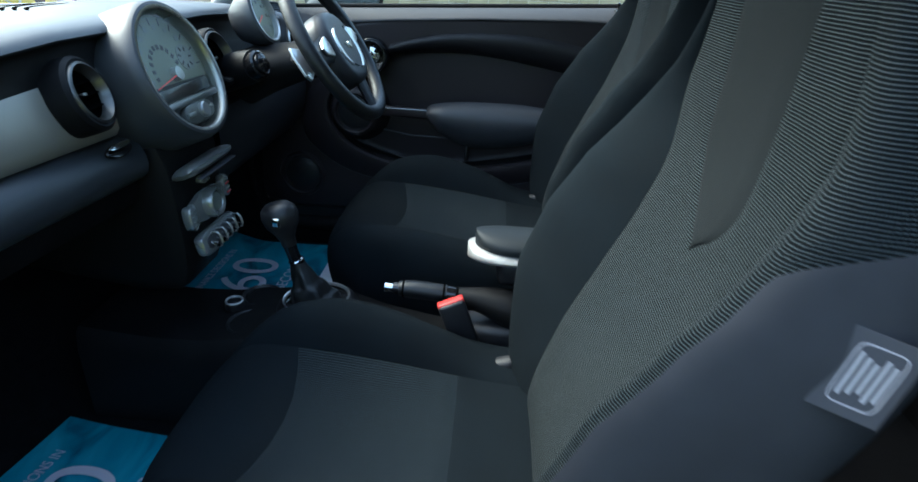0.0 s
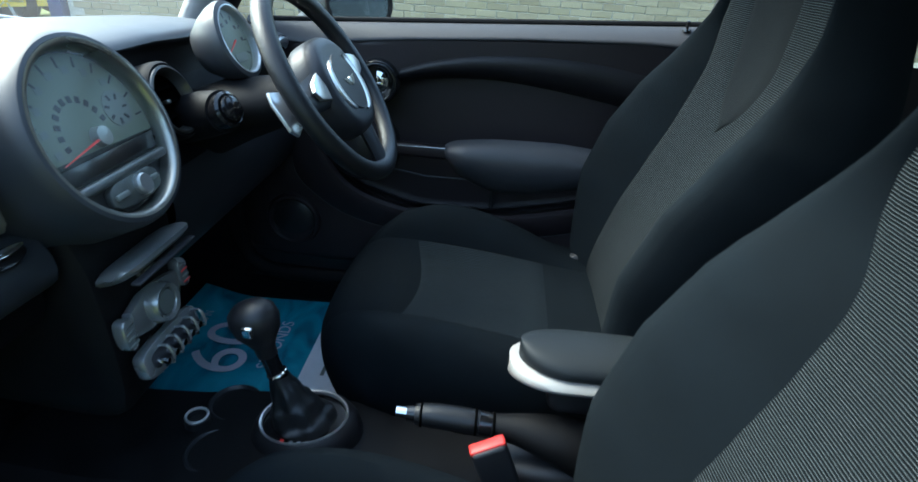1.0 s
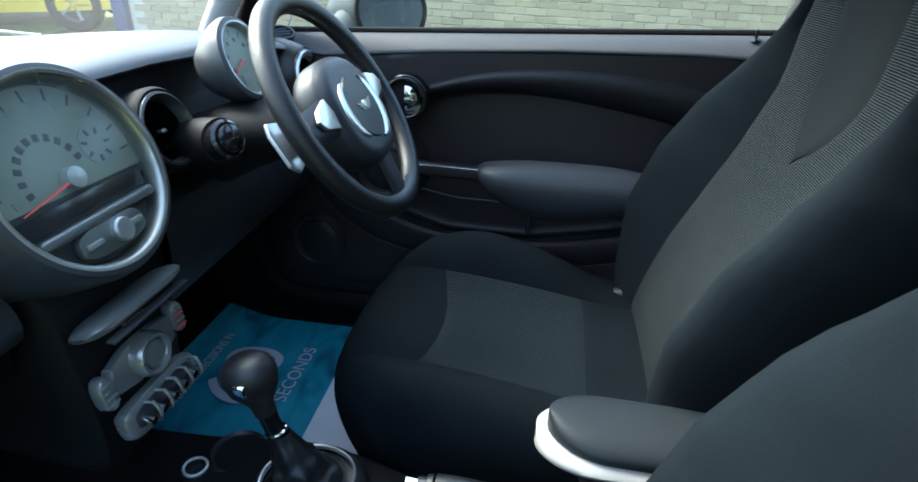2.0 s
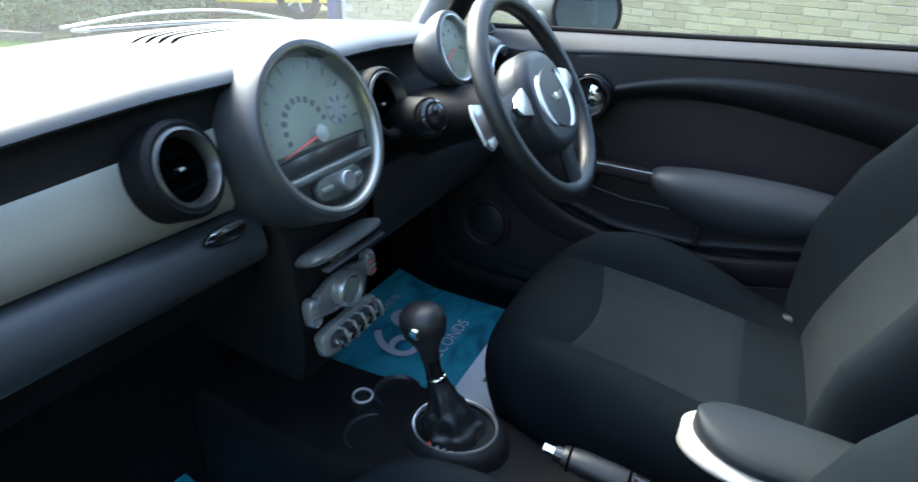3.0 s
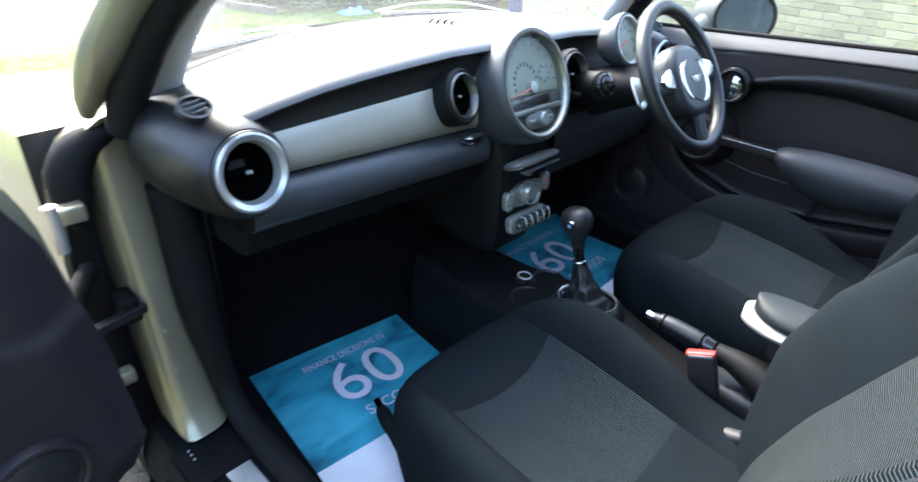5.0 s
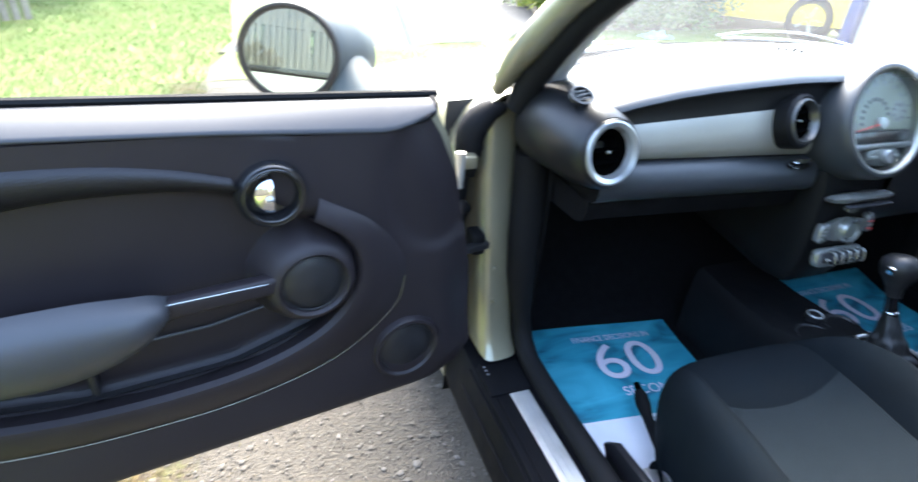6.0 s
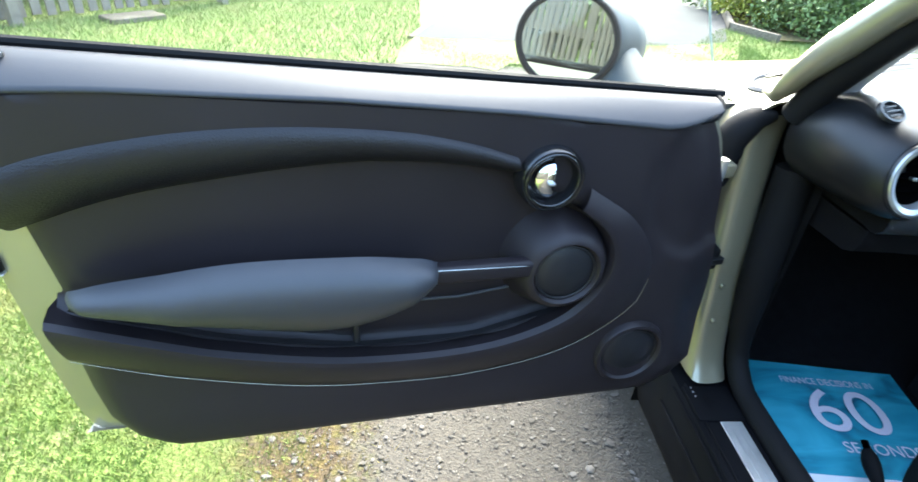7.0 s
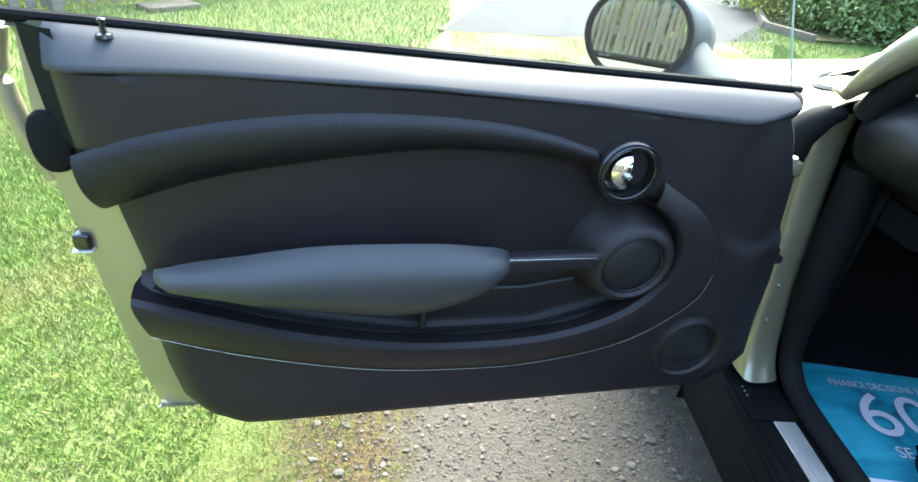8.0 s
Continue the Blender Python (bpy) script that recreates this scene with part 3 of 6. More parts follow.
def vent(C, R, tilt, yaw, ring_mat, parent, wide=0.012, flare=1.06, shell=None, deep=0.045):
    a, b = radians(tilt), radians(yaw)
    way = Vector((math.sin(b) * math.cos(a), -math.cos(b) * math.cos(a), math.sin(a)))
    M = axis_frame(C, way)
    body = part("air_vent", revolve([(R * flare, -0.05), (R * flare, -0.012), (R * (flare - 0.015), -0.003), (R * (flare * 0.4 + 0.6), 0.002), (R - 0.001, 0.001)], M, 56), shell or HARD, parent)
    part("ring", revolve([(R + 0.0005, 0.0), (R - 0.001, 0.0035), (R - 0.004, 0.0045), (R - wide, 0.001), (R - wide - 0.004, -0.012)], M, 56), ring_mat, body, "satin silver ring")
    # Bowl and blades are lightless black, the vent's inner shade as colour.
    part("bowl", revolve([(R - wide - 0.003, -0.010), (R - wide - 0.006, -deep * 0.7), (0.01, -deep), (0.0001, -deep)], M, 40), RECESS_DARK, body)
    r = R - wide - 0.006
    for k in (-1, 0, 1):
        h = k * r * 0.55
        w = math.sqrt(max(r * r - h * h, 1e-6)) * 1.9
        part("blade", rbox((w, 0.0014, 0.014), M @ pose(0, h, -0.7 * deep, 25), 0.0006, 1), RECESS_DARK, body)
    part("knob", rbox((0.009, 0.006, 0.010), M @ pose(0, 0, -0.012), 0.002), BEZEL, body)
    return body


vent((-0.188, 0.578, 0.947), 0.0435, 19, 10, DARKRING, dashboard, 0.006, 1.22, VENTBLACK, 0.016)
vent((0.148, 0.552, 0.948), 0.0480, 19, 0, DARKRING, dashboard, 0.006, 1.15, VENTBLACK, 0.024)
pod_way = Vector((math.sin(radians(5.6)) * math.cos(radians(11.6)), -math.cos(radians(5.6)) * math.cos(radians(11.6)), math.sin(radians(11.6))))
for sx in (-1, 1):
    way = Vector((pod_way.x * -sx, pod_way.y, pod_way.z))
    C = Vector((0.623 * sx, 0.563, 0.917))
    M = axis_frame(C, way)
    P = []
    for r, back, lift in ((0.052, 0.004, 0.0), (0.0595, 0.003, 0.0), (0.065, 0.010, 0.0005), (0.071, 0.03, 0.004), (0.077, 0.06, 0.011), (0.082, 0.09, 0.020), (0.084, 0.12, 0.027), (0.082, 0.16, 0.030), (0.07, 0.21, 0.026), (0.0001, 0.215, 0.02)):
        P.append([M @ Vector((r * math.cos(a), r * math.sin(a), -back)) + Vector((0, 0, lift)) for a in [2 * math.pi * k / 48 for k in range(48)]])
    part("end_pod", sheet(P, close_v=True), POD, dashboard)
    vent(C, 0.0555, 11.6, -5.6 * sx if sx > 0 else 5.6, SATIN, dashboard, 0.0115)
    up = axis_frame((0.657 * sx, 0.632, 0.9965), (-0.25 * sx, -0.55, 0.8))
    sv = part("demister_vent", revolve([(0.026, -0.004), (0.0255, 0.002), (0.021, 0.0025), (0.019, -0.004), (0.0001, -0.010)], up, 36, sx=1.15, sy=0.75), HARD, dashboard)
    for k in range(-1, 2):
        part("blade", rbox((0.040 - 0.008 * abs(k), 0.003, 0.002), up @ pose(0, k * 0.0075, 0.001, 20), 0.0006, 1), DASH, sv)

part("glovebox_latch", slab(oval(0.030, 0.011, 24), 0.006, axis_frame((-0.153, 0.584, 0.852), (0, -0.72, 0.7)), 0.0025), GLOSS, dashboard)
part("latch_bar", slab(oval(0.026, 0.0045, 24), 0.004, axis_frame((-0.153, 0.5795, 0.8605), (0, -0.72, 0.7)), 0.0015), CHROME, dashboard, "chrome glovebox pull")

# slotted demister in the top, ahead of the dial
def pad_z(x, y):
    rows = sorted(top_rows(x)[:10])
    return lerp_table(y, rows)


for k in range(4):
    c = [(-0.071 + 0.009 * k, 0.796 - 0.013 * k), (-0.006 + 0.002 * k, 0.850 - 0.019 * k), (0.052 - 0.002 * k, 0.877 - 0.025 * k), (0.106, 0.871 - 0.024 * k)]
    mid = curve_pts([(x, y, 0) for x, y in c], 22)
    P = []
    for i, q in enumerate(mid):
        t = (mid[min(21, i + 1)] - mid[max(0, i - 1)]).normalized()
        h = 0.0042 * math.sin(math.pi * min(1, (i + 0.6) / 20)) ** 0.4
        P.append([Vector((q.x - t.y * d, q.y + t.x * d, pad_z(q.x - t.y * d, q.y + t.x * d) + 0.0012 - (0.001 if d else 0))) for d in (-h, 0, h)])
    # Flat strip on the pad; its black stands for the slot's inner shade.
    part("demister_slot", sheet(P), RECESS_DARK, dashboard)

# central speedometer
SP = Vector((-0.014, 0.541, 0.951))
sp_way = Vector((0, -math.cos(radians(21.5)), math.sin(radians(21.5))))
M = axis_frame(SP, sp_way)
# Housing in the pad's lightened vinyl, for its light-struck side.
speedo = part("speedometer", revolve([(0.098, -0.02), (0.1000, 0.004), (0.104, 0.0065), (0.1085, 0.0055), (0.1125, 0.0), (0.1148, -0.011), (0.1165, -0.05), (0.117, -0.10), (0.116, -0.17)], M, 96), LIT_VINYL, dashboard)
part("bezel", revolve([(0.0935, -0.022), (0.095, -0.006), (0.0965, 0.003), (0.0995, 0.0062), (0.1035, 0.0068)], M, 96), BEZEL, speedo, "satin silver bezel")
part("dial_back", revolve([(0.0955, -0.020), (0.0001, -0.020)], M, 64), HARD, speedo)


def chord_plate(y0, y1, R, thick, z, n=24):
    """Part of a disc between two heights."""
    pts = []
    for k in range(n + 1):
        y = y0 + (y1 - y0) * k / n
        pts.append((math.sqrt(max(R * R - y * y, 0)), y))
    return [(x, y) for x, y in pts] + [(-x, y) for x, y in reversed(pts)]


part("dial", slab(chord_plate(-0.018, 0.0925, 0.093, 0, 0)[:-1], 0.002, M @ pose(0, 0, -0.0165), 0), DIAL, speedo, "cream speedometer dial")
part("display", slab([(-0.080, -0.040), (0.080, -0.040), (0.088, -0.020), (-0.088, -0.020)], 0.004, M @ pose(0, 0, -0.0165), 0.001), GLOSS, speedo)
part("lower_plate", slab(chord_plate(-0.0925, -0.041, 0.093, 0, 0)[1:], 0.003, M @ pose(0, 0, -0.0165), 0), HARD, speedo)
part("radio_bar", rbox((0.158, 0.012, 0.012), M @ pose(0, -0.048, -0.008), 0.004), RADIOGREY, speedo)
part("radio_pad", slab(oval(0.046, 0.017, 40, 3), 0.010, M @ pose(0, -0.069, -0.014), 0.003), RADIOGREY, speedo)
part("radio_knob", revolve([(0.013, -0.01), (0.013, 0.006), (0.011, 0.008), (0.0001, 0.008)], M @ pose(0.008, -0.069, -0.004), 24), GREYPL, speedo)
for sx in (-1, 1):
    part("radio_button", rbox((0.022, 0.007, 0.006), M @ pose(0.03 * sx, -0.069, -0.003), 0.002), DIAL_GREY, speedo)
for k in range(15):
    a = radians(212 - 244 * k / 14)
    if math.sin(a) * 0.075 < -0.018:
        continue
    part("tick", rbox((0.012, 0.0022, 0.0006), M @ pose(0.083 * math.cos(a), 0.083 * math.sin(a) + 0.0, -0.0142, 0, 0, math.degrees(a)), 0), INK, speedo)
for k in range(9):
    a = radians(196 - 180 * k / 8)
    part("numeral_bar", rbox((0.010, 0.0085, 0.0006), M @ pose(0.068 * math.cos(a), 0.012 + 0.062 * math.sin(a), -0.0142), 0), DIAL_GREY, speedo)
for k in range(11):
    a = radians(190 - 175 * k / 10)
    part("inner_mark", rbox((0.0075, 0.006, 0.0006), M @ pose(-0.014 + 0.037 * math.cos(a), 0.004 + 0.040 * math.sin(a), -0.0142, 0, 0, math.degrees(a)), 0), INK, speedo)
part("needle_hub", revolve([(0.012, -0.014), (0.011, -0.004), (0.0001, -0.003)], M @ pose(-0.002, -0.003, 0), 24), GREYPL, speedo)
part("needle", tube([M @ Vector((0.0, -0.003, -0.006)), M @ Vector((-0.072, -0.0165, -0.009))], [0.0026, 0.001], 6, flat=0.5), RED, speedo, "red needle")
part("fuel_gauge", slab(chord_plate(-0.022, 0.022, 0.0225, 0, 0)[1:-1], 0.001, M @ pose(0.052, 0.018, -0.0146), 0), DIAL_GREY, speedo)
for k in range(7):
    a = radians(60 + 50 * k)
    part("gauge_mark", rbox((0.007, 0.003, 0.0008), M @ pose(0.050 + 0.015 * math.cos(a), 0.018 + 0.015 * math.sin(a), -0.013, 0, 0, math.degrees(a)), 0), INK, speedo)
lens = part("dial_glass", revolve([(0.0945, -0.004), (0.06, -0.0015), (0.0001, 0.0)], M, 64), DIALGLASS, speedo)
lens.visible_shadow = False

# rev counter on the steering column
TC = Vector((0.300, 0.520, 1.011))
M = axis_frame(TC, Vector((0, -math.cos(radians(22)), math.sin(radians(22)))))
# Rev counter housing uses the lightened vinyl too, for its lit drum.
tacho = part("rev_counter", revolve([(0.050, -0.012), (0.0515, 0.002), (0.054, 0.004), (0.060, 0.001), (0.0620, -0.008), (0.0585, -0.022), (0.050, -0.040), (0.036, -0.060), (0.0001, -0.075)], M, 56), LIT_VINYL, dashboard)
part("bezel", revolve([(0.0485, -0.010), (0.0495, 0.002), (0.052, 0.0045), (0.055, 0.0035)], M, 56), SATIN, tacho, "silver bezel")
part("dial", revolve([(0.049, -0.0085), (0.0001, -0.0085)], M, 48), DIAL, tacho, "cream rev counter dial")
for k in range(9):
    a = radians(215 - 250 * k / 8)
    part("tick", rbox((0.009, 0.002, 0.0006), M @ pose(0.040 * math.cos(a), 0.040 * math.sin(a), -0.008, 0, 0, math.degrees(a)), 0), INK, tacho)
for k in range(6):
    a = radians(200 - 40 * k)
    part("numeral_bar", rbox((0.006, 0.006, 0.0006), M @ pose(0.030 * math.cos(a), 0.030 * math.sin(a), -0.008), 0), INK, tacho)
part("needle", tube([M @ Vector((0.0, 0.0, -0.005)), M @ Vector((-0.034, -0.016, -0.006))], [0.002, 0.0008], 6), RED, tacho, "red needle")
part("display", rbox((0.036, 0.014, 0.002), M @ pose(0, -0.026, -0.0075), 0.001), DIAL_GREY, tacho)
lens = part("dial_glass", revolve([(0.049, -0.003), (0.0001, -0.001)], M, 40), DIALGLASS, tacho)
lens.visible_shadow = False

# column shroud, start button
# Shroud in dull black: the rev counter's shade is put into the colour.
shroud = part("column_shroud", tube([(0.285, 0.62, 0.86), (0.285, 0.52, 0.905), (0.280, 0.45, 0.925), (0.277, 0.405, 0.935)], [0.070, 0.060, 0.048, 0.044], 28, flat=0.85), VENTBLACK, dashboard)
part("switch_pod", tube([(0.215, 0.60, 0.895), (0.185, 0.53, 0.920), (0.164, 0.490, 0.933)], [0.036, 0.034, 0.030], 24), VENTBLACK, dashboard)
Mb = axis_frame((0.160, 0.480, 0.938), (-0.25, -0.85, 0.4))
button = part("start_button", revolve([(0.026, -0.02), (0.026, 0.0), (0.022, 0.003), (0.019, 0.001)], Mb, 32), GLOSS, dashboard)
part("button_cap", revolve([(0.019, 0.0), (0.018, 0.006), (0.012, 0.010), (0.0001, 0.011)], Mb, 28), GLOSS, button, "glossy black start button")
part("stalk", tube(curve_pts([(0.22, 0.43, 0.945), (0.17, 0.415, 0.955), (0.135, 0.40, 0.952)], 8), [0.006] * 4 + [0.007, 0.008, 0.009, 0.008], 10), HARD, dashboard)

# ---- steering wheel ----
WC = Vector((0.268, 0.361, 0.964))
w_way = Vector((0, -math.cos(radians(33)), math.sin(radians(33))))
M = axis_frame(WC, w_way)
wheel = thing("steering_wheel", WC, "black leather steering wheel with silver spoke inserts", "steering wheel")
part("rim", torus(M, 0.153, 0.0148, 96, 18), RIMLEATHER, wheel, "stitched black leather rim")
part("airbag_cover", slab(oval(0.080, 0.079, 56, 2.5), 0.058, M @ pose(-0.002, -0.010, -0.035), 0.02, 5), DASH, wheel)
Mh = M @ pose(-0.003, -0.011, 0)
for a0, a1, wide in ((-80, 48, 0.0125), (128, 228, 0.0085)):
    # a crescent on each side of the hub, widest in its middle
    P = []
    for k in range(25):
        a = radians(a0 + (a1 - a0) * k / 24)
        w = 0.0020 + wide * math.cos(math.pi * (k / 24 - 0.5)) ** 0.8
        P.append([Mh @ Vector(((0.050 + q * w) * math.cos(a), (0.050 + q * w) * math.sin(a), 0.0235 + h)) for q, h in ((-0.5, -0.004), (-0.4, 0.002), (0.1, 0.0036), (0.8, 0.0025), (1.1, -0.004))])
    part("hub_crescent", sheet(P), SATIN, wheel, "satin silver crescent")
badge = part("badge_disc", revolve([(0.047, 0.021), (0.045, 0.0255), (0.0001, 0.0275)], Mh, 40), HARD, wheel)
for s in (-1, 1):
    for k in range(3):
        part("badge_wing", slab([(0.006 * s, 0.004 - 0.004 * k), (0.024 * s - 0.004 * k * s, 0.007 - 0.004 * k), (0.022 * s - 0.004 * k * s, 0.0045 - 0.004 * k), (0.006 * s, 0.001 - 0.004 * k)], 0.001, Mh @ pose(0, 0, 0.0270), 0), BEZEL, badge)
part("badge_centre", revolve([(0.0075, 0.026), (0.0065, 0.0292), (0.0001, 0.030)], Mh, 20), BEZEL, badge)
for name, a0 in (("left", 180), ("right", 0), ("low", 270)):
    a = radians(a0)
    c, s = math.cos(a), math.sin(a)
    P = []
    for k in range(9):
        f = k / 8
        r = 0.060 + 0.088 * f
        hw = 0.030 - 0.014 * f + 0.010 * f ** 3
        lift = 0.008 - 0.010 * f
        row = []
        for j in range(9):
            t = math.pi * 2 * j / 8
            w = hw * math.cos(t)
            h = lift + 0.009 * math.sin(t)
            row.append(M @ Vector((r * c - w * s, r * s + w * c, h)))
        P.append(row[:-1])
    part("spoke", sheet(P, close_v=True), DASH, wheel)
    if a0 != 270:
        part("spoke_insert", slab([(0.082, -0.020), (0.112, -0.012), (0.124, 0.0), (0.114, 0.014), (0.082, 0.022), (0.076, 0.0)], 0.007, M @ pose(0, 0.004, 0.010, 0, 0, a0), 0.002), SATIN, wheel, "silver spoke insert")
        part("paddle", slab([(0.10, -0.022), (0.155, -0.034), (0.163, -0.02), (0.163, 0.022), (0.150, 0.034), (0.10, 0.02)], 0.006, M @ pose(0, 0.0, -0.032, 0, 0, a0), 0.002), SATIN, wheel, "silver paddle behind the rim")

# ---- centre stack and console ----
stack = thing("centre_stack", (0.01, 0.6, 0.48), "black centre stack with silver switch panels", "centre console")


def stack_rows(z):
    w = lerp_table(z, [(0.535, 0.050), (0.55, 0.066), (0.59, 0.078), (0.70, 0.088), (0.86, 0.098)])
    y = lerp_table(z, [(0.535, 0.640), (0.542, 0.600), (0.555, 0.575), (0.60, 0.560), (0.64, 0.555), (0.72, 0.553), (0.80, 0.556), (0.86, 0.575)])
    return w, y


P = []
for k in range(26):
    z = 0.535 + 0.325 * k / 25
    w, y = stack_rows(z)
    row = [Vector((0.008 - w, 0.90, z + 0.03 * soft(0.60, 0.535, z))), Vector((0.008 - w, y + 0.04, z)), Vector((0.008 - w * 0.98, y + 0.015, z)), Vector((0.008 - w * 0.92, y + 0.004, z)), Vector((0.008 - w * 0.8, y, z))]
    row += [Vector((0.008 + (0.008 - p.x), p.y, p.z)) for p in reversed(row)]
    P.append(row)
part("stack_body", sheet(P), SHADE_BLACK, stack)
P = [[Vector((0.008 + x, y, z)) for x in (-0.05, -0.025, 0, 0.025, 0.05)] for y, z in ((0.640, 0.535), (0.75, 0.548), (0.90, 0.565))]
part("stack_floor", sheet(P), SHADE_BLACK, stack)
# tray lip below the dial
P = []
for k in range(25):
    f = k / 24
    x = -0.082 + 0.154 * f
    e = (1 - abs(2 * f - 1) ** 6) ** 0.5
    row = []
    for j in range(12):
        t = 2 * math.pi * j / 12
        row.append(Vector((x, 0.535 - 0.030 * e * math.cos(t) - 0.006 * math.sin(t), 0.790 + 0.015 * e * math.sin(t) + 0.010 * e * math.cos(t))))
    P.append(row)
part("tray_lip", sheet(P, close_v=True), GREYPL, stack, "grey metallic tray lip")
part("tray_slot", rbox((0.13, 0.012, 0.004), pose(-0.005, 0.509, 0.783), 0.0015), INK, stack)
part("hazard_button", slab(oval(0.016, 0.009, 24), 0.014, axis_frame((0.01, 0.556, 0.752), (0, -1, 0.1)), 0.003), GREYPL, stack)
# climate panel with its knob and side buttons
cl = axis_frame((-0.002, 0.548, 0.711), (0, -1, 0.12))
climate = part("climate_panel", slab([(-0.056, -0.020), (-0.022, -0.028), (0.022, -0.028), (0.056, -0.016), (0.060, 0.010), (0.054, 0.019), (0.023, 0.025), (-0.023, 0.025), (-0.054, 0.014), (-0.060, -0.002)], 0.014, cl, 0.004), GREYPL, stack)
part("climate_knob", revolve([(0.028, 0.010), (0.028, 0.026), (0.025, 0.031), (0.020, 0.029), (0.018, 0.024), (0.0001, 0.024)], cl, 40), GREYPL, climate)
part("knob_cap", revolve([(0.0175, 0.023), (0.016, 0.028), (0.0001, 0.029)], cl, 32), DIAL_GREY, climate)
for s in (-1, 1):
    kn = cl @ pose(0.067 * s, 0.008 if s > 0 else -0.006, 0.0)
    side = part("seat_heat_button", slab(oval(0.011, 0.022, 24, 2.6), 0.018, kn, 0.004), GREYPL, climate)
    for k in range(4):
        part("button_rib", rbox((0.016, 0.003, 0.002), kn @ pose(0, -0.013 + 0.0085 * k, 0.0185), 0.0008, 1), RED if (s > 0 and k % 2 == 0) else DIAL_GREY, side)
# toggle switches
tg = axis_frame((-0.002, 0.540, 0.646), (0, -1, 0.25))
toggle = part("switch_panel", slab(oval(0.067, 0.023, 48, 4.5), 0.020, tg, 0.006), GREYPL, stack)
part("switch_recess", slab(oval(0.054, 0.013, 40, 4), 0.003, tg @ pose(0, 0, 0.0185), 0.001), INK, toggle)
for k in range(5):
    x = -0.043 + 0.0215 * k
    part("toggle_lever", tube([tg @ Vector((x, 0, 0.016)), tg @ Vector((x, -0.006, 0.034))], [0.0045, 0.0055], 10), CHROME, toggle, "chrome toggle lever")
    part("toggle_guard", tube(curve_pts([tg @ Vector((x + 0.0107, 0.014, 0.018)), tg @ Vector((x + 0.0107, 0.012, 0.034)), tg @ Vector((x + 0.0107, -0.012, 0.034)), tg @ Vector((x + 0.0107, -0.014, 0.018))], 9), 0.0022, 6), GREYPL, toggle)

console = thing("centre_console", (0.01, 0.2, 0.25), "black plastic tunnel console with cup holders", "centre console")
C_TOP = [(-0.55, 0.46), (-0.2, 0.455), (0.0, 0.45), (0.12, 0.455), (0.22, 0.468), (0.30, 0.490), (0.38, 0.490), (0.46, 0.470), (0.55, 0.455), (0.66, 0.450), (0.8, 0.46)]
P = []
for k in range(46):
    y = -0.55 + 1.35 * k / 45
    zt = lerp_table(y, C_TOP)
    w = lerp_table(y, [(-0.55, 0.075), (0.1, 0.07), (0.3, 0.085), (0.48, 0.106), (0.8, 0.10)])
    row = [(-w - 0.012, 0.25), (-w - 0.008, zt - 0.05), (-w, zt - 0.012), (-w + 0.01, zt - 0.002), (-w * 0.5, zt), (0, zt), (w * 0.5, zt), (w - 0.01, zt - 0.002), (w, zt - 0.012), (w + 0.008, zt - 0.05), (w + 0.012, 0.25)]
    P.append([Vector((0.012 + x, y, z)) for x, z in row])
part("tunnel", sheet(P), SHADE_BLACK, console)
for x, y in ((-0.022, 0.482), (0.080, 0.494)):
    cup = part("cup_holder", revolve([(0.043, -0.002), (0.043, 0.006), (0.040, 0.008), (0.036, 0.004), (0.0345, -0.002)], Matrix.Translation((x, y, 0.457)), 40), HARD, console)
    part("cup_well", revolve([(0.036, 0.003), (0.030, 0.0015), (0.0001, 0.0012)], Matrix.Translation((x, y, 0.457)), 32), VENTBLACK, cup)
sock = part("power_socket", revolve([(0.020, -0.004), (0.020, 0.010), (0.017, 0.013), (0.0145, 0.010), (0.0145, 0.002), (0.0001, 0.001)], Matrix.Translation((0.032, 0.534, 0.462)), 32), HARD, console)
part("socket_ring", torus(Matrix.Translation((0.032, 0.534, 0.474)), 0.0165, 0.0022, 36, 8), STEEL, sock)
# gear gate: a raised oval collar with a bright ring
gate = Matrix.Translation((0.022, 0.352, 0.488)) @ Matrix.Rotation(radians(-6), 4, "X")
collar = part("gear_collar", revolve([(0.080, -0.03), (0.076, 0.002), (0.070, 0.014), (0.063, 0.020), (0.060, 0.016)], gate, 48, sx=0.92, sy=1.1), HARD, console)
part("gate_ring", revolve([(0.0630, 0.0195), (0.0618, 0.0220), (0.0595, 0.0212), (0.058, 0.016)], gate, 48, sx=0.92, sy=1.1), SATIN, collar, "satin steel ring")
part("gate_plate", revolve([(0.058, 0.013), (0.0001, 0.012)], gate, 40, sx=0.92, sy=1.1), GLOSS, collar)
part("gear_mark", rbox((0.007, 0.007, 0.002), gate @ pose(-0.046, 0.020, 0.0145), 0.0006, 1), RED, collar, "lit red gear mark")
for k in range(3):
    part("gear_mark_plain", rbox((0.006, 0.006, 0.0016), gate @ pose(-0.048, 0.006 - 0.012 * k, 0.0145), 0.0006, 1), GREYPL, collar)

lever = thing("gear_lever", (0.022, 0.352, 0.50), "black leather gear lever with gaiter and chrome button", "gear lever")
P = []
for k in range(19):
    f = k / 18
    c = Vector((0.022, 0.352 + 0.036 * f, 0.498 + 0.090 * f))
    r = 0.037 * (1 - f) ** 1.25 + 0.0150
    fold = 0.14 * (1 - f) ** 0.6 * f ** 0.3
    row = []
    for j in range(36):
        a = 2 * math.pi * j / 36
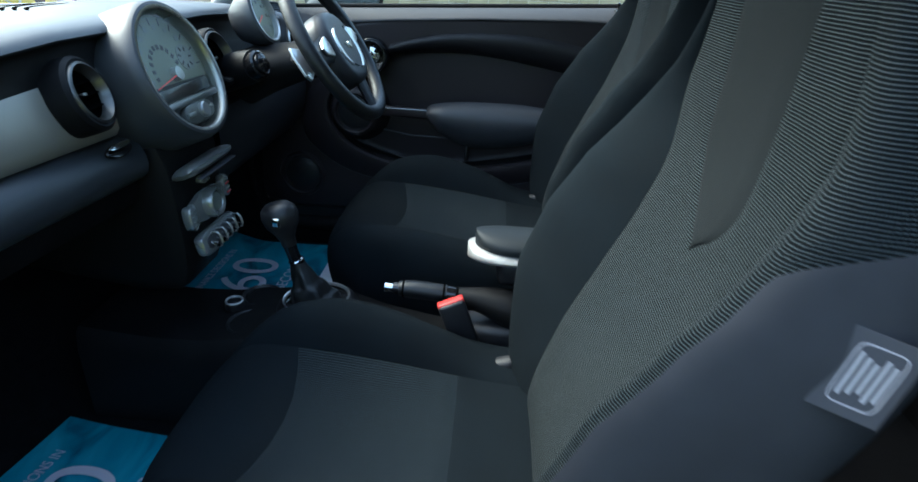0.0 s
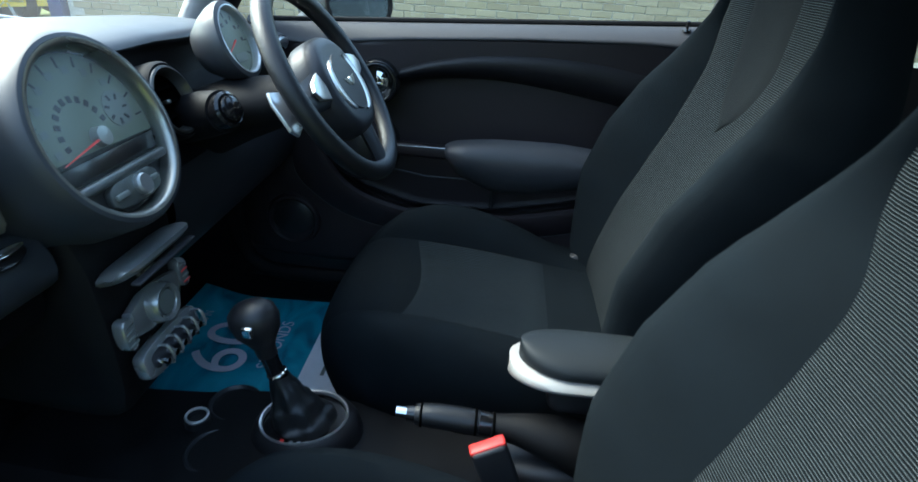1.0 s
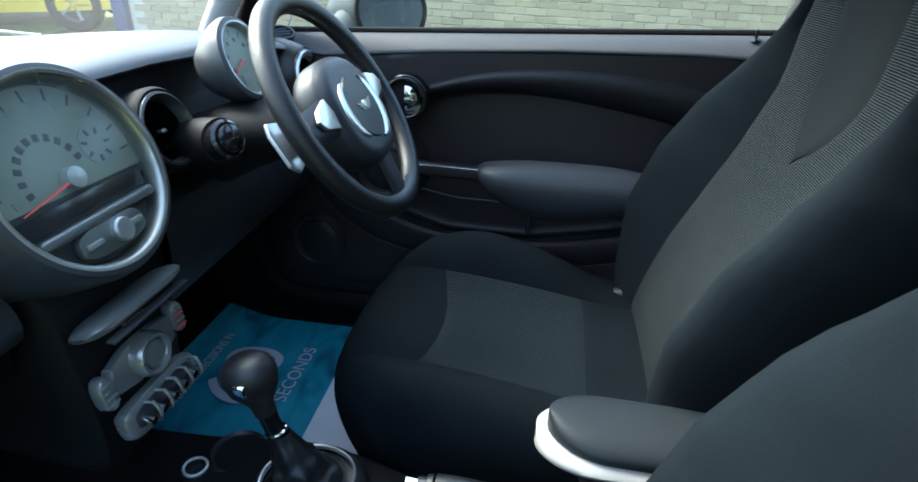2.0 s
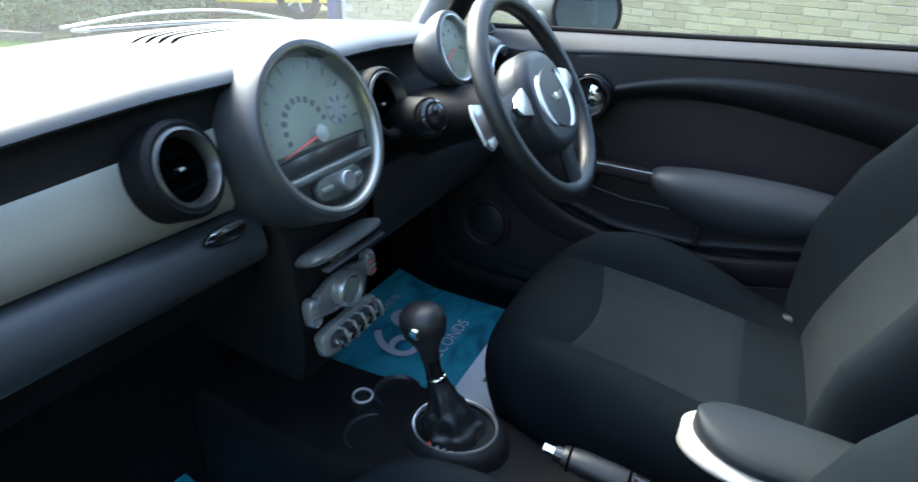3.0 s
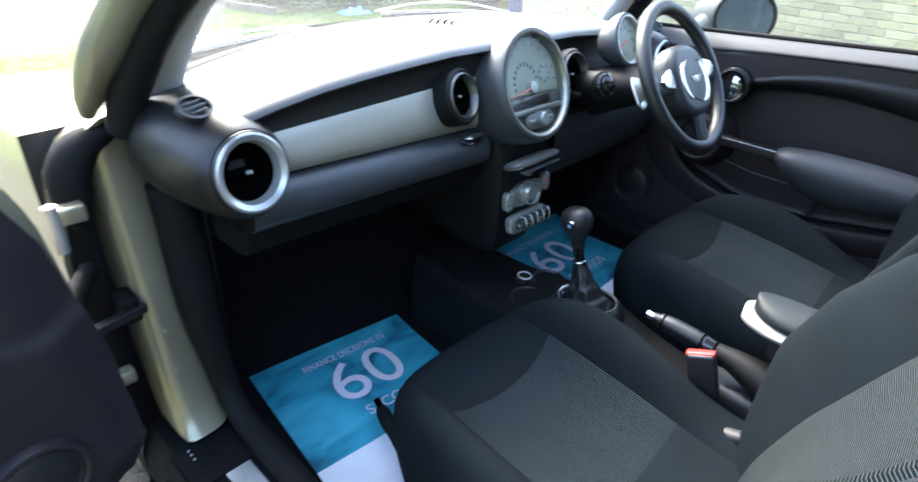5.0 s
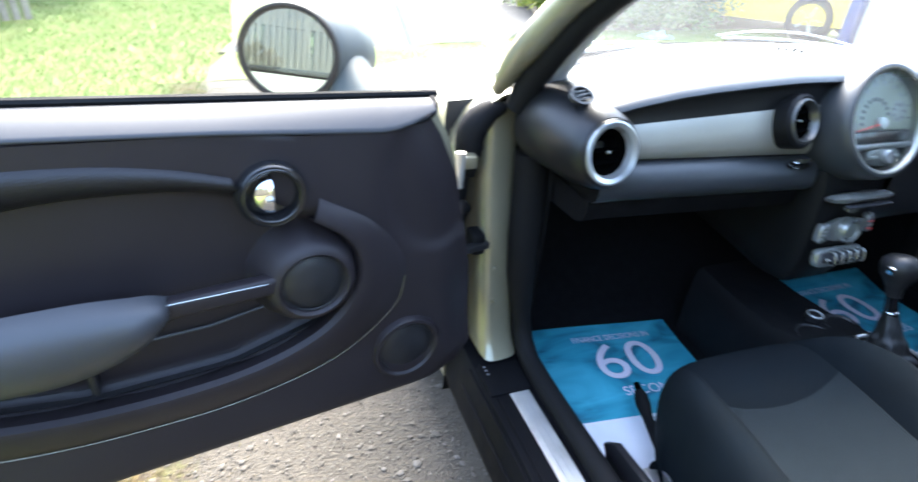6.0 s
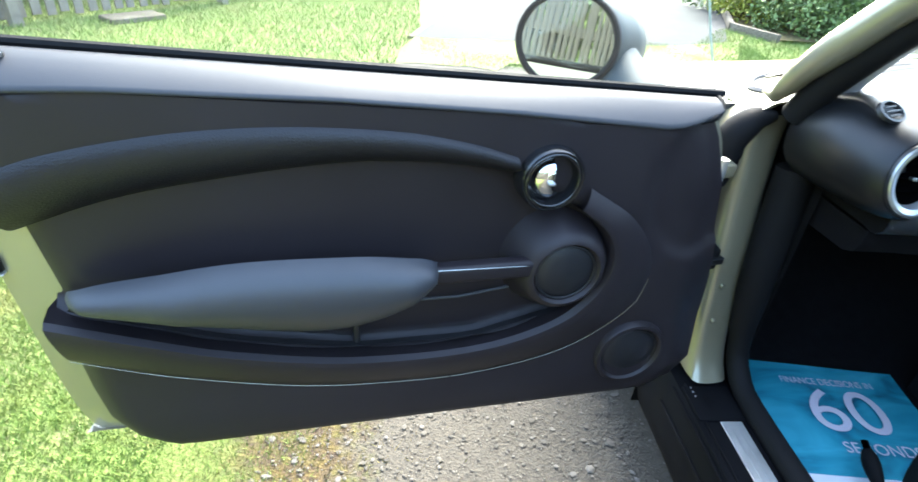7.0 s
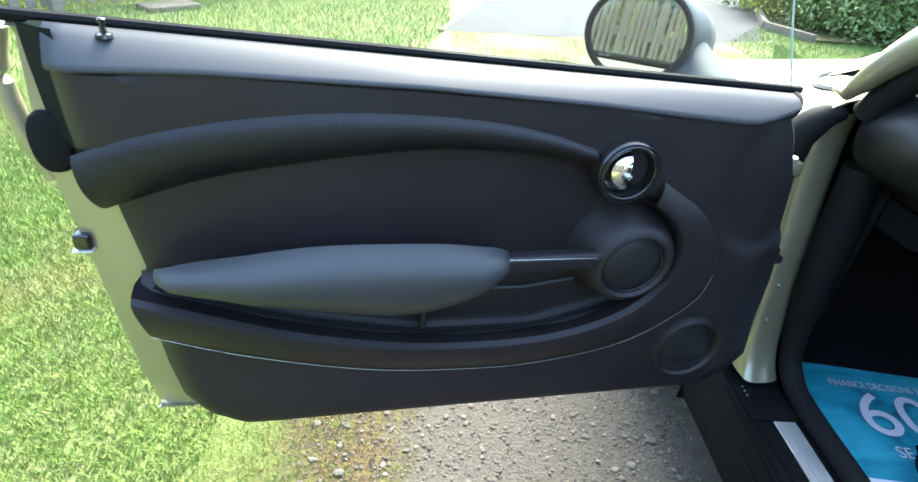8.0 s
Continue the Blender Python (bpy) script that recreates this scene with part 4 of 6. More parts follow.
        q = r * (1 + fold * math.sin(5 * a + 4.5 * f) + 0.6 * fold * math.sin(9 * a - 7 * f + 1.0))
        row.append(c + Vector((0.9 * q * math.cos(a), q * math.sin(a), 0.005 * math.sin(k * 1.15 + 2 * math.sin(a)) * (1 - f))))
    P.append(row)
part("gaiter", sheet(P, close_v=True), RIMLEATHER, lever, "wrinkled black leather gaiter")
part("shaft", tube([(0.022, 0.385, 0.570), (0.020, 0.396, 0.61), (0.018, 0.403, 0.645)], [0.013, 0.0125, 0.014], 16), GLOSS, lever)
part("shaft_ring", torus(axis_frame((0.0215, 0.390, 0.590), (0, 0.3, 1)), 0.0135, 0.002, 24, 8), CHROME, lever)
P = []
prof = [(0.0125, -0.06), (0.0135, -0.044), (0.019, -0.030), (0.0275, -0.014), (0.0305, 0.004), (0.028, 0.018), (0.020, 0.027), (0.009, 0.0305), (0.0001, 0.031)]
part("knob", revolve(prof, axis_frame((0.014, 0.410, 0.684), (-0.05, 0.2, 1)), 36, sy=1.15), HARD, lever)
part("release_button", rbox((0.010, 0.016, 0.018), pose(-0.014, 0.408, 0.686, 0, -8, 0), 0.003), CHROME, lever, "chrome release button")

brake = thing("handbrake", (0.0, 0.1, 0.5), "black handbrake lever with bright steel button", "handbrake")
part("button", tube([(0.0, 0.208, 0.560), (0.0, 0.188, 0.559)], 0.0085, 14), CHROME, brake, "polished steel button")
part("collar", tube([(0.0, 0.192, 0.559), (0.0, 0.180, 0.559)], [0.0115, 0.0125], 16), GLOSS, brake)
part("grip", tube(curve_pts([(0, 0.180, 0.559), (0, 0.15, 0.559), (0, 0.11, 0.557), (0, 0.085, 0.555)], 10), [0.0145, 0.0165, 0.0175, 0.018, 0.018, 0.018, 0.018, 0.018, 0.0175, 0.017], 18), RIMLEATHER, brake)
part("grip_end", tube([(0, 0.088, 0.555), (0, 0.070, 0.553)], [0.0182, 0.0175], 18), GLOSS, brake)
for yy, zz in ((0.171, 0.559), (0.092, 0.5555), (0.066, 0.552)):
    part("grip_ring", torus(axis_frame((0, yy, zz), (0, 1, 0)), 0.0165 if yy > 0.15 else 0.0178, 0.0018, 28, 8), RECESS_DARK, brake)
part("boot", tube(curve_pts([(0, 0.070, 0.552), (0, 0.02, 0.548), (0, -0.05, 0.53), (0, -0.12, 0.49)], 12), [0.0175, 0.019, 0.022, 0.026, 0.030, 0.034, 0.038, 0.040, 0.041, 0.041, 0.040, 0.036], 18), SHADE_BLACK, brake)
part("boot_base", rbox((0.07, 0.20, 0.06), pose(0, -0.03, 0.475), 0.015), DASH, brake)



def arm_shell(grow, z0, z1, y_tip, y_end, half, crown, round_x=0.75):
    P = []
    n = 22
    for k in range(n + 1):
        f = k / n
        y = y_tip + (y_end - y_tip) * (f ** 1.7)
        w = half * math.sqrt(max(1 - (1 - min(1, (y_tip - y) / 0.075)) ** 2, 0.0)) + 0.0005
        row = []
        for j in range(20):
            t = 2 * math.pi * j / 20
            cx, sz = math.cos(t), math.sin(t)
            px = (w + grow) * math.copysign(abs(cx) ** round_x, cx)
            pz = (z0 + z1) / 2 + (z1 - z0) / 2 * math.copysign(abs(sz) ** 0.8, sz) + crown * (1 - (px / (half + 0.01)) ** 2)
            row.append(Vector((0.045 + px, y + grow, pz)))
        P.append(row)
    return sheet(P, close_v=True)


arm = part("armrest", arm_shell(0.0, 0.636, 0.670, 0.040, -0.34, 0.051, 0.010), LID, console, "dark grey padded armrest")
part("nose_band", arm_shell(0.0075, 0.622, 0.652, 0.0455, -0.30, 0.050, 0.0, 0.85), BAND, arm, "pale silver painted band")
part("arm_base", rbox((0.080, 0.30, 0.06), pose(0.045, -0.155, 0.605), 0.02), HARD, arm)
part("arm_post", rbox((0.05, 0.07, 0.14), pose(0.04, -0.26, 0.52), 0.015), HARD, arm)

for bx, by, bz, rz in ((-0.062, 0.060, 0.545, 0),):
    buckle = thing("seat_belt_buckle", (bx, by, 0.45), "black seat belt buckle with red release button", "seat belt buckle")
    T = pose(bx, by, bz - 0.008, -20, 4, 12)
    part("housing", rbox((0.026, 0.050, 0.100), T @ pose(0, 0, -0.006), 0.006), HARD, buckle)
    part("release_button", rbox((0.018, 0.050, 0.010), T @ pose(0, 0, 0.042), 0.003), RED, buckle, "red release button")
    part("stem", tube([T @ Vector((0, 0, -0.03)), (bx - 0.005, by - 0.03, 0.45), (bx - 0.005, by - 0.05, 0.36)], [0.012, 0.012, 0.010], 10, flat=0.6), HARD, buckle)

# ---- car body ----
body = thing("car_body", (0, 0, 0.0), "champagne painted hatchback body shell with black door seals", "car", "", "structure")
for sx in (-1, 1):
    for yy in (1.35, -1.12):
        part("tyre", revolve([(0.20, -0.08), (0.28, -0.085), (0.295, -0.06), (0.298, 0.0), (0.295, 0.06), (0.28, 0.085), (0.20, 0.08)], axis_frame((sx * 0.72, yy, 0.298), (sx, 0, 0)), 36), RUBBER, body)


JAMB = [(0.690, 0.372), (0.712, 0.395), (0.735, 0.445), (0.757, 0.55), (0.775, 0.65), (0.797, 0.75), (0.812, 0.85), (0.815, 0.90), (0.812, 0.925)]
SEAL = [(-0.30, 0.372), (0.0, 0.372), (0.3, 0.372), (0.60, 0.372), (0.680, 0.385), (0.722, 0.425), (0.738, 0.50), (0.748, 0.62), (0.760, 0.78), (0.768, 0.88), (0.756, 0.945)]
PILLAR_LINE = [(0.768, 0.940), (0.735, 1.000), (0.680, 1.078), (0.620, 1.150), (0.50, 1.238), (0.33, 1.315), (0.05, 1.372)]
for s in (1, -1):
    jl = curve_pts([(0, y, z) for y, z in JAMB], 24)
    P = []
    for p in jl:
        P.append([Vector((-s * x, p.y + dy, p.z)) for x, dy in ((0.754, 0.10), (0.752, 0.03), (0.748, 0.008), (0.740, 0.0), (0.724, -0.002), (0.700, 0.0), (0.684, 0.004), (0.672, 0.012), (0.664, 0.03))])
    jamb = part("door_jamb", sheet(P), PAINT if s > 0 else HARD, body, "champagne painted door jamb" if s > 0 else "")
    for yy, zz in ((0.742, 0.50), (0.755, 0.58)):
        part("jamb_bolt", revolve([(0.0055, -0.004), (0.0055, 0.002), (0.004, 0.004), (0.0001, 0.0045)], axis_frame((-s * 0.722, yy, zz), (0, -1, 0.15)), 12), PAINT, jamb)
    # door check strap and hinges
    part("check_strap", rbox((0.10, 0.018, 0.016), pose(-s * 0.79, 0.755, 0.640, 0, 0, s * 12), 0.003), HARD, body)
    part("strap_boot", rbox((0.03, 0.05, 0.05), pose(-s * 0.762, 0.785, 0.640), 0.008), RUBBER, body)
    for zz in (0.835, 0.52):
        hg = part("hinge", rbox((0.042, 0.026, 0.027), pose(-s * 0.805, 0.765, zz), 0.005), PAINT, body)
        part("hinge_pin", tube([(-s * 0.832, 0.725, zz - 0.035), (-s * 0.832, 0.725, zz + 0.035)], 0.009, 12), STEEL, hg)
    part("wiring_boot", tube(curve_pts([(-s * 0.80, 0.775, 0.73), (-s * 0.83, 0.735, 0.725), (-s * 0.86, 0.69, 0.715)], 12), [0.017, 0.014] * 6, 14), RUBBER, body)
    if s > 0:
        # Black roll across the upper jamb and the wing's rear edge.
        part("jamb_roll", tube(curve_pts([(-0.715, 0.806, 0.925), (-0.752, 0.803, 0.918), (-0.782, 0.802, 0.885), (-0.788, 0.800, 0.84), (-0.786, 0.792, 0.79)], 16), [0.010, 0.015, 0.019, 0.023, 0.026, 0.028] + [0.029] * 5 + [0.027, 0.024, 0.021, 0.017, 0.012], 12), RUBBER, body)
    # sill: rocker, black cover, scuff plate, seal
    P = []
    for k in range(30):
        y = -0.75 + 1.555 * k / 29
        P.append([Vector((-s * x, y, z)) for x, z in ((0.60, 0.20), (0.79, 0.20), (0.805, 0.25), (0.803, 0.29), (0.795, 0.315), (0.785, 0.34), (0.775, 0.356), (0.70, 0.3585), (0.662, 0.357), (0.650, 0.345), (0.642, 0.25))])
    P.append([Vector((p.x, p.y + 0.003, 0.19)) for p in P[-1]])
    part("sill", sheet(P), SILLBLACK, body, "black plastic door sill")
    for sx, sz in ((0.799, 0.306), (0.783, 0.347), (0.758, 0.3575)):
        part("sill_step", tube([(-s * sx, -0.74, sz), (-s * sx, 0.70, sz)], 0.0035, 8), SILLBLACK, body)
    if s > 0:
        scuff = part("scuff_plate", rbox((0.045, 0.62, 0.004), pose(-s * 0.7075, 0.285, 0.3605), 0.0015), STEEL, body, "brushed steel scuff plate")
    for dx in (-0.007, 0.007) if s > 0 else ():
        part("scuff_line", rbox((0.003, 0.58, 0.001), pose(-s * (0.7075 + dx), 0.285, 0.3632), 0.0003, 1), SATIN, scuff)
    if s > 0:
        part("sill_end_plate", rbox((0.10, 0.092, 0.005), pose(-s * 0.722, 0.643, 0.3605), 0.002), SILLBLACK, body)
    for dy in (0.66, 0.672, 0.684) if s > 0 else ():
        part("sill_clip", revolve([(0.0019, 0.0), (0.0019, 0.002), (0.0001, 0.0028)], Matrix.Translation((-s * 0.755, dy, 0.363)), 10), SATIN, body)
    seal_pts = curve_pts([(-s * (0.652 + 0.010 * soft(0.42, 0.6, z)), y, z) for y, z in SEAL], 44)
    part("door_seal", tube(seal_pts, [0.023 + 0.014 * soft(0.42, 0.6, q.z) for q in seal_pts], 14, flat=0.9), RUBBER, body)
    pill = curve_pts([(-s * (0.704 - 0.13 * soft(0.95, 1.40, z)), y, z) for y, z in PILLAR_LINE], 24)
    part("pillar_seal", tube(pill, 0.026, 14), RUBBER, body)
    outer = curve_pts([(-s * (0.742 - 0.13 * soft(0.95, 1.40, z)), y + 0.015, z + 0.008 + 0.020 * (1 - soft(0.94, 1.04, z))) for y, z in [(0.805, 0.938)] + PILLAR_LINE], 28)
    part("pillar_outer", tube(outer, [0.006, 0.013, 0.020, 0.025, 0.029] + [0.032] * 23, 18, flat=0.8), PAINT, body, "champagne painted windscreen pillar")
    inner = curve_pts([(-s * (0.640 - 0.115 * soft(1.0, 1.40, z)), y + 0.032, z + 0.004) for y, z in PILLAR_LINE], 24)
    part("pillar_trim", tube(inner, 0.030, 16, flat=0.8), PILLAR, body, "light grey pillar trim")
    # kick panel in the footwell
    P = [[Vector((-s * 0.632, y, z)) for z in (0.24, 0.45, 0.65, 0.88)] for y in (0.72, 0.85, 1.0, 1.15)]
    part("kick_panel", sheet(P), CARPET, body)
    # Black sheet added behind the jamb as the shade of the wing cavity.
    part("cavity_shade", sheet([[Vector((-s * x, y, z)) for z in (0.28, 0.5, 0.72, 0.925)] for x, y in ((0.72, 0.90), (0.76, 0.87), (0.82, 0.86))]), HARD, body)
    if s < 0:
        part("sill_trim", rbox((0.014, 1.36, 0.15), pose(0.664, 0.06, 0.365), 0.005), HARD, body)
    # front wing and rear quarter
    P = []
    for k in range(18):
        f = max(0, k - 2) / 15
        y = 0.795 + 1.155 * f
        z1 = 0.945 - 0.225 * f ** 1.1
        o = 0.010 if k == 0 else 0.002 if k == 1 else 0.0
        P.append([Vector((-s * (x - o), y + (0.006 if k == 0 else 0), z - o * 0.5)) for x, z in ((0.595, z1 + 0.036), (0.66, z1 + 0.026), (0.73, z1 + 0.006), (0.775, z1 - 0.022), (0.805, z1 - 0.07), (0.825, z1 - 0.2), (0.83, 0.45), (0.81, 0.25))])
    part("front_wing", sheet(P), PAINT, body)
    part("bonnet_gap", tube(curve_pts([(-s * 0.690, 0.84, 0.9555), (-s * 0.702, 0.88, 0.9475), (-s * 0.700, 0.935, 0.9395), (-s * 0.660, 1.0, 0.9385), (-s * 0.60, 1.05, 0.9385)], 24), 0.0065, 6), INK, body)
    P = []
    for k in range(10):
        y = -0.32 - 1.25 * k / 9
        P.append([Vector((-s * x, y, z)) for x, z in ((0.64, 0.25), (0.64, 0.97), (0.66, 1.0), (0.76, 1.0), (0.81, 0.9), (0.83, 0.7), (0.81, 0.25))])
    part("rear_quarter", sheet(P), PAINT, body)
    part("quarter_trim", sheet([[Vector((-s * 0.632, y, z)) for z in (0.25, 0.6, 0.985, 1.005)] for y in (-0.32, -0.8, -1.45)]), DOOR, body)
    part("door_pillar", tube(curve_pts([(-s * 0.655, -0.31, 0.30), (-s * 0.665, -0.32, 0.7), (-s * 0.655, -0.34, 1.0), (-s * 0.60, -0.37, 1.2), (-s * 0.55, -0.38, 1.34)], 14), 0.045, 14), HARD, body)
    part("rear_pillar", tube([(-s * 0.65, -1.30, 0.98), (-s * 0.60, -1.22, 1.2), (-s * 0.54, -1.12, 1.35)], 0.06, 14), HARD, body)
    part("roof_rail", tube(curve_pts([(-s * 0.555, 0.05, 1.365), (-s * 0.56, -0.3, 1.385), (-s * 0.55, -0.8, 1.38), (-s * 0.53, -1.2, 1.345)], 16), 0.035, 12), PAINT, body)
    q = part("quarter_glass", sheet([[Vector((-s * (0.675 - 0.10 * f), y, 1.0 + 0.33 * f)) for f in (0, 0.5, 1)] for y in (-0.36, -0.8, -1.24)]), GLASS, body)
    q.visible_shadow = False

# floor, toe board, roof, rear
P = []
for y, z in ((-1.5, 0.28), (-0.4, 0.27), (-0.2, 0.245), (0.84, 0.245), (0.90, 0.255), (1.0, 0.33), (1.12, 0.50), (1.17, 0.70), (1.18, 0.86)):
    P.append([Vector((x, y, z)) for x in (-0.66, -0.4, -0.15, 0.15, 0.4, 0.66)])
part("carpet", sheet(P), CARPET, body)
P = []
for k in range(14):
    y = 0.07 - 1.40 * k / 13
    z = 1.375 + 0.035 * math.sin(math.pi * (k / 13) ** 0.7) - 0.03 * (k / 13) ** 2
    P.append([Vector((x * (0.56 - 0.02 * k / 13) / 0.56, y, z + 0.03 * (1 - (x / 0.56) ** 2))) for x in (-0.56, -0.42, -0.28, -0.14, 0, 0.14, 0.28, 0.42, 0.56)])
# Unseen lining, darkened to cut light bounced into the cabin.
part("headliner", sheet(P), DIM_LINER, body)
part("roof_skin", sheet([[p + Vector((0, 0, 0.025)) for p in row] for row in P]), PAINT, body)
part("rear_bulkhead", sheet([[Vector((x, y, z)) for x in (-0.66, 0, 0.66)] for y, z in ((-0.95, 0.27), (-0.93, 0.5), (-1.10, 0.96), (-1.50, 0.98), (-1.55, 0.3))]), CARPET, body)
g = part("tailgate_glass", sheet([[Vector((x, y, z)) for x in (-0.58, 0, 0.58)] for y, z in ((-1.52, 0.99), (-1.38, 1.20), (-1.30, 1.35))]), GLASS, body)
g.visible_shadow = False
P = []
for k in range(9):
    f = k / 8
    e = curve_pts([(0, y, z) for y, z in PILLAR_LINE], 9)[k]
    P.append([Vector((x * (0.66 - 0.10 * f) / 0.66, e.y + 0.012 + (dash_y(x) - dash_y(0.66)) * (1 - 0.55 * f), e.z + 0.012 + (0.042 - 0.01 * f) * (1 - (x / 0.66) ** 2))) for x in (-0.66, -0.5, -0.33, -0.16, 0, 0.16, 0.33, 0.5, 0.66)])
screen = part("windscreen", sheet(P), HAZYGLASS, body, "windscreen glass with a pale haze put in")
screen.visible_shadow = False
part("screen_border", tube([Vector((x, dash_y(x) + 0.042, 0.998 - 0.022 * abs(x / 0.66) ** 2)) for x in [-0.66 + 1.32 * k / 30 for k in range(31)]], 0.008, 8), INK, body)
# closed nose and tail
part("nose_panel", sheet([[Vector((x, 2.0 + b - 0.22 * (x / 0.82) ** 2, z)) for x in [-0.82 + 1.64 * j / 16 for j in range(17)]] for b, z in ((-0.03, 0.745), (0.02, 0.70), (0.05, 0.60), (0.07, 0.48), (0.08, 0.40), (0.05, 0.28), (-0.05, 0.22))]), PAINT, body)
part("tail_panel", sheet([[Vector((x, -1.56 + b + 0.10 * (x / 0.82) ** 2, z)) for x in [-0.80 + 1.60 * j / 12 for j in range(13)]] for b, z in ((0.03, 0.99), (0.0, 0.90), (-0.02, 0.70), (-0.05, 0.55), (-0.05, 0.35), (0.02, 0.24))]), PAINT, body)
# bonnet and scuttle
P = []
for k in range(16):
    f = k / 15
    row = []
    for j in range(17):
        x = -0.62 + 1.24 * j / 16
        y0 = dash_y(x) + 0.21
        y = y0 + (2.0 - y0) * f
        row.append(Vector((x, y, 0.972 - 0.035 * (x / 0.7) ** 2 - 0.225 * f ** 1.05)))
    P.append(row)
part("bonnet", sheet(P), PAINT, body, "champagne painted bonnet")
P = [[Vector((x, dash_y(x) + d, z - 0.04 * (x / 0.7) ** 2)) for x in [-0.60 + 1.20 * j / 16 for j in range(17)]] for d, z in ((0.05, 0.970), (0.10, 0.955), (0.20, 0.950), (0.235, 0.965))]
part("scuttle", sheet(P), HARD, body)
for line in ([(-0.62, 0.960, 0.985), (-0.516, 1.016, 0.998), (-0.393, 1.030, 1.002), (-0.225, 1.025, 1.003)], [(0.00, 1.060, 1.014), (0.17, 1.085, 1.020), (0.34, 1.065, 1.014), (0.44, 0.985, 0.995)]):
    pts = curve_pts(line, 20)
    wp = part("wiper_arm", tube(pts, 0.004, 8, flat=0.7), SATIN, body, "thin grey wiper arm")
    ends = [pts[0], pts[len(pts) // 2].lerp((pts[0] + pts[-1]) / 2, 0.72), pts[-1]]
    chord = [q + Vector((0.008, -0.012, -0.004)) for q in curve_pts(ends, 20)]
    blade = part("wiper_blade", tube(chord, [0.002] + [0.0055] * 18 + [0.002], 10, flat=0.8), SATIN, wp)
    for dz in (-0.0035, 0.002):
        part("blade_groove", tube([q + Vector((0, -0.0050, dz)) for q in chord[1:-1]], 0.0013, 6), RUBBER, blade)
    part("blade_lip", tube([q + Vector((0, -0.004, -0.0075)) for q in chord], 0.0022, 6, flat=1.5), RUBBER, blade)


# ---- doors ----
def door(W, at, label, side):
    """W takes places in the door (along it to the rear, inward, up) to the world."""
    ob = thing("door_1" if side < 0 else "door_2", at, label, "car door", "doors of the car", "structure")

    def w(u, n, z):
        return W @ Vector((u, n, z))

    def top(u):
        return 0.990 + 0.056 * u

    def rear(z):
        return lerp_table(z, [(0.43, 0.86), (0.445, 0.905), (0.465, 0.935), (0.50, 0.957), (0.56, 0.970), (0.70, 0.985), (0.85, 1.008), (0.92, 1.014), (1.1, 1.018)])

    def front(z):
        return lerp_table(z, [(0.41, 0.05), (0.44, -0.02), (0.49, -0.052), (0.67, -0.042), (0.87, -0.008), (0.956, 0.028), (1.0, 0.055)])

    GL = [(1.018, 0.893), (0.929, 0.921), (0.803, 0.947), (0.672, 0.960), (0.53, 0.951), (0.43, 0.933), (0.352, 0.905), (0.25, 0.845), (0.19, 0.80)]
    PU = [(0.985, 0.722), (0.874, 0.676), (0.761, 0.638), (0.59, 0.604), (0.401, 0.603), (0.258, 0.642), (0.194, 0.704)]

    def belt_low(u):
        return min(lerp_table(u, [(0.03, 0.984), (0.045, 0.9805), (0.075, 0.9715), (0.105, 0.9645), (0.138, 0.9615), (0.25, 0.972), (0.372, 0.984), (0.602, 1.000), (0.862, 1.010), (1.01, 1.008)]), top(u) - 0.008)

    def tab(u, table):
        return lerp_table(u, sorted(table))

    # flat of the card, hollow between grab roll and pocket
    P = []
    for b in range(73):
        row = []
        for a in range(65):
            z = 0.425 + (top(0.5) - 0.43) * b / 72
            z0, z1 = front(z), rear(z)
            u = z0 + (z1 - z0) * a / 64
            z = z + (top(u) - top(0.5)) * (b / 72) ** 2
            zz = max(z, 0.421 + 0.035 * max(0, u - 0.55) ** 1.5)
            hollow = soft(0.0, 0.035, tab(u, GL) - zz) * soft(0.0, 0.03, zz - tab(u, PU) + 0.03) * soft(0.16, 0.24, u)
            n = 0.034 - 0.034 * hollow
            n += 0.010 * soft(0.60, 0.45, zz) * (1 - 0.4 * soft(0.5, 0.42, zz))
            n -= 0.022 * soft(0.10, 0.0, u - z0) ** 2
            n -= 0.020 * soft(0.025, 0.0, z1 - u) + 0.015 * soft(0.02, 0.0, zz - 0.421)
            # smooth round bay ahead of the handle
            r = math.hypot(u - 0.03, (zz - 0.87) * 0.8)
            n -= 0.010 * soft(0.115, 0.095, r)
            n -= 0.060 * soft(belt_low(u) - 0.001, belt_low(u) + 0.012, zz)
            row.append(w(u, n, zz))
        P.append(row)
    card = part("door_card", sheet(P), DOOR, ob, "black grained plastic door card")
    # belt pad
    P = []
    for k in range(41):
        u = 0.046 + (1.018 - 0.046) * k / 40
        lo, t = belt_low(u), top(u)
        h = t - lo
        g = 0.45 + 0.55 * soft(0.03, 0.13, u)
        e = 0.55 + 0.45 * soft(1.019, 0.995, u)
        P.append([w(u, n, z) for n, z in ((-0.016, t - 0.002), (-0.010, t + 0.001), (-0.003, t - 0.001), (0.009 * g * e, t - 0.20 * h), (0.021 * g * e, t - 0.50 * h), (0.033 * g * e, lo + 0.18 * h), (0.0365 * g * e, lo + 0.04 * h), (0.0362 * g * e, lo - 0.002), (0.028 * g * e, lo - 0.005))])
    P = P + [[w(1.0195, -0.016, (W.inverted() @ q).z) for q in P[-1]]]
    part("belt_pad", sheet(P), LIT_BELT, ob, "soft belt-line pad lightened for the light from above", sharp=100)
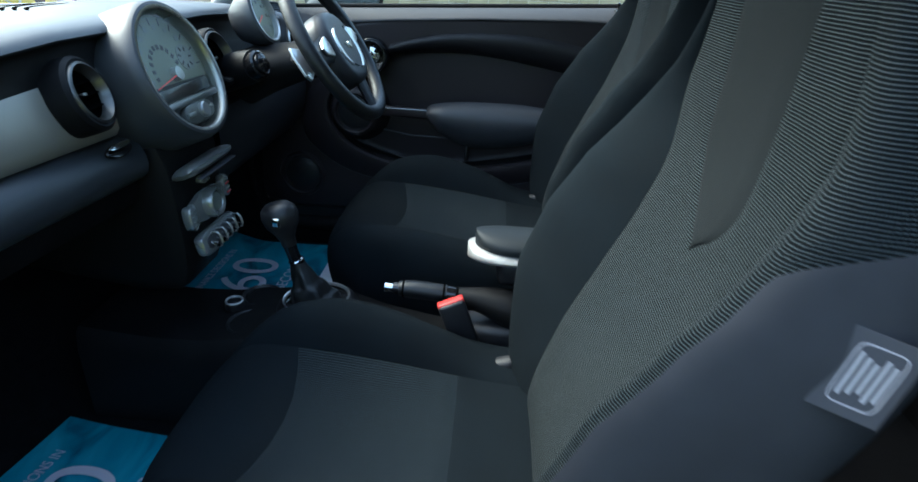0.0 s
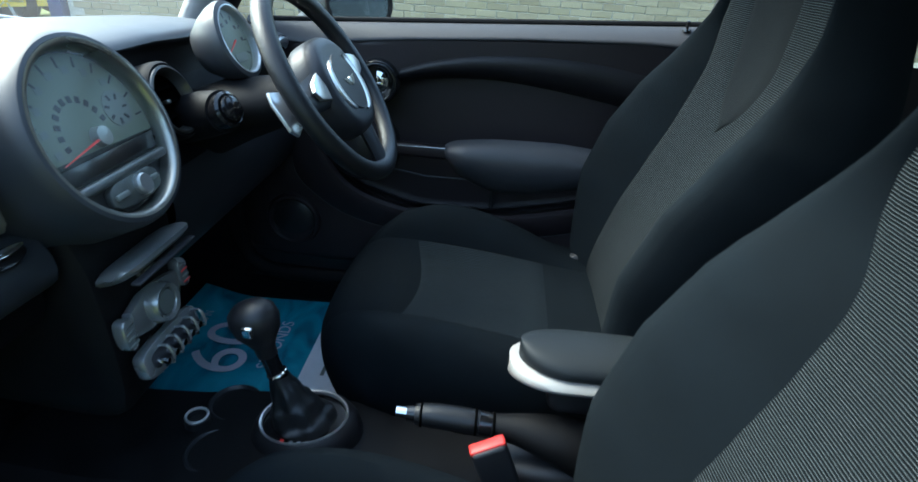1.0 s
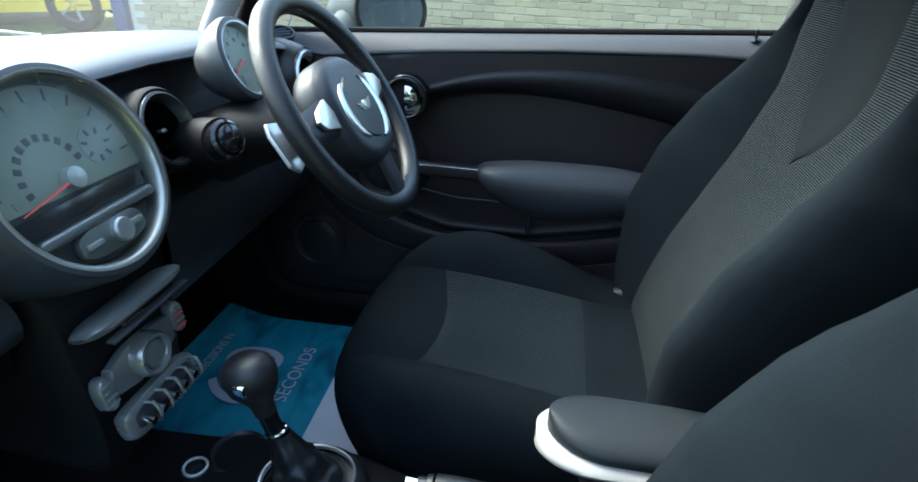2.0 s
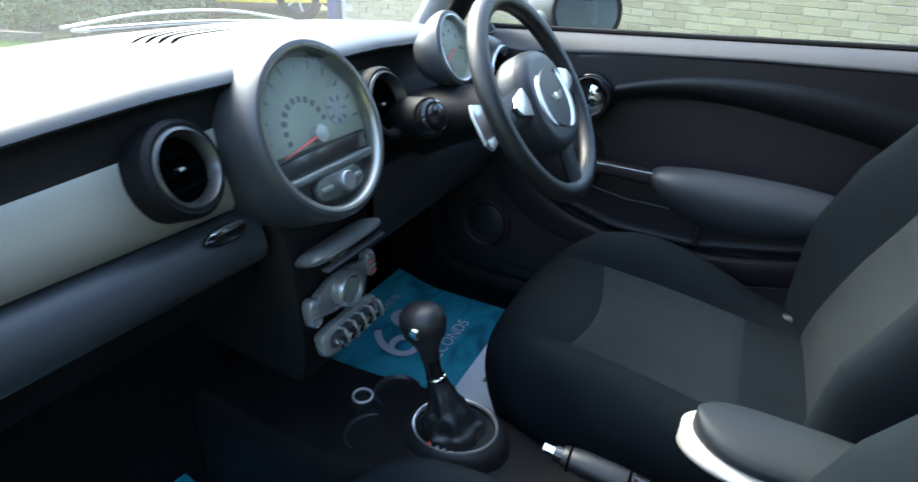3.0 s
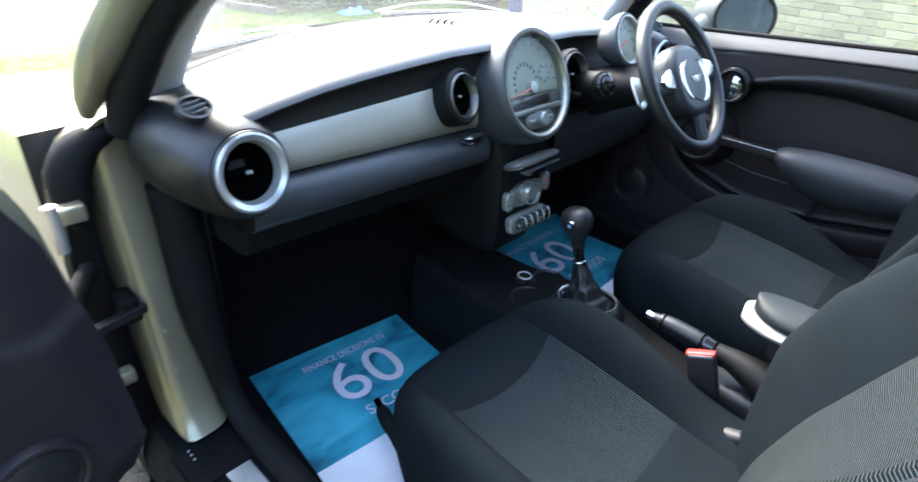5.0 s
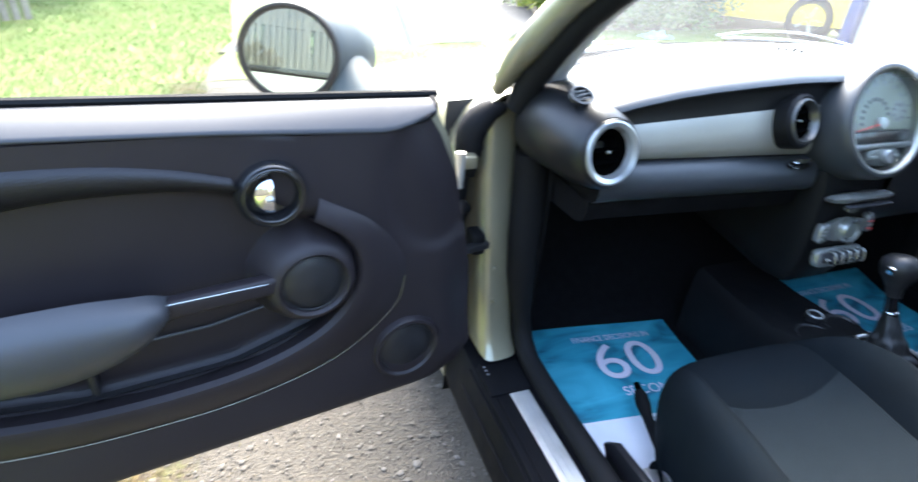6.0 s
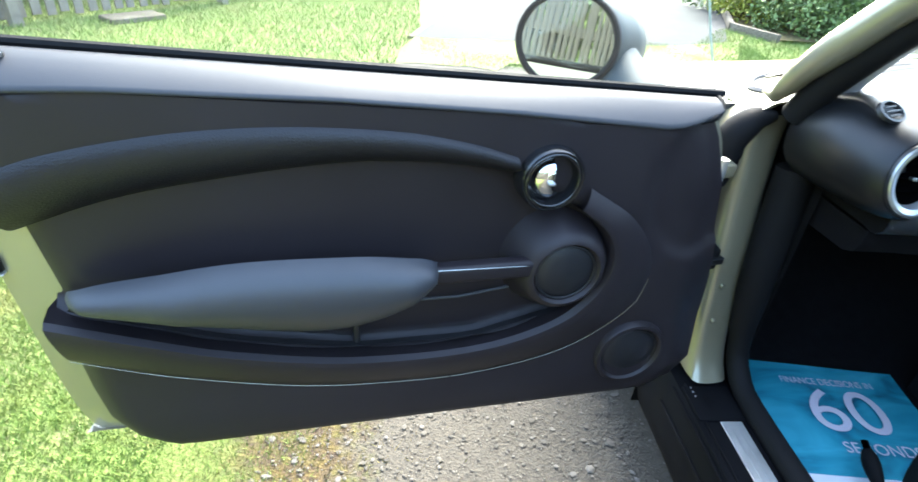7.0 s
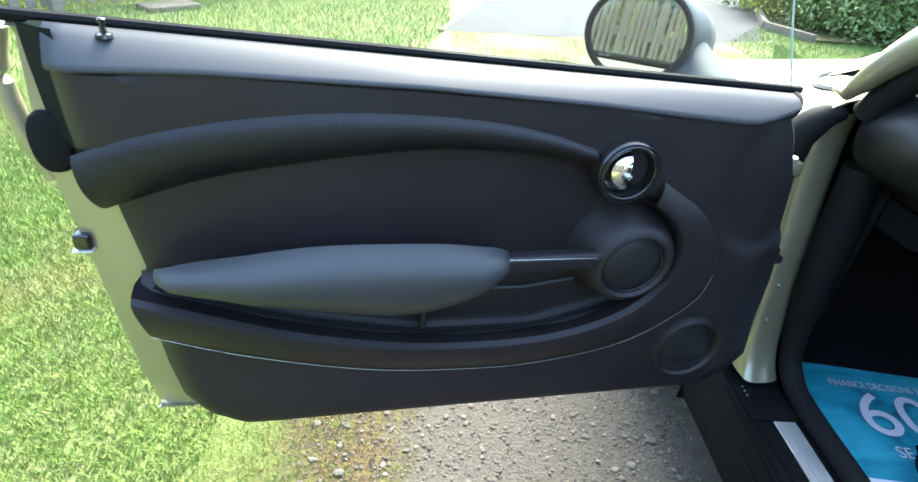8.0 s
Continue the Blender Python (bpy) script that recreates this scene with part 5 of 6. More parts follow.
    part("pad_end", tube(curve_pts([w(0.040, -0.016, top(0.04) - 0.002), w(0.041, -0.004, 0.9885), w(0.046, 0.008, 0.980), w(0.060, 0.018, 0.972), w(0.085, 0.026, 0.966)], 14), [0.006] * 10 + [0.005, 0.004, 0.003, 0.002], 10), RUBBER, ob)
    part("glass_seal", tube([w(0.028 + 1.035 * k / 30, -0.020, top(0.028 + 1.035 * k / 30) + 0.004) for k in range(31)], 0.0065, 8), RUBBER, ob)
    part("lock_pin", revolve([(0.0095, -0.003), (0.0085, 0.001), (0.0035, 0.002), (0.0033, 0.011), (0.0045, 0.013), (0.0045, 0.016), (0.003, 0.0175), (0.0001, 0.018)], Matrix.Translation(w(0.955, 0.006, top(0.955) - 0.003)), 20), GLOSS, ob)

    def band(name, up, low, n0, n1, lift, mat, cols=40, rows=12, label="", lip=False):
        a = curve_pts([(u, z, 0) for u, z in up], cols)
        b = curve_pts([(u, z, 0) for u, z in low], cols)
        P = []
        for p, q in zip(a, b):
            row = []
            for j in range(rows + 1):
                f = j / rows
                s = p.lerp(q, f)
                swell = math.sin(math.pi * f ** 0.55) ** 0.6 if lip else math.sin(math.pi * f) ** 0.7
                row.append(w(s.x, n0 + (n1 - n0) * f + lift * swell, s.y))
            if lip:
                row = [w(p.x, 0.004, p.y - 0.008), w(p.x, n0 - 0.004, p.y - 0.001)] + row
            P.append(row)
        P = [[Vector(p) + W.to_3x3() @ Vector((0.004, -0.030, 0)) for p in P[0]]] + P
        return part(name, sheet(P), mat, ob, label)

    band("grab_roll", [(1.012, 0.909), (0.929, 0.937), (0.803, 0.960), (0.672, 0.968), (0.53, 0.961), (0.43, 0.943), (0.363, 0.922)], [(1.003, 0.822), (0.884, 0.862), (0.745, 0.888), (0.60, 0.905), (0.50, 0.905), (0.42, 0.898), (0.352, 0.886)], 0.033, 0.002, 0.022, LEATHER, label="embossed leatherette roll")
    band("pocket_rim", [(0.985, 0.710), (0.874, 0.667), (0.761, 0.629), (0.59, 0.596), (0.401, 0.595), (0.27, 0.632), (0.205, 0.694), (0.192, 0.755), (0.215, 0.805), (0.262, 0.843)], [(0.975, 0.634), (0.85, 0.586), (0.679, 0.542), (0.53, 0.527), (0.384, 0.529), (0.23, 0.564), (0.125, 0.640), (0.105, 0.730), (0.155, 0.812), (0.245, 0.873)], 0.046, 0.038, 0.012, DOOR, cols=60, lip=True)
    part("pocket_seam", tube([w(p.x, 0.0405, p.y) for p in curve_pts([(0.975, 0.634, 0), (0.85, 0.586, 0), (0.679, 0.542, 0), (0.53, 0.527, 0), (0.384, 0.529, 0), (0.23, 0.564, 0), (0.125, 0.640, 0), (0.105, 0.70, 0)], 40)], 0.0006, 6), BEZEL if side < 0 else ARM, ob)
    # floor of the pocket
    P = []
    for k in range(25):
        u = 0.24 + 0.72 * k / 24
        zu = tab(u, PU)
        P.append([w(u, n, z) for n, z in ((0.035, zu + 0.004), (0.022, zu + 0.002), (0.014, zu - 0.02), (0.004, zu - 0.03), (0.001, zu))])
    part("pocket", sheet(P), HARD, ob)
    part("pocket_ledge", tube([w(u, 0.006, z) for u, z in ((0.53, 0.668), (0.42, 0.668), (0.33, 0.682))], 0.0025, 8), ARM, ob)
    part("pocket_divider", rbox((0.010, 0.03, 0.05), W @ pose(0.585, 0.014, 0.632), 0.003), HARD, ob)
    # armrest
    up = curve_pts([(0.957, 0.738, 0), (0.952, 0.748, 0), (0.932, 0.758, 0), (0.885, 0.770, 0), (0.747, 0.789, 0), (0.601, 0.789, 0), (0.535, 0.784, 0), (0.490, 0.776, 0), (0.469, 0.763, 0), (0.4625, 0.748, 0)], 48)
    lo = curve_pts([(0.957, 0.736, 0), (0.950, 0.727, 0), (0.928, 0.717, 0), (0.88, 0.704, 0), (0.80, 0.684, 0), (0.68, 0.659, 0), (0.605, 0.655, 0), (0.548, 0.669, 0), (0.503, 0.693, 0), (0.476, 0.722, 0), (0.4625, 0.746, 0)], 48)
    P = []
    for p, q in zip(up, lo):
        h = (p - q).length
        row = []
        for j in range(16):
            f = j / 15
            s = p.lerp(q, f)
            bulge = math.sin(math.pi * (0.02 + 0.96 * f) ** 0.72) ** 0.5
            out = 0.026 + (0.012 + min(0.056, 0.020 + h * 0.40)) * bulge * soft(-0.004, 0.045, h)
            row.append(w(s.x, out, s.y))
        P.append(row)
    part("armrest", sheet(P), ARM, ob, "dark grey padded armrest")
    bar = part("pull_bar", rbox((0.185, 0.026, 0.030), W @ pose(0.405, 0.046, 0.746, 0, 1, 0), 0.008), DOOR, ob)
    part("bar_edge", tube([w(0.49, 0.0575, 0.7575), w(0.41, 0.0585, 0.7570), w(0.325, 0.0575, 0.7555)], 0.0011, 6), GREYPL, bar, "thin bright edge")
    # release handle in its round cup
    H = W @ Matrix.Translation((0.312, 0.040, 0.891)) @ Matrix(((1, 0, 0), (0, 0, 1), (0, 1, 0))).to_4x4()
    cup = part("handle_cup", revolve([(0.050, -0.02), (0.0485, 0.006), (0.045, 0.011), (0.0405, 0.010), (0.037, 0.004), (0.033, -0.010), (0.0001, -0.016)], H, 48), GLOSS, ob)
    part("cup_rim", torus(H @ pose(0, 0, 0.009), 0.0395, 0.003, 48, 10), GLOSS, cup)
    part("release_handle", revolve([(0.0001, 0.014), (0.012, 0.013), (0.022, 0.009), (0.030, 0.001), (0.0305, -0.004)], H, 24, arc=math.pi * 1.0, start=-math.pi / 2), CHROME, cup, "polished chrome release handle")
    part("handle_badge", rbox((0.010, 0.004, 0.014), H @ pose(0.006, 0, 0.014), 0.001), GREYPL, cup)
    # upper and lower loudspeakers
    for u, z, r, n, tall in ((0.266, 0.735, 0.060, 0.052, 0.052), (0.098, 0.535, 0.065, 0.038, 0.024)):
        S = W @ Matrix.Translation((u, n, z)) @ Matrix(((1, 0, 0), (0, 0, 1), (0, 1, 0))).to_4x4()
        sp = part("loudspeaker", revolve([(r * 1.55, -tall), (r * 1.36, -tall * 0.55), (r * 1.20, -tall * 0.14), (r * 1.10, 0.002), (r * 1.0, 0.008), (r * 0.92, 0.009), (r * 0.86, 0.005), (r * 0.83, -0.002)] if tall > 0.03 else [(r * 1.10, -tall), (r * 1.06, 0.0), (r * 1.0, 0.008), (r * 0.92, 0.009), (r * 0.86, 0.005), (r * 0.83, -0.001)], S, 56), DOOR, ob)
        part("speaker_ring", torus(S @ pose(0, 0, 0.002), r * 0.80, 0.0020, 48, 8), HARD, sp)
        part("speaker_grille", revolve([(r * 0.83, -0.002), (r * 0.78, 0.0005), (r * 0.5, 0.005), (0.0001, 0.007)], S, 44), HARD, sp, "finely perforated black speaker grille")
    # painted shell with its rear edge
    P = []
    for k in range(33):
        f = k / 32
        row = []
        for n, z in ((-0.018, 0.985), (-0.028, 0.990), (-0.042, 0.970), (-0.075, 0.91), (-0.098, 0.80), (-0.105, 0.68), (-0.095, 0.52), (-0.075, 0.44), (-0.045, 0.425), (-0.015, 0.432)):
            ur = lerp_table(z, [(0.42, 1.012), (0.47, 1.028), (0.55, 1.038), (0.77, 1.060), (0.90, 1.074), (0.97, 1.064), (1.0, 1.06)])
            uf = lerp_table(z, [(0.42, 0.0), (0.49, -0.05), (0.67, -0.045), (0.87, -0.02), (1.0, 0.02)])
            u = uf + (ur - uf) * f
            row.append(w(u, n, z + (top(u) - 0.995 if z > 0.95 else 0.0)))
        P.append(row)
    part("outer_skin", sheet(P), PAINT, ob, "champagne painted door skin")
    for f in (0, 1):
        P = []
        for z in [0.432 + 0.575 * k / 20 for k in range(21)]:
            ur = lerp_table(z, [(0.42, 1.012), (0.47, 1.028), (0.55, 1.038), (0.77, 1.060), (0.90, 1.074), (0.97, 1.064), (1.03, 1.055)]) if f else lerp_table(z, [(0.42, 0.0), (0.49, -0.05), (0.67, -0.045), (0.87, -0.02), (1.0, 0.02)])
            ui = rear(z) - 0.01 if f else front(z) + 0.012
            zz = z + (0.04 if f else -0.03) * soft(0.9, 1.0, z)
            P.append([w(ur, -0.07, zz), w(ur, -0.036, zz), w(ur + (ui - ur) * 0.12, -0.022, zz), w(ur + (ui - ur) * 0.5, -0.016, zz), w(ui, -0.012, zz), w(ui, -0.018, zz)])
        part("door_edge", sheet(P), PAINT if side < 0 else HARD, ob)
    P = []
    for k in range(13):
        z = 0.862 + 0.183 * k / 12
        wide = 0.004 + 0.030 * soft(0.862, 0.93, z)
        P.append([w(rear(z) - 0.012, 0.010, z), w(rear(z) + 0.002, 0.004, z), w(rear(z) + wide * 0.6, -0.010, z), w(rear(z) + wide, -0.020, z), w(rear(z) + wide, -0.034, z)])
    part("corner_seal", sheet(P), RUBBER, ob, "black rubber strip at the rear corner")
    part("corner_tip", rbox((0.040, 0.018, 0.014), W @ pose(1.052, -0.026, 1.050, 0, -4, 0), 0.005), RUBBER, ob)
    part("latch", rbox((0.022, 0.026, 0.024), W @ pose(1.050, -0.024, 0.762, 0, 0, 0), 0.004), GLOSS, ob)
    part("latch_plate", rbox((0.026, 0.030, 0.003), W @ pose(1.052, -0.025, 0.748), 0.001), STEEL, ob)
    part("edge_bumper", slab(oval(0.024, 0.040, 24, 2.4), 0.022, W @ pose(1.050, -0.030, 0.905) @ Matrix(((1, 0, 0), (0, 0, 1), (0, 1, 0))).to_4x4(), 0.008), RUBBER, ob)
    part("edge_seal", tube(curve_pts([w(1.085, -0.05, 1.035), w(1.100, -0.055, 0.98), w(1.092, -0.055, 0.90), w(1.075, -0.055, 0.84)], 12), 0.013, 10), PAINT, ob)
    # door glass
    gl = part("door_glass", sheet([[w(0.036 + 0.15 * f + (1.04 - 0.08 * f * f - 0.036 - 0.15 * f) * k / 12, -0.028 - 0.01 * f + 0.05 * f * f, top(0.08 * k) + 0.003 + 0.33 * f) for f in (0, 0.25, 0.5, 0.75, 1)] for k in range(13)]), DOORGLASS, ob, "clear frameless door glass")
    gl.visible_shadow = False
    edge_pts = [w(0.036 + 0.15 * f, -0.028 - 0.01 * f + 0.05 * f * f, top(0.0) + 0.003 + 0.33 * f) for f in (0, 0.25, 0.5, 0.75, 1)]
    part("glass_edge", tube(edge_pts, 0.0014, 6), GLASSEDGE, ob, "pale green ground glass edge")
    # mirror
    mc = w(0.212, -0.205, 1.026)
    facing = (W.to_3x3() @ Vector((0.56, 0.80, 0.165))).normalized()
    Mm = axis_frame(mc, facing)
    shell = revolve([(0.084, 0.008), (0.090, 0.010), (0.0945, 0.004), (0.096, -0.02), (0.095, -0.05), (0.085, -0.085), (0.06, -0.112), (0.03, -0.123), (0.0001, -0.126)], Mm, 48, sx=0.95, sy=0.86)
    back, ahead = Mm.inverted(), W.to_3x3() @ Vector((-1, 0.12, -0.12))
    for v in shell.verts:
        v.co += ahead * 0.62 * max(0.0, -(back @ v.co).z - 0.01)
    case = part("mirror_case", shell, MIRROR_CASE, ob, "grey-blue mirror case")
    part("mirror_glass", revolve([(0.0835, 0.0075), (0.0001, 0.0075)], Mm, 48, sx=0.95, sy=0.86), MIRROR, case, "round mirror glass")
    part("mirror_rim", torus(Mm @ Matrix.Diagonal((0.95, 0.86, 1, 1)) @ pose(0, 0, 0.009), 0.0875, 0.006, 48, 8), RUBBER, case)
    part("mirror_foot", tube(curve_pts([w(0.135, -0.265, 1.03), w(0.125, -0.225, 0.995), w(0.115, -0.165, 0.96), w(0.10, -0.09, 0.92)], 12), [0.06, 0.058, 0.055, 0.053, 0.052, 0.052, 0.053, 0.055, 0.057, 0.06, 0.062, 0.06], 18, up=(1, 0, 0)), MIRROR_CASE, ob)
    return ob


uu, nn = Vector((-0.9863, -0.1652, 0)), Vector((0.1652, -0.9863, 0))
W_L = Matrix.Translation((-0.870, 0.660, 0)) @ Matrix((uu, nn, Vector((0, 0, 1)))).transposed().to_4x4()
W_R = Matrix.Translation((0.677, 0.681, 0)) @ Matrix((Vector((0, -1, 0)), Vector((-1, 0, 0)), Vector((0, 0, 1)))).transposed().to_4x4()
door(W_L, (-0.84, 0.70, 0.42), "wide open black-trimmed passenger door over grass and gravel", -1)
door(W_R, (0.70, 0.70, 0.42), "closed black-trimmed driver's door beside the driver's seat", 1)

# ---- paper mats ----
def paper_mat(cx, cy, z, label, turn=0.0, curl=0.0, front=0.31, split=-0.06, back=0.0, rise=0.03, wide=0.45):
    ob = thing("paper_floor_mat", (cx, cy, z), label, "floor mat", "paper mats in the footwells")

    def lay(x, y):
        c, s = math.cos(radians(turn)), math.sin(radians(turn))
        return Vector((cx + x * c - y * s, cy + x * s + y * c, z + 0.008 + 0.004 * math.sin(9 * x + 3) * math.sin(7 * y) + rise * soft(0.18, 0.34, y) + curl * soft(-0.06, -0.30, y)))

    P = [[lay(-0.225 + wide * a / 14, split + (front - split) * b / 14) for a in range(15)] for b in range(15)]
    part("printed_sheet", sheet(P), PAPER, ob, "teal blue printed paper")
    P = [[lay(-0.225 + wide * a / 14, -0.31 + (split + 0.31) * b / 10) for a in range(15)] for b in range(11)]
    part("white_sheet", sheet(P), WHITE, ob, "white printed paper")
    for text, x, y, size, wd in (("FINANCE DECISIONS IN", 0.0, 0.245, 0.030, 0.72), ("60", 0.005, 0.150, 0.185, 1.05), ("SECONDS", 0.03, 0.048, 0.042, 0.95)):
        p = lay(x, y - back)
        written(text, pose(p.x, p.y, p.z + 0.006, 0, 0, turn), size, PINKWHITE, ob, "print", width=wd)
    for k in range(3):
        p = lay(0.02, split - 0.05 - 0.035 * k)
        part("small_print", rbox((0.16 - 0.03 * k, 0.008, 0.0006), pose(p.x, p.y, p.z + 0.004, 0, 0, turn), 0), DIAL_GREY, ob)
    return ob


paper_mat(-0.345, 0.575, 0.245, "teal and white printed paper mat in the passenger footwell", -6, 0.0, 0.290, -0.038, 0.015, 0.006, 0.425)
paper_mat(0.390, 0.515, 0.303, "teal and white printed paper mat in the driver's footwell", 0, 0.05, 0.31, -0.035)
part("pedal_floor", sheet([[Vector((x, y, z)) for x in (0.13, 0.4, 0.66)] for y, z in ((0.10, 0.300), (0.86, 0.300), (0.95, 0.33))]), CARPET, body)

# ---- outside ----
def noisy_ground(name, cols, scales, rough=0.95, bump=0.6, bump_scale=60, dist=0.01):
    """Ground cover mixed from three colours at two scales."""
    m = bpy.data.materials.new(name)
    m.use_nodes = True
    nt = m.node_tree
    b = nt.nodes["Principled BSDF"]
    b.inputs["Roughness"].default_value = rough
    b.inputs["Specular IOR Level"].default_value = 0.2
    co = nt.nodes.new("ShaderNodeTexCoord")
    last = None
    for k, sc in enumerate(scales):
        n = nt.nodes.new("ShaderNodeTexNoise")
        n.inputs["Scale"].default_value, n.inputs["Detail"].default_value = sc, 6
        nt.links.new(co.outputs["Object"], n.inputs["Vector"])
        mr = nt.nodes.new("ShaderNodeMapRange")
        mr.inputs["From Min"].default_value, mr.inputs["From Max"].default_value = 0.38, 0.62
        nt.links.new(n.outputs[0], mr.inputs[0])
        mx = nt.nodes.new("ShaderNodeMix")
        mx.data_type = "RGBA"
        nt.links.new(mr.outputs[0], mx.inputs["Factor"])
        if last is None:
            mx.inputs["A"].default_value = (*cols[0], 1)
        else:
            nt.links.new(last, mx.inputs["A"])
        mx.inputs["B"].default_value = (*cols[k + 1], 1)
        last = mx.outputs["Result"]
    nt.links.new(last, b.inputs["Base Color"])
    g = nt.nodes.new("ShaderNodeTexNoise")
    g.inputs["Scale"].default_value, g.inputs["Detail"].default_value = bump_scale, 8
    nt.links.new(co.outputs["Object"], g.inputs["Vector"])
    bp = nt.nodes.new("ShaderNodeBump")
    bp.inputs["Strength"].default_value, bp.inputs["Distance"].default_value = bump, dist
    nt.links.new(g.outputs[0], bp.inputs["Height"])
    nt.links.new(bp.outputs[0], b.inputs["Normal"])
    return m


def by_island(name, cols, rough=0.7, patch=None):
    """Colour that differs from piece to piece of one joined mesh."""
    m = bpy.data.materials.new(name)
    m.use_nodes = True
    nt = m.node_tree
    b = nt.nodes["Principled BSDF"]
    b.inputs["Roughness"].default_value = rough
    b.inputs["Specular IOR Level"].default_value = 0.3
    geo = nt.nodes.new("ShaderNodeNewGeometry")
    rp = nt.nodes.new("ShaderNodeValToRGB")
    rp.color_ramp.elements[0].color, rp.color_ramp.elements[1].color = (*cols[0], 1), (*cols[-1], 1)
    for k, c in enumerate(cols[1:-1]):
        rp.color_ramp.elements.new((k + 1) / (len(cols) - 1)).color = (*c, 1)
    nt.links.new(geo.outputs["Random Per Island"], rp.inputs[0])
    nt.links.new(rp.outputs[0], b.inputs["Base Color"])
    if patch:
        # worn and drier patches across the ground
        co = nt.nodes.new("ShaderNodeTexCoord")
        n = nt.nodes.new("ShaderNodeTexNoise")
        n.inputs["Scale"].default_value, n.inputs["Detail"].default_value = patch[1], 4
        nt.links.new(co.outputs["Object"], n.inputs["Vector"])
        mr = nt.nodes.new("ShaderNodeMapRange")
        mr.inputs["From Min"].default_value, mr.inputs["From Max"].default_value = 0.48, 0.70
        mr.inputs["To Max"].default_value = 0.8
        nt.links.new(n.outputs[0], mr.inputs[0])
        mx = nt.nodes.new("ShaderNodeMix")
        mx.data_type = "RGBA"
        nt.links.new(mr.outputs[0], mx.inputs["Factor"])
        nt.links.new(rp.outputs[0], mx.inputs["A"])
        mx.inputs["B"].default_value = (*patch[0], 1)
        nt.links.new(mx.outputs["Result"], b.inputs["Base Color"])
    return m


LAWN = noisy_ground("lawn soil", ((0.125, 0.170, 0.046), (0.158, 0.208, 0.058), (0.145, 0.158, 0.064)), (0.9, 7.0), bump=0.8, bump_scale=120)
ASPHALT = noisy_ground("worn pale asphalt", ((0.050, 0.051, 0.051), (0.062, 0.063, 0.063), (0.040, 0.040, 0.039)), (1.5, 90.0), bump=0.4, bump_scale=300, dist=0.004)
KERB = noisy_ground("brown edging", ((0.15, 0.125, 0.095), (0.19, 0.165, 0.13), (0.10, 0.085, 0.065)), (4.0, 60.0), bump=0.4, bump_scale=200, dist=0.004)
GRASS = by_island("grass blades", ((0.100, 0.165, 0.032), (0.120, 0.192, 0.038), (0.146, 0.216, 0.048), (0.170, 0.218, 0.066)), 0.6, ((0.22, 0.215, 0.075), 3.2))
MOSS = by_island("dry grass blades", ((0.17, 0.115, 0.035), (0.13, 0.135, 0.035), (0.21, 0.16, 0.065), (0.09, 0.065, 0.035)), 0.7)
PEBBLE = by_island("pebbles", ((0.062, 0.056, 0.047), (0.082, 0.075, 0.064), (0.13, 0.12, 0.105), (0.052, 0.046, 0.038), (0.10, 0.092, 0.08)), 0.95)
LEAF = by_island("hedge leaves", ((0.085, 0.130, 0.042), (0.125, 0.185, 0.060), (0.175, 0.235, 0.075), (0.115, 0.140, 0.070)), 0.45)
LEAF_Y = by_island("golden leaves", ((0.18, 0.20, 0.02), (0.28, 0.28, 0.04), (0.10, 0.14, 0.02)), 0.5)
LEAF_R = by_island("bronze leaves", ((0.12, 0.03, 0.025), (0.18, 0.06, 0.04), (0.07, 0.05, 0.03)), 0.5)
TWIG = material("bark", (0.09, 0.065, 0.045), 0.9, vary=0.3, scale=20, bump=0.6, bump_scale=60)
FENCE = material("weathered fence wood", (0.19, 0.165, 0.135), 0.9, vary=0.3, scale=9, bump=0.5, bump_scale=70)
# Fence wood again, with the trees' shade put into the colour.
FENCE_SHADED = material("fence wood darkened for tree shade", (0.055, 0.05, 0.04), 0.9, vary=0.3, scale=9, bump=0.5, bump_scale=70)
MORTAR = noisy_ground("pale mortar", ((0.60, 0.57, 0.47), (0.66, 0.62, 0.52), (0.52, 0.49, 0.40)), (3.0, 50.0), bump=0.4, bump_scale=150, dist=0.003)
YELLOW = material("yellow car paint", (0.75, 0.50, 0.02), 0.3, vary=0.05, coat=0.5)
BLUE = material("dark blue paint", (0.02, 0.05, 0.16), 0.5, vary=0.15)
TARP = material("light blue plastic", (0.10, 0.35, 0.62), 0.5, vary=0.2)


def brick_mat():
    m = by_island("brown brick", ((0.385, 0.330, 0.198), (0.445, 0.385, 0.240), (0.330, 0.278, 0.168), (0.410, 0.345, 0.214)), 0.9)
    nt = m.node_tree
    b = nt.nodes["Principled BSDF"]
    geo = [n for n in nt.nodes if n.type == "NEW_GEOMETRY"][0]
    info = nt.nodes.new("ShaderNodeObjectInfo")
    rp = [n for n in nt.nodes if n.type == "VALTORGB"][0]
    add = nt.nodes.new("ShaderNodeMath")
    add.operation = "ADD"
    nt.links.new(geo.outputs["Random Per Island"], add.inputs[0])
    nt.links.new(info.outputs["Random"], add.inputs[1])
    fr = nt.nodes.new("ShaderNodeMath")
    fr.operation = "FRACT"
    nt.links.new(add.outputs[0], fr.inputs[0])
    nt.links.new(fr.outputs[0], rp.inputs[0])
    co = nt.nodes.new("ShaderNodeTexCoord")
    g = nt.nodes.new("ShaderNodeTexNoise")
    g.inputs["Scale"].default_value, g.inputs["Detail"].default_value = 60, 6
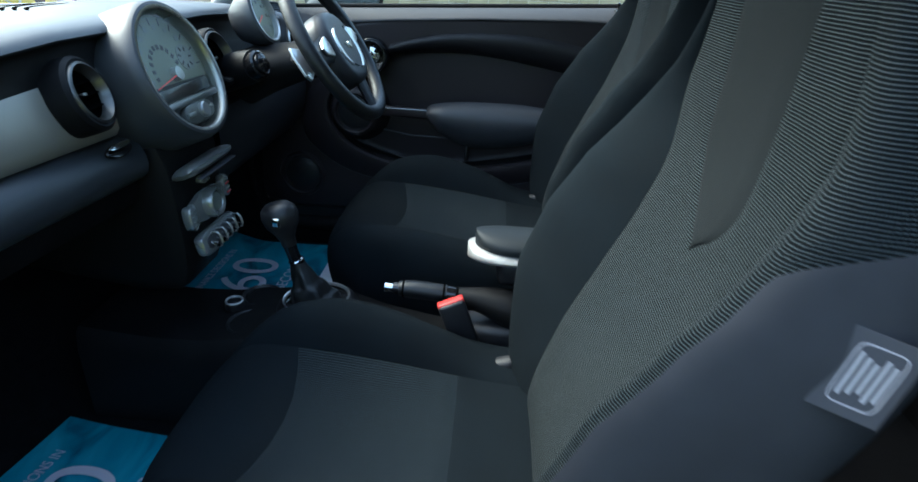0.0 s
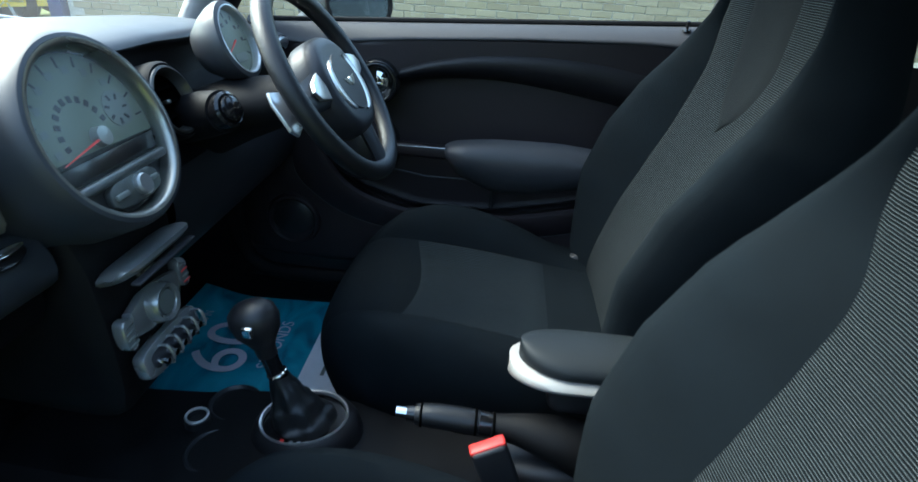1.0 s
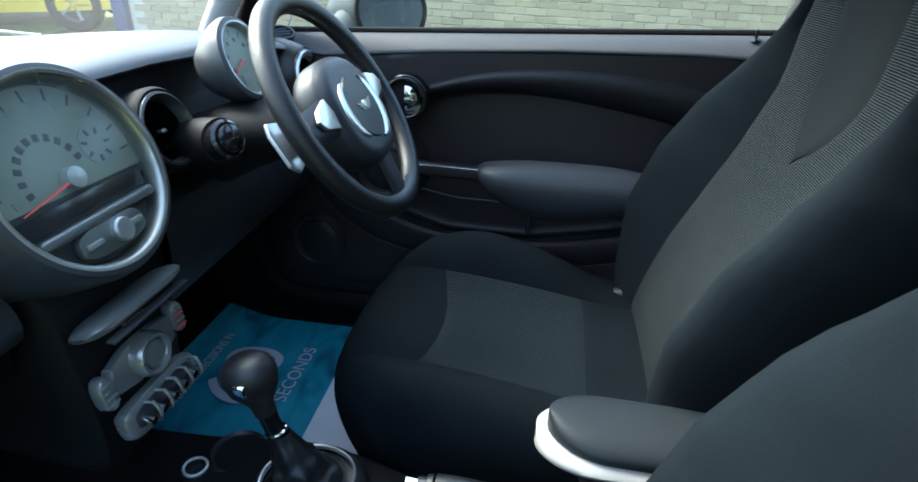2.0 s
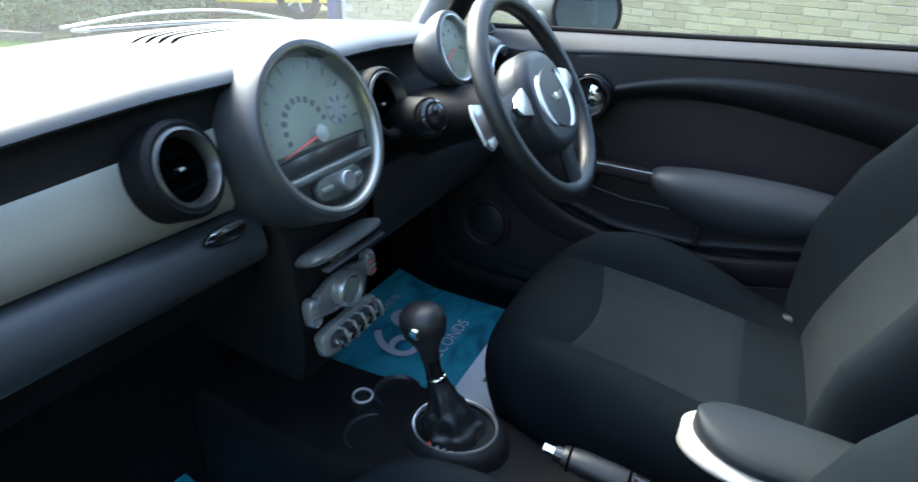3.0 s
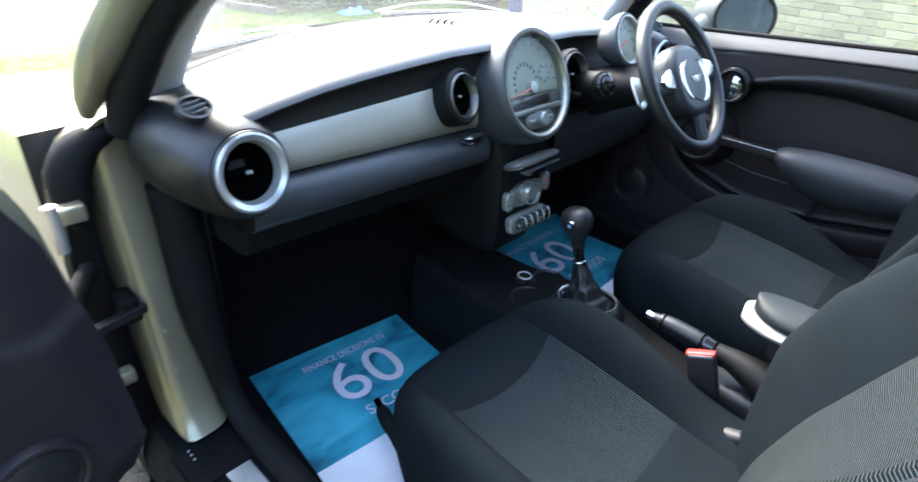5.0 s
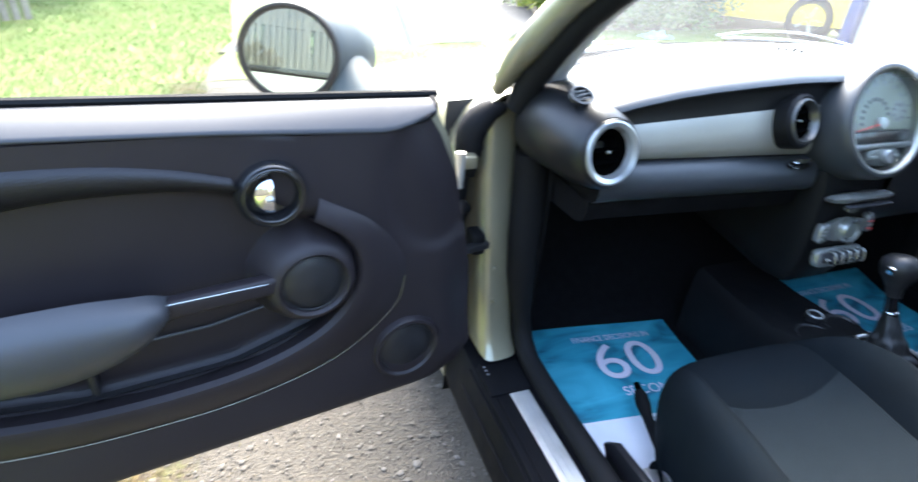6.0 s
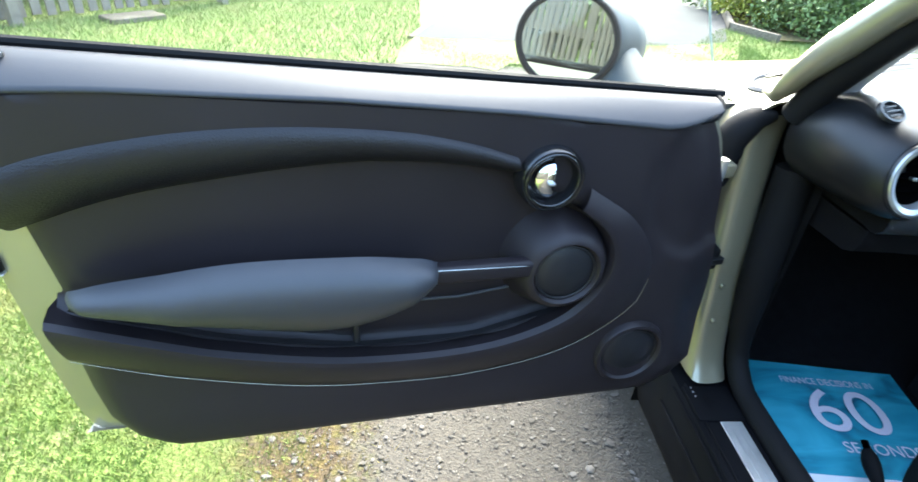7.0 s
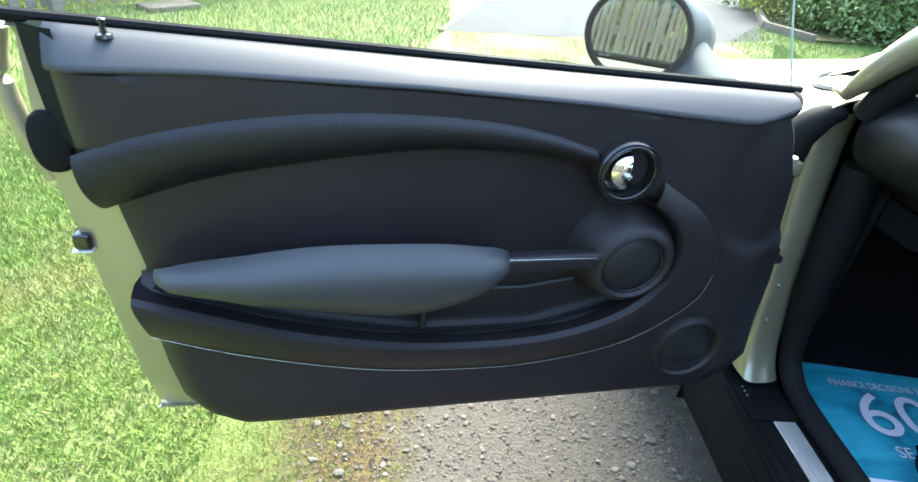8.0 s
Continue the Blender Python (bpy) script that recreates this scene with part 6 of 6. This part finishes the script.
    nt.links.new(co.outputs["Object"], g.inputs["Vector"])
    bp = nt.nodes.new("ShaderNodeBump")
    bp.inputs["Strength"].default_value, bp.inputs["Distance"].default_value = 0.5, 0.006
    nt.links.new(g.outputs[0], bp.inputs["Height"])
    nt.links.new(bp.outputs[0], b.inputs["Normal"])
    return m


BRICK = brick_mat()


def flat(name, outline, z, mat, label, category, sub=1):
    bm = bmesh.new()
    bm.faces.new([bm.verts.new((x, y, z)) for x, y in outline])
    return single(name, bm, mat, label, category, "structure")


def np_mesh(name, verts, faces, mat, label="", category="", kind=""):
    me = bpy.data.meshes.new(name)
    me.from_pydata(verts.tolist(), [], faces.tolist())
    me.materials.append(mat)
    ob = new(name, me)
    return tagged(ob, label, category, "", kind)


def wob(a, b, n, amp, seed):
    rng = np.random.default_rng(seed)
    out = []
    for k in range(n + 1):
        f = k / n
        d = rng.normal() * amp if 0 < k < n else 0
        x, y = a[0] + (b[0] - a[0]) * f, a[1] + (b[1] - a[1]) * f
        L = math.hypot(b[0] - a[0], b[1] - a[1])
        out.append((x - (b[1] - a[1]) / L * d, y + (b[0] - a[0]) / L * d))
    return out


VERGE = noisy_ground("thin grass and soil", ((0.16, 0.19, 0.06), (0.13, 0.105, 0.07), (0.19, 0.23, 0.075)), (2.2, 14.0), bump=0.8, bump_scale=120)
flat("ground", [(-600, -600), (600, -600), (600, 600), (-600, 600)], -0.012, LAWN, "mown lawn soil running to the horizon", "ground")
flat("asphalt_drive", wob((-1.36, 5.57), (1.31, 5.98), 12, 0.03, 61) + wob((1.31, 5.98), (2.25, 6.42), 6, 0.03, 62)[1:] + [(2.66, 7.3), (3.2, 8.4), (4.5, 14), (-1.0, 30), (-1.6, 30), (0.8, 14), (-0.77, 7.67)], 0.004, ASPHALT, "worn pale grey asphalt driveway", "driveway")
flat("far_road", [(-40, 15), (60, 15), (60, 22), (-40, 22)], 0.010, ASPHALT, "pale asphalt road in the distance", "road")
flat("grass_edge", wob((-1.46, 4.6), (1.6, 4.9), 16, 0.06, 2)[::1] + [(2.45, 6.5), (1.31, 6.0), (-1.36, 5.58)], 0.002, VERGE, "thin grassy verge with bare brown soil", "ground")


MOSSY = noisy_ground("mossy dry soil", ((0.105, 0.080, 0.030), (0.085, 0.088, 0.026), (0.070, 0.052, 0.032)), (5.0, 40.0), bump=0.8, bump_scale=140)


def ragged_edge():
    """Mossy soil that frays into bare gravel on one side."""
    m = noisy_ground("moss fraying into gravel", ((0.082, 0.060, 0.024), (0.066, 0.072, 0.021), (0.052, 0.038, 0.026)), (6.0, 42.0), bump=0.9, bump_scale=130, dist=0.008)
    nt = m.node_tree
    b = nt.nodes["Principled BSDF"]
    moss = b.inputs["Base Color"].links[0].from_socket
    co = nt.nodes.new("ShaderNodeTexCoord")
    sep = nt.nodes.new("ShaderNodeSeparateXYZ")
    nt.links.new(co.outputs["Object"], sep.inputs[0])
    total = sep.outputs[0]
    for scale, size in ((2.5, 0.30), (14.0, 0.22), (70.0, 0.10)):
        n = nt.nodes.new("ShaderNodeTexNoise")
        n.inputs["Scale"].default_value, n.inputs["Detail"].default_value = scale, 5
        nt.links.new(co.outputs["Object"], n.inputs["Vector"])
        k = nt.nodes.new("ShaderNodeMath")
        k.operation = "MULTIPLY_ADD"
        k.inputs[1].default_value = size
        nt.links.new(n.outputs[0], k.inputs[0])
        nt.links.new(total, k.inputs[2])
        total = k.outputs[0]
    mr = nt.nodes.new("ShaderNodeMapRange")
    mr.inputs["From Min"].default_value, mr.inputs["From Max"].default_value = -1.24, -1.12
    nt.links.new(total, mr.inputs[0])
    g = nt.nodes.new("ShaderNodeTexNoise")
    g.inputs["Scale"].default_value, g.inputs["Detail"].default_value = 45, 6
    nt.links.new(co.outputs["Object"], g.inputs["Vector"])
    stone = nt.nodes.new("ShaderNodeMix")
    stone.data_type = "RGBA"
    stone.inputs["A"].default_value, stone.inputs["B"].default_value = (0.050, 0.044, 0.036, 1), (0.086, 0.078, 0.065, 1)
    nt.links.new(g.outputs[0], stone.inputs["Factor"])
    mx = nt.nodes.new("ShaderNodeMix")
    mx.data_type = "RGBA"
    nt.links.new(mr.outputs[0], mx.inputs["Factor"])
    nt.links.new(moss, mx.inputs["A"])
    nt.links.new(stone.outputs["Result"], mx.inputs["B"])
    turf = nt.nodes.new("ShaderNodeMapRange")
    turf.inputs["From Min"].default_value, turf.inputs["From Max"].default_value = -1.60, -1.38
    nt.links.new(total, turf.inputs[0])
    lawn = nt.nodes.new("ShaderNodeMix")
    lawn.data_type = "RGBA"
    lawn.inputs["A"].default_value = (0.100, 0.128, 0.036, 1)
    nt.links.new(turf.outputs[0], lawn.inputs["Factor"])
    nt.links.new(mx.outputs["Result"], lawn.inputs["B"])
    nt.links.new(lawn.outputs["Result"], b.inputs["Base Color"])
    return m


flat("gravel_drive", [(-1.95, 4.55), (-1.95, -8), (6.2, -8), (6.2, 6.2), (1.6, 4.9)] + wob((1.6, 4.9), (-1.46, 4.6), 14, 0.06, 2)[1:], -0.003, ragged_edge(), "pale worn gravel driveway with a frayed mossy edge", "driveway")


def kerb(a, b, name="edging_kerb", h=0.05):
    n = max(1, int(math.hypot(b[0] - a[0], b[1] - a[1]) / 0.9))
    ob = thing(name, (a[0], a[1], 0), "low concrete edging stones along the driveway", "kerb", "", "structure")
    ang = math.degrees(math.atan2(b[1] - a[1], b[0] - a[0]))
    L = math.hypot(b[0] - a[0], b[1] - a[1]) / n
    for k in range(n):
        f = (k + 0.5) / n
        part("edging_stone", rbox((L - 0.012, 0.07, h + 0.06), pose(a[0] + (b[0] - a[0]) * f, a[1] + (b[1] - a[1]) * f, h / 2 - 0.03, 0, 0, ang), 0.01, 2), KERB, ob)


kerb((-1.40, 5.55), (-0.80, 7.7), h=0.012)
kerb((-0.80, 7.7), (0.75, 13.6), h=0.012)
kerb((2.98, 6.60), (2.70, 7.25), h=0.09)
kerb((2.70, 7.25), (3.25, 8.6), h=0.09)
kerb((3.25, 8.6), (4.3, 12.5), h=0.09)
flat("shrub_bed", [(2.98, 6.62), (2.72, 7.25), (3.27, 8.6), (4.3, 12.4), (9, 12), (9, 7.2), (5.4, 6.75), (4.2, 6.65)], 0.03, MOSSY, "brown mulch bed below the shrubs", "ground")


def blades(name, box, count, mat, label, seed, hmin=0.012, hmax=0.036, keep=None):
    rng = np.random.default_rng(seed)
    x = rng.uniform(box[0], box[1], count)
    y = rng.uniform(box[2], box[3], count)
    if keep is not None:
        k = keep(x, y, rng)
        x, y = x[k], y[k]
    n = len(x)
    a = rng.uniform(0, 2 * np.pi, n)
    h = rng.uniform(hmin, hmax, n)
    wd = rng.uniform(0.0009, 0.0024, n) * (1 + 12 * hmax - 0.4)
    lean = rng.uniform(0.2, 1.1, n) * h
    la = rng.uniform(0, 2 * np.pi, n)
    v = np.zeros((n, 3, 3))
    v[:, 0] = np.stack([x - wd * np.cos(a), y - wd * np.sin(a), np.full(n, -0.012)], -1)
    v[:, 1] = np.stack([x + wd * np.cos(a), y + wd * np.sin(a), np.full(n, -0.012)], -1)
    v[:, 2] = np.stack([x + lean * np.cos(la), y + lean * np.sin(la), h - 0.012], -1)
    return np_mesh(name, v.reshape(-1, 3), np.arange(3 * n).reshape(-1, 3), mat, label, "grass", "stuff")


def fade(x, y, rng):
    """Thins the grass out towards the ends of the strip."""
    f = np.clip((x + 4.2) / 0.9, 0.0, 1.0) * np.clip((y + 0.9) / 0.9, 0.0, 1.0) * np.clip((3.4 - y) / 0.8, 0.0, 1.0)
    return rng.random(len(x)) < f


def lawn_near(x, y, rng):
    edge = -1.53 + 0.05 * np.sin(5 * y) + 0.04 * np.sin(13 * y + 1)
    return (x < edge + rng.normal(size=len(x)) * 0.04) & (rng.random(len(x)) < np.clip((edge - x) / 0.22, 0.55, 1.0)) & fade(x, y, rng)


def fringe(x, y, rng):
    return np.abs(x + 1.62 + 0.05 * np.sin(4 * y)) < 0.20 * np.abs(rng.normal(size=len(x)))


blades("lawn_grass", (-4.2, -1.3, -0.9, 3.4), 500000, GRASS, "bright green mown grass beside the driveway", 3, 0.010, 0.030, keep=lawn_near)
blades("lawn_grass_far", (-9.0, -1.3, 2.5, 9.0), 124000, GRASS, "bright green mown lawn further off", 4, 0.03, 0.07, keep=lambda x, y, r: (x < -1.5) | ((y > 4.7) & (x < -1.36 + (y - 5.57) * 0.28)))
blades("dry_fringe", (-2.1, -1.2, 0.3, 4.4), 42000, MOSS, "dry yellow mossy grass along the gravel", 5, 0.012, 0.03, keep=fringe)
blades("verge_grass", (1.7, 6.2, 4.8, 7.2), 40000, GRASS, "green grass patch below the hedge", 6, 0.03, 0.06, keep=lambda x, y, r: (y < 7.35 - (x - 2.5) * 0.14) & (y > 4.95 + (x - 1.6) * 0.28 + 0.1 * r.normal(size=len(x))) & (y < 5.4 + (x - 1.2) * 1.35))
blades("verge_weeds", (-1.3, 2.4, 4.6, 6.5), 60000, GRASS, "sparse grass on the worn verge", 7, 0.015, 0.045, keep=lambda x, y, r: (y < 5.75 + 0.16 * x + 0.07 * np.clip(x, 0, 3) ** 2) & (r.random(len(x)) < np.clip(np.sin(4 * x + 1) * np.sin(5 * y) + 0.65, 0.05, 1)))


def pebbles(count, box, seed):
    rng = np.random.default_rng(seed)
    ring = [(math.cos(math.pi * k / 3), math.sin(math.pi * k / 3)) for k in range(6)]
    base = np.array([(c, s, -0.2) for c, s in ring] + [(0.78 * c, 0.78 * s, 0.62) for c, s in ring] + [(0, 0, 0.95)], float)
    tri = np.array([t for k in range(6) for t in ((k, (k + 1) % 6, 6 + k), ((k + 1) % 6, 6 + (k + 1) % 6, 6 + k), (6 + k, 6 + (k + 1) % 6, 12))])
    V, F = [], []
    for k in range(count):
        s = min(rng.lognormal(-6.3, 0.60), 0.014)
        sc = np.array([rng.uniform(0.6, 1.5), rng.uniform(0.6, 1.5), rng.uniform(0.18, 0.42)]) * s
        a = rng.uniform(0, 2 * np.pi)
        p = base * sc * rng.uniform(0.72, 1.2, (13, 1))
        p = np.stack([p[:, 0] * np.cos(a) - p[:, 1] * np.sin(a), p[:, 0] * np.sin(a) + p[:, 1] * np.cos(a), p[:, 2]], -1)
        V.append(p + (rng.uniform(box[0], box[1]), rng.uniform(box[2], box[3]), s * 0.06))
        F.append(tri + 13 * k)
    return np_mesh("loose_gravel", np.concatenate(V), np.concatenate(F), PEBBLE, "loose grey and buff pebbles on the driveway", "gravel", "stuff")


pebbles(15000, (-1.72, -0.4, 0.4, 2.4), 8)
pebbles(1500, (-1.6, 2.0, 2.4, 5.6), 9)


def leaf_cloud(centres, per, size, seed, flat_z=0.55):
    """Many small folded leaves round clump centres (x, y, z, radius)."""
    rng = np.random.default_rng(seed)
    V, n = [], 0
    for cx, cy, cz, r in centres:
        d = rng.normal(size=(per, 3))
        d /= np.linalg.norm(d, axis=1)[:, None]
        p = np.array([cx, cy, cz]) + d * r * rng.uniform(0.55, 1.08, (per, 1)) * (1, 1, 0.9)
        a = rng.normal(size=(per, 3)) + d * 0.3
        a /= np.linalg.norm(a, axis=1)[:, None]
        b = np.cross(a, rng.normal(size=(per, 3)))
        b /= np.linalg.norm(b, axis=1)[:, None]
        s = size * rng.uniform(0.6, 1.3, (per, 1))
        q = np.stack([p - a * s, p + b * s * 0.45, p + a * s, p - b * s * 0.45], 1)
        V.append(q.reshape(-1, 3))
        n += per
    v = np.concatenate(V)
    v[:, 2] = np.maximum(v[:, 2], 0.02)
    return v, np.arange(4 * n).reshape(-1, 4)


def bush(at, sx, sy, h, mat, label, seed, clumps=40, per=170, size=0.045):
    rng = np.random.default_rng(seed)
    ob = thing("bush", (*at, 0), label, "bush", "garden bushes")
    C = []
    for k in range(clumps):
        a, rr = rng.uniform(0, 2 * np.pi), math.sqrt(rng.random())
        z = h * (0.06 + 0.86 * rng.random())
        f = (1 - 0.45 * (z / h) ** 2) * rr
        C.append((at[0] + sx * f * math.cos(a), at[1] + sy * f * math.sin(a), z, rng.uniform(0.16, 0.32) * min(h, 1.3)))
    v, f = leaf_cloud(C, per, size, seed)
    me = bpy.data.meshes.new("crown")
    me.from_pydata((v - (*at, 0)).tolist(), [], f.tolist())
    me.materials.append(mat)
    cr = new("crown", me)
    cr.parent = ob
    for k in range(5):
        a = 2 * math.pi * k / 5
        part("stem", tube(curve_pts([(at[0], at[1], 0), (at[0] + 0.2 * sx * math.cos(a), at[1] + 0.2 * sy * math.sin(a), h * 0.35), (at[0] + 0.5 * sx * math.cos(a), at[1] + 0.5 * sy * math.sin(a), h * 0.7)], 7), [0.03, 0.027, 0.024, 0.02, 0.016, 0.012, 0.006], 7), TWIG, ob)
    return ob


bush((3.35, 8.05), 0.5, 0.55, 1.15, LEAF_Y, "golden-green rounded shrub by the driveway", 11, 36, 190, 0.035)
bush((3.95, 7.25), 0.75, 0.5, 1.25, LEAF, "dense dark green spreading shrub", 12, 60, 230, 0.035)
bush((4.85, 7.20), 0.70, 0.5, 1.30, LEAF, "dense dark green evergreen shrub", 13, 60, 230, 0.035)
bush((4.75, 8.6), 0.7, 0.6, 1.5, LEAF_R, "bronze-leaved shrub beside the hedge", 14, 40)
bush((3.9, 9.2), 0.8, 0.8, 1.7, LEAF, "tall green shrub at the hedge end", 15, 50)
bush((7.8, 12.2), 1.4, 1.0, 2.2, LEAF, "tall green hedge shrub", 16, 60)
# Tree hedge added beyond the fences; it cuts low light from left and rear.
for k, (bx, by) in enumerate(((-6.9, 5.7), (-5.6, 7.6), (-4.0, 9.4), (-8.6, 2.2), (-8.8, -0.2), (-6.6, -2.0), (-5.7, -3.6), (-4.3, -4.9), (-2.9, -6.2), (-1.2, -7.2), (2.0, -8.8))):
    bush((bx, by), 1.5, 1.3, 3.6, LEAF, "tall green tree hedge added behind the garden fence to cut light", 40 + k, 60, 230, 0.085)

WALL_X = 6.0
def fence(a, b, h, label, seed, FENCE=FENCE, pitch=0.118, back=False):
    rng = np.random.default_rng(seed)
    ob = thing("wooden_fence", (a[0], a[1], 0), label, "fence")
    L = math.hypot(b[0] - a[0], b[1] - a[1])
    ang = math.degrees(math.atan2(b[1] - a[1], b[0] - a[0]))
    n = int(L / pitch)
    for k in range(n):
        f = (k + 0.5) / n
        part("slat", rbox((pitch * 0.64, 0.018, h * rng.uniform(0.97, 1.02)), pose(a[0] + (b[0] - a[0]) * f, a[1] + (b[1] - a[1]) * f, h / 2 + 0.03, 0, rng.normal() * 0.6, ang), 0.003, 1), FENCE, ob)
    for k in range(n if back else 0):
        # extra boards added on the far side, to darken the gaps
        f = (k + 1.0) / n
        part("slat", rbox((pitch * 0.64, 0.018, h * 0.98), pose(a[0] + (b[0] - a[0]) * f, a[1] + (b[1] - a[1]) * f, h / 2 + 0.03, 0, 0, ang) @ pose(0, -0.10, 0), 0.003, 1), FENCE, ob)
    for z in (0.3, h - 0.25):
        part("rail", rbox((L, 0.04, 0.08), pose((a[0] + b[0]) / 2, (a[1] + b[1]) / 2, z, 0, 0, ang) @ pose(0, -0.03, 0), 0.004, 1), FENCE, ob)
    for k in range(int(L / 2) + 1):
        f = min(1, k * 2 / L)
        part("post", rbox((0.09, 0.09, h + 0.15), pose(a[0] + (b[0] - a[0]) * f, a[1] + (b[1] - a[1]) * f, h / 2 + 0.05, 0, 0, ang) @ pose(0, -0.09, 0), 0.006, 1), FENCE, ob)


fence((-5.95, 3.5), (-3.2, 7.1), 1.3, "weathered vertical-board garden fence behind the lawn", 21)
fence((-5.4, -0.6), (-0.6, -5.0), 1.9, "weathered vertical-board garden fence behind the car", 22, FENCE_SHADED, 0.050, True)

manhole = single("manhole_frame", rbox((0.50, 0.26, 0.07), pose(-3.95, 5.56, 0.0, 0, 0, 50), 0.012), KERB, "rusty concrete inspection cover set in the lawn", "manhole cover", at=(-3.95, 5.56, 0))
def crumpled(cx, cy, sx, sy, h, seed):
    rng = np.random.default_rng(seed)
    k = rng.normal(size=(6, 3))
    P = []
    for a in range(19):
        row = []
        for b in range(13):
            x, y = a / 9 - 1, b / 6 - 1
            z = sum(0.16 * math.sin(7 * q[0] * x + 5 * q[1] * y + 3 * q[2]) for q in k)
            row.append(Vector((cx + sx * x * (1 + 0.12 * z), cy + sy * y * (1 - 0.15 * z), max(0.004, h * (0.55 + 0.5 * z) * (1 - max(abs(x), abs(y)) ** 3)))))
        P.append(row)
    return sheet(P)


tarp = single("blue_sheet", crumpled(3.95, 6.30, 0.22, 0.12, 0.10, 77), TARP, "crumpled light blue plastic sheet below the hedge", "plastic sheet", at=(3.95, 6.30, 0))


def parked_car(at, rz):
    ob = thing("parked_car", (*at, 0), "bright yellow hatchback parked beyond the brick wall", "car")
    T = pose(at[0], at[1], 0, 0, 0, rz)
    P = []
    side = [(-1.9, 0.45), (-1.95, 0.75), (-1.85, 0.95), (-1.55, 1.0), (-1.2, 1.40), (-0.2, 1.47), (0.45, 1.40), (0.95, 1.0), (1.75, 0.86), (1.92, 0.65), (1.9, 0.28), (0, 0.18)]
    for f, wd in ((-1, 0.78), (-0.93, 0.84), (-0.5, 0.86), (0.5, 0.86), (0.93, 0.84), (1, 0.78)):
        P.append([T @ Vector((x, f * (0.86 - 0.22 * soft(0.95, 1.45, z)), z)) for x, z in side])
    shell = sheet(P, close_v=True)
    shell.verts.ensure_lookup_table()
    n = len(side)
    shell.faces.new([shell.verts[k] for k in range(n)])
    shell.faces.new([shell.verts[len(P) * n - n + k] for k in range(n)])
    part("body", shell, YELLOW, ob)
    for y in (-1, 1):
        for x in (-1.22, 1.25):
            Mw = T @ axis_frame((x, y * 0.80, 0.31), (0, y, 0))
            wh = part("wheel", revolve([(0.20, 0.06), (0.26, 0.075), (0.31, 0.06), (0.32, 0.0), (0.30, -0.1), (0.2, -0.1)], Mw, 36), RUBBER, ob)
            part("rim", revolve([(0.205, 0.06), (0.19, 0.05), (0.17, 0.03), (0.0001, 0.03)], Mw, 28), HARD, wh)
            for k in range(5):
                part("spoke", rbox((0.17, 0.035, 0.02), Mw @ pose(0, 0, 0.05, 0, 0, 72 * k) @ pose(0.10, 0, 0), 0.006, 1), STEEL, wh)
        part("side_window", sheet([[T @ Vector((x, y * (0.872 - 0.22 * soft(0.95, 1.45, z)), z)) for x, z in ((-1.15, 1.02), (-1.0, 1.36), (0.4, 1.35), (0.8, 1.02))[i:i + 1]] + [T @ Vector((x2, y * (0.872 - 0.22 * soft(0.95, 1.45, z2)), z2)) for x2, z2 in ((-1.15, 1.02), (-0.5, 1.02), (0.3, 1.02), (0.8, 1.02))[i:i + 1]] for i in range(4)]), GLOSS, ob)
    return ob


parked_car((6.42, 7.36), -69.6)

post = thing("blue_post", (6.02, 5.22, 0), "dark blue painted square gate post", "post")
part("post_body", rbox((0.16, 0.16, 2.2), pose(6.02, 5.22, 1.1), 0.008), BLUE, post)
part("post_cap", rbox((0.19, 0.19, 0.03), pose(6.02, 5.22, 2.215), 0.01), BLUE, post)

# brick wall of the neighbouring building
wall = thing("brick_wall", (WALL_X, 1.0, 0), "buff brown brick wall with pale mortar joints", "wall", "", "structure")
part("wall_core", rbox((0.2, 13.05, 2.55), pose(WALL_X + 0.11, -1.42, 1.275), 0), MORTAR, wall)
brick_me = finish("brick", rbox((0.012, 0.215, 0.065), Matrix(), 0.003, 1), BRICK)
half_me = finish("brick", rbox((0.012, 0.1025, 0.065), Matrix(), 0.003, 1), BRICK)
rest_v, rest_f = [], []
cube_v = np.array([(x, y, z) for x in (-0.006, 0.006) for y in (-0.1075, 0.1075) for z in (-0.0325, 0.0325)])
cube_f = np.array([(0, 1, 3, 2), (4, 6, 7, 5), (0, 4, 5, 1), (2, 3, 7, 6), (0, 2, 6, 4), (1, 5, 7, 3)])
rng = np.random.default_rng(31)
count = 0
for c in range(34):
    z = 0.04 + 0.075 * c
    for k in range(59):
        y = -7.9 + 0.225 * k + (0.1125 if c % 2 else 0)
        if y > 5.0:
            continue
        px = WALL_X + 0.004 + rng.normal() * 0.0012
        if 0.30 < z < 0.92 and -1.3 < y < 5.2 and count < 300:
            b = new("brick", brick_me)
            b.parent = wall
            b.location = Vector((px, y, z)) - ROOT[wall]
            count += 1
        else:
            rest_v.append(cube_v + (px, y, z))
            rest_f.append(cube_f + 8 * len(rest_f))
rest = np_mesh("brick_courses", np.concatenate(rest_v) - np.array(ROOT[wall]), np.concatenate(rest_f), BRICK)
rest.parent = wall
tagged(rest, kind="stuff")
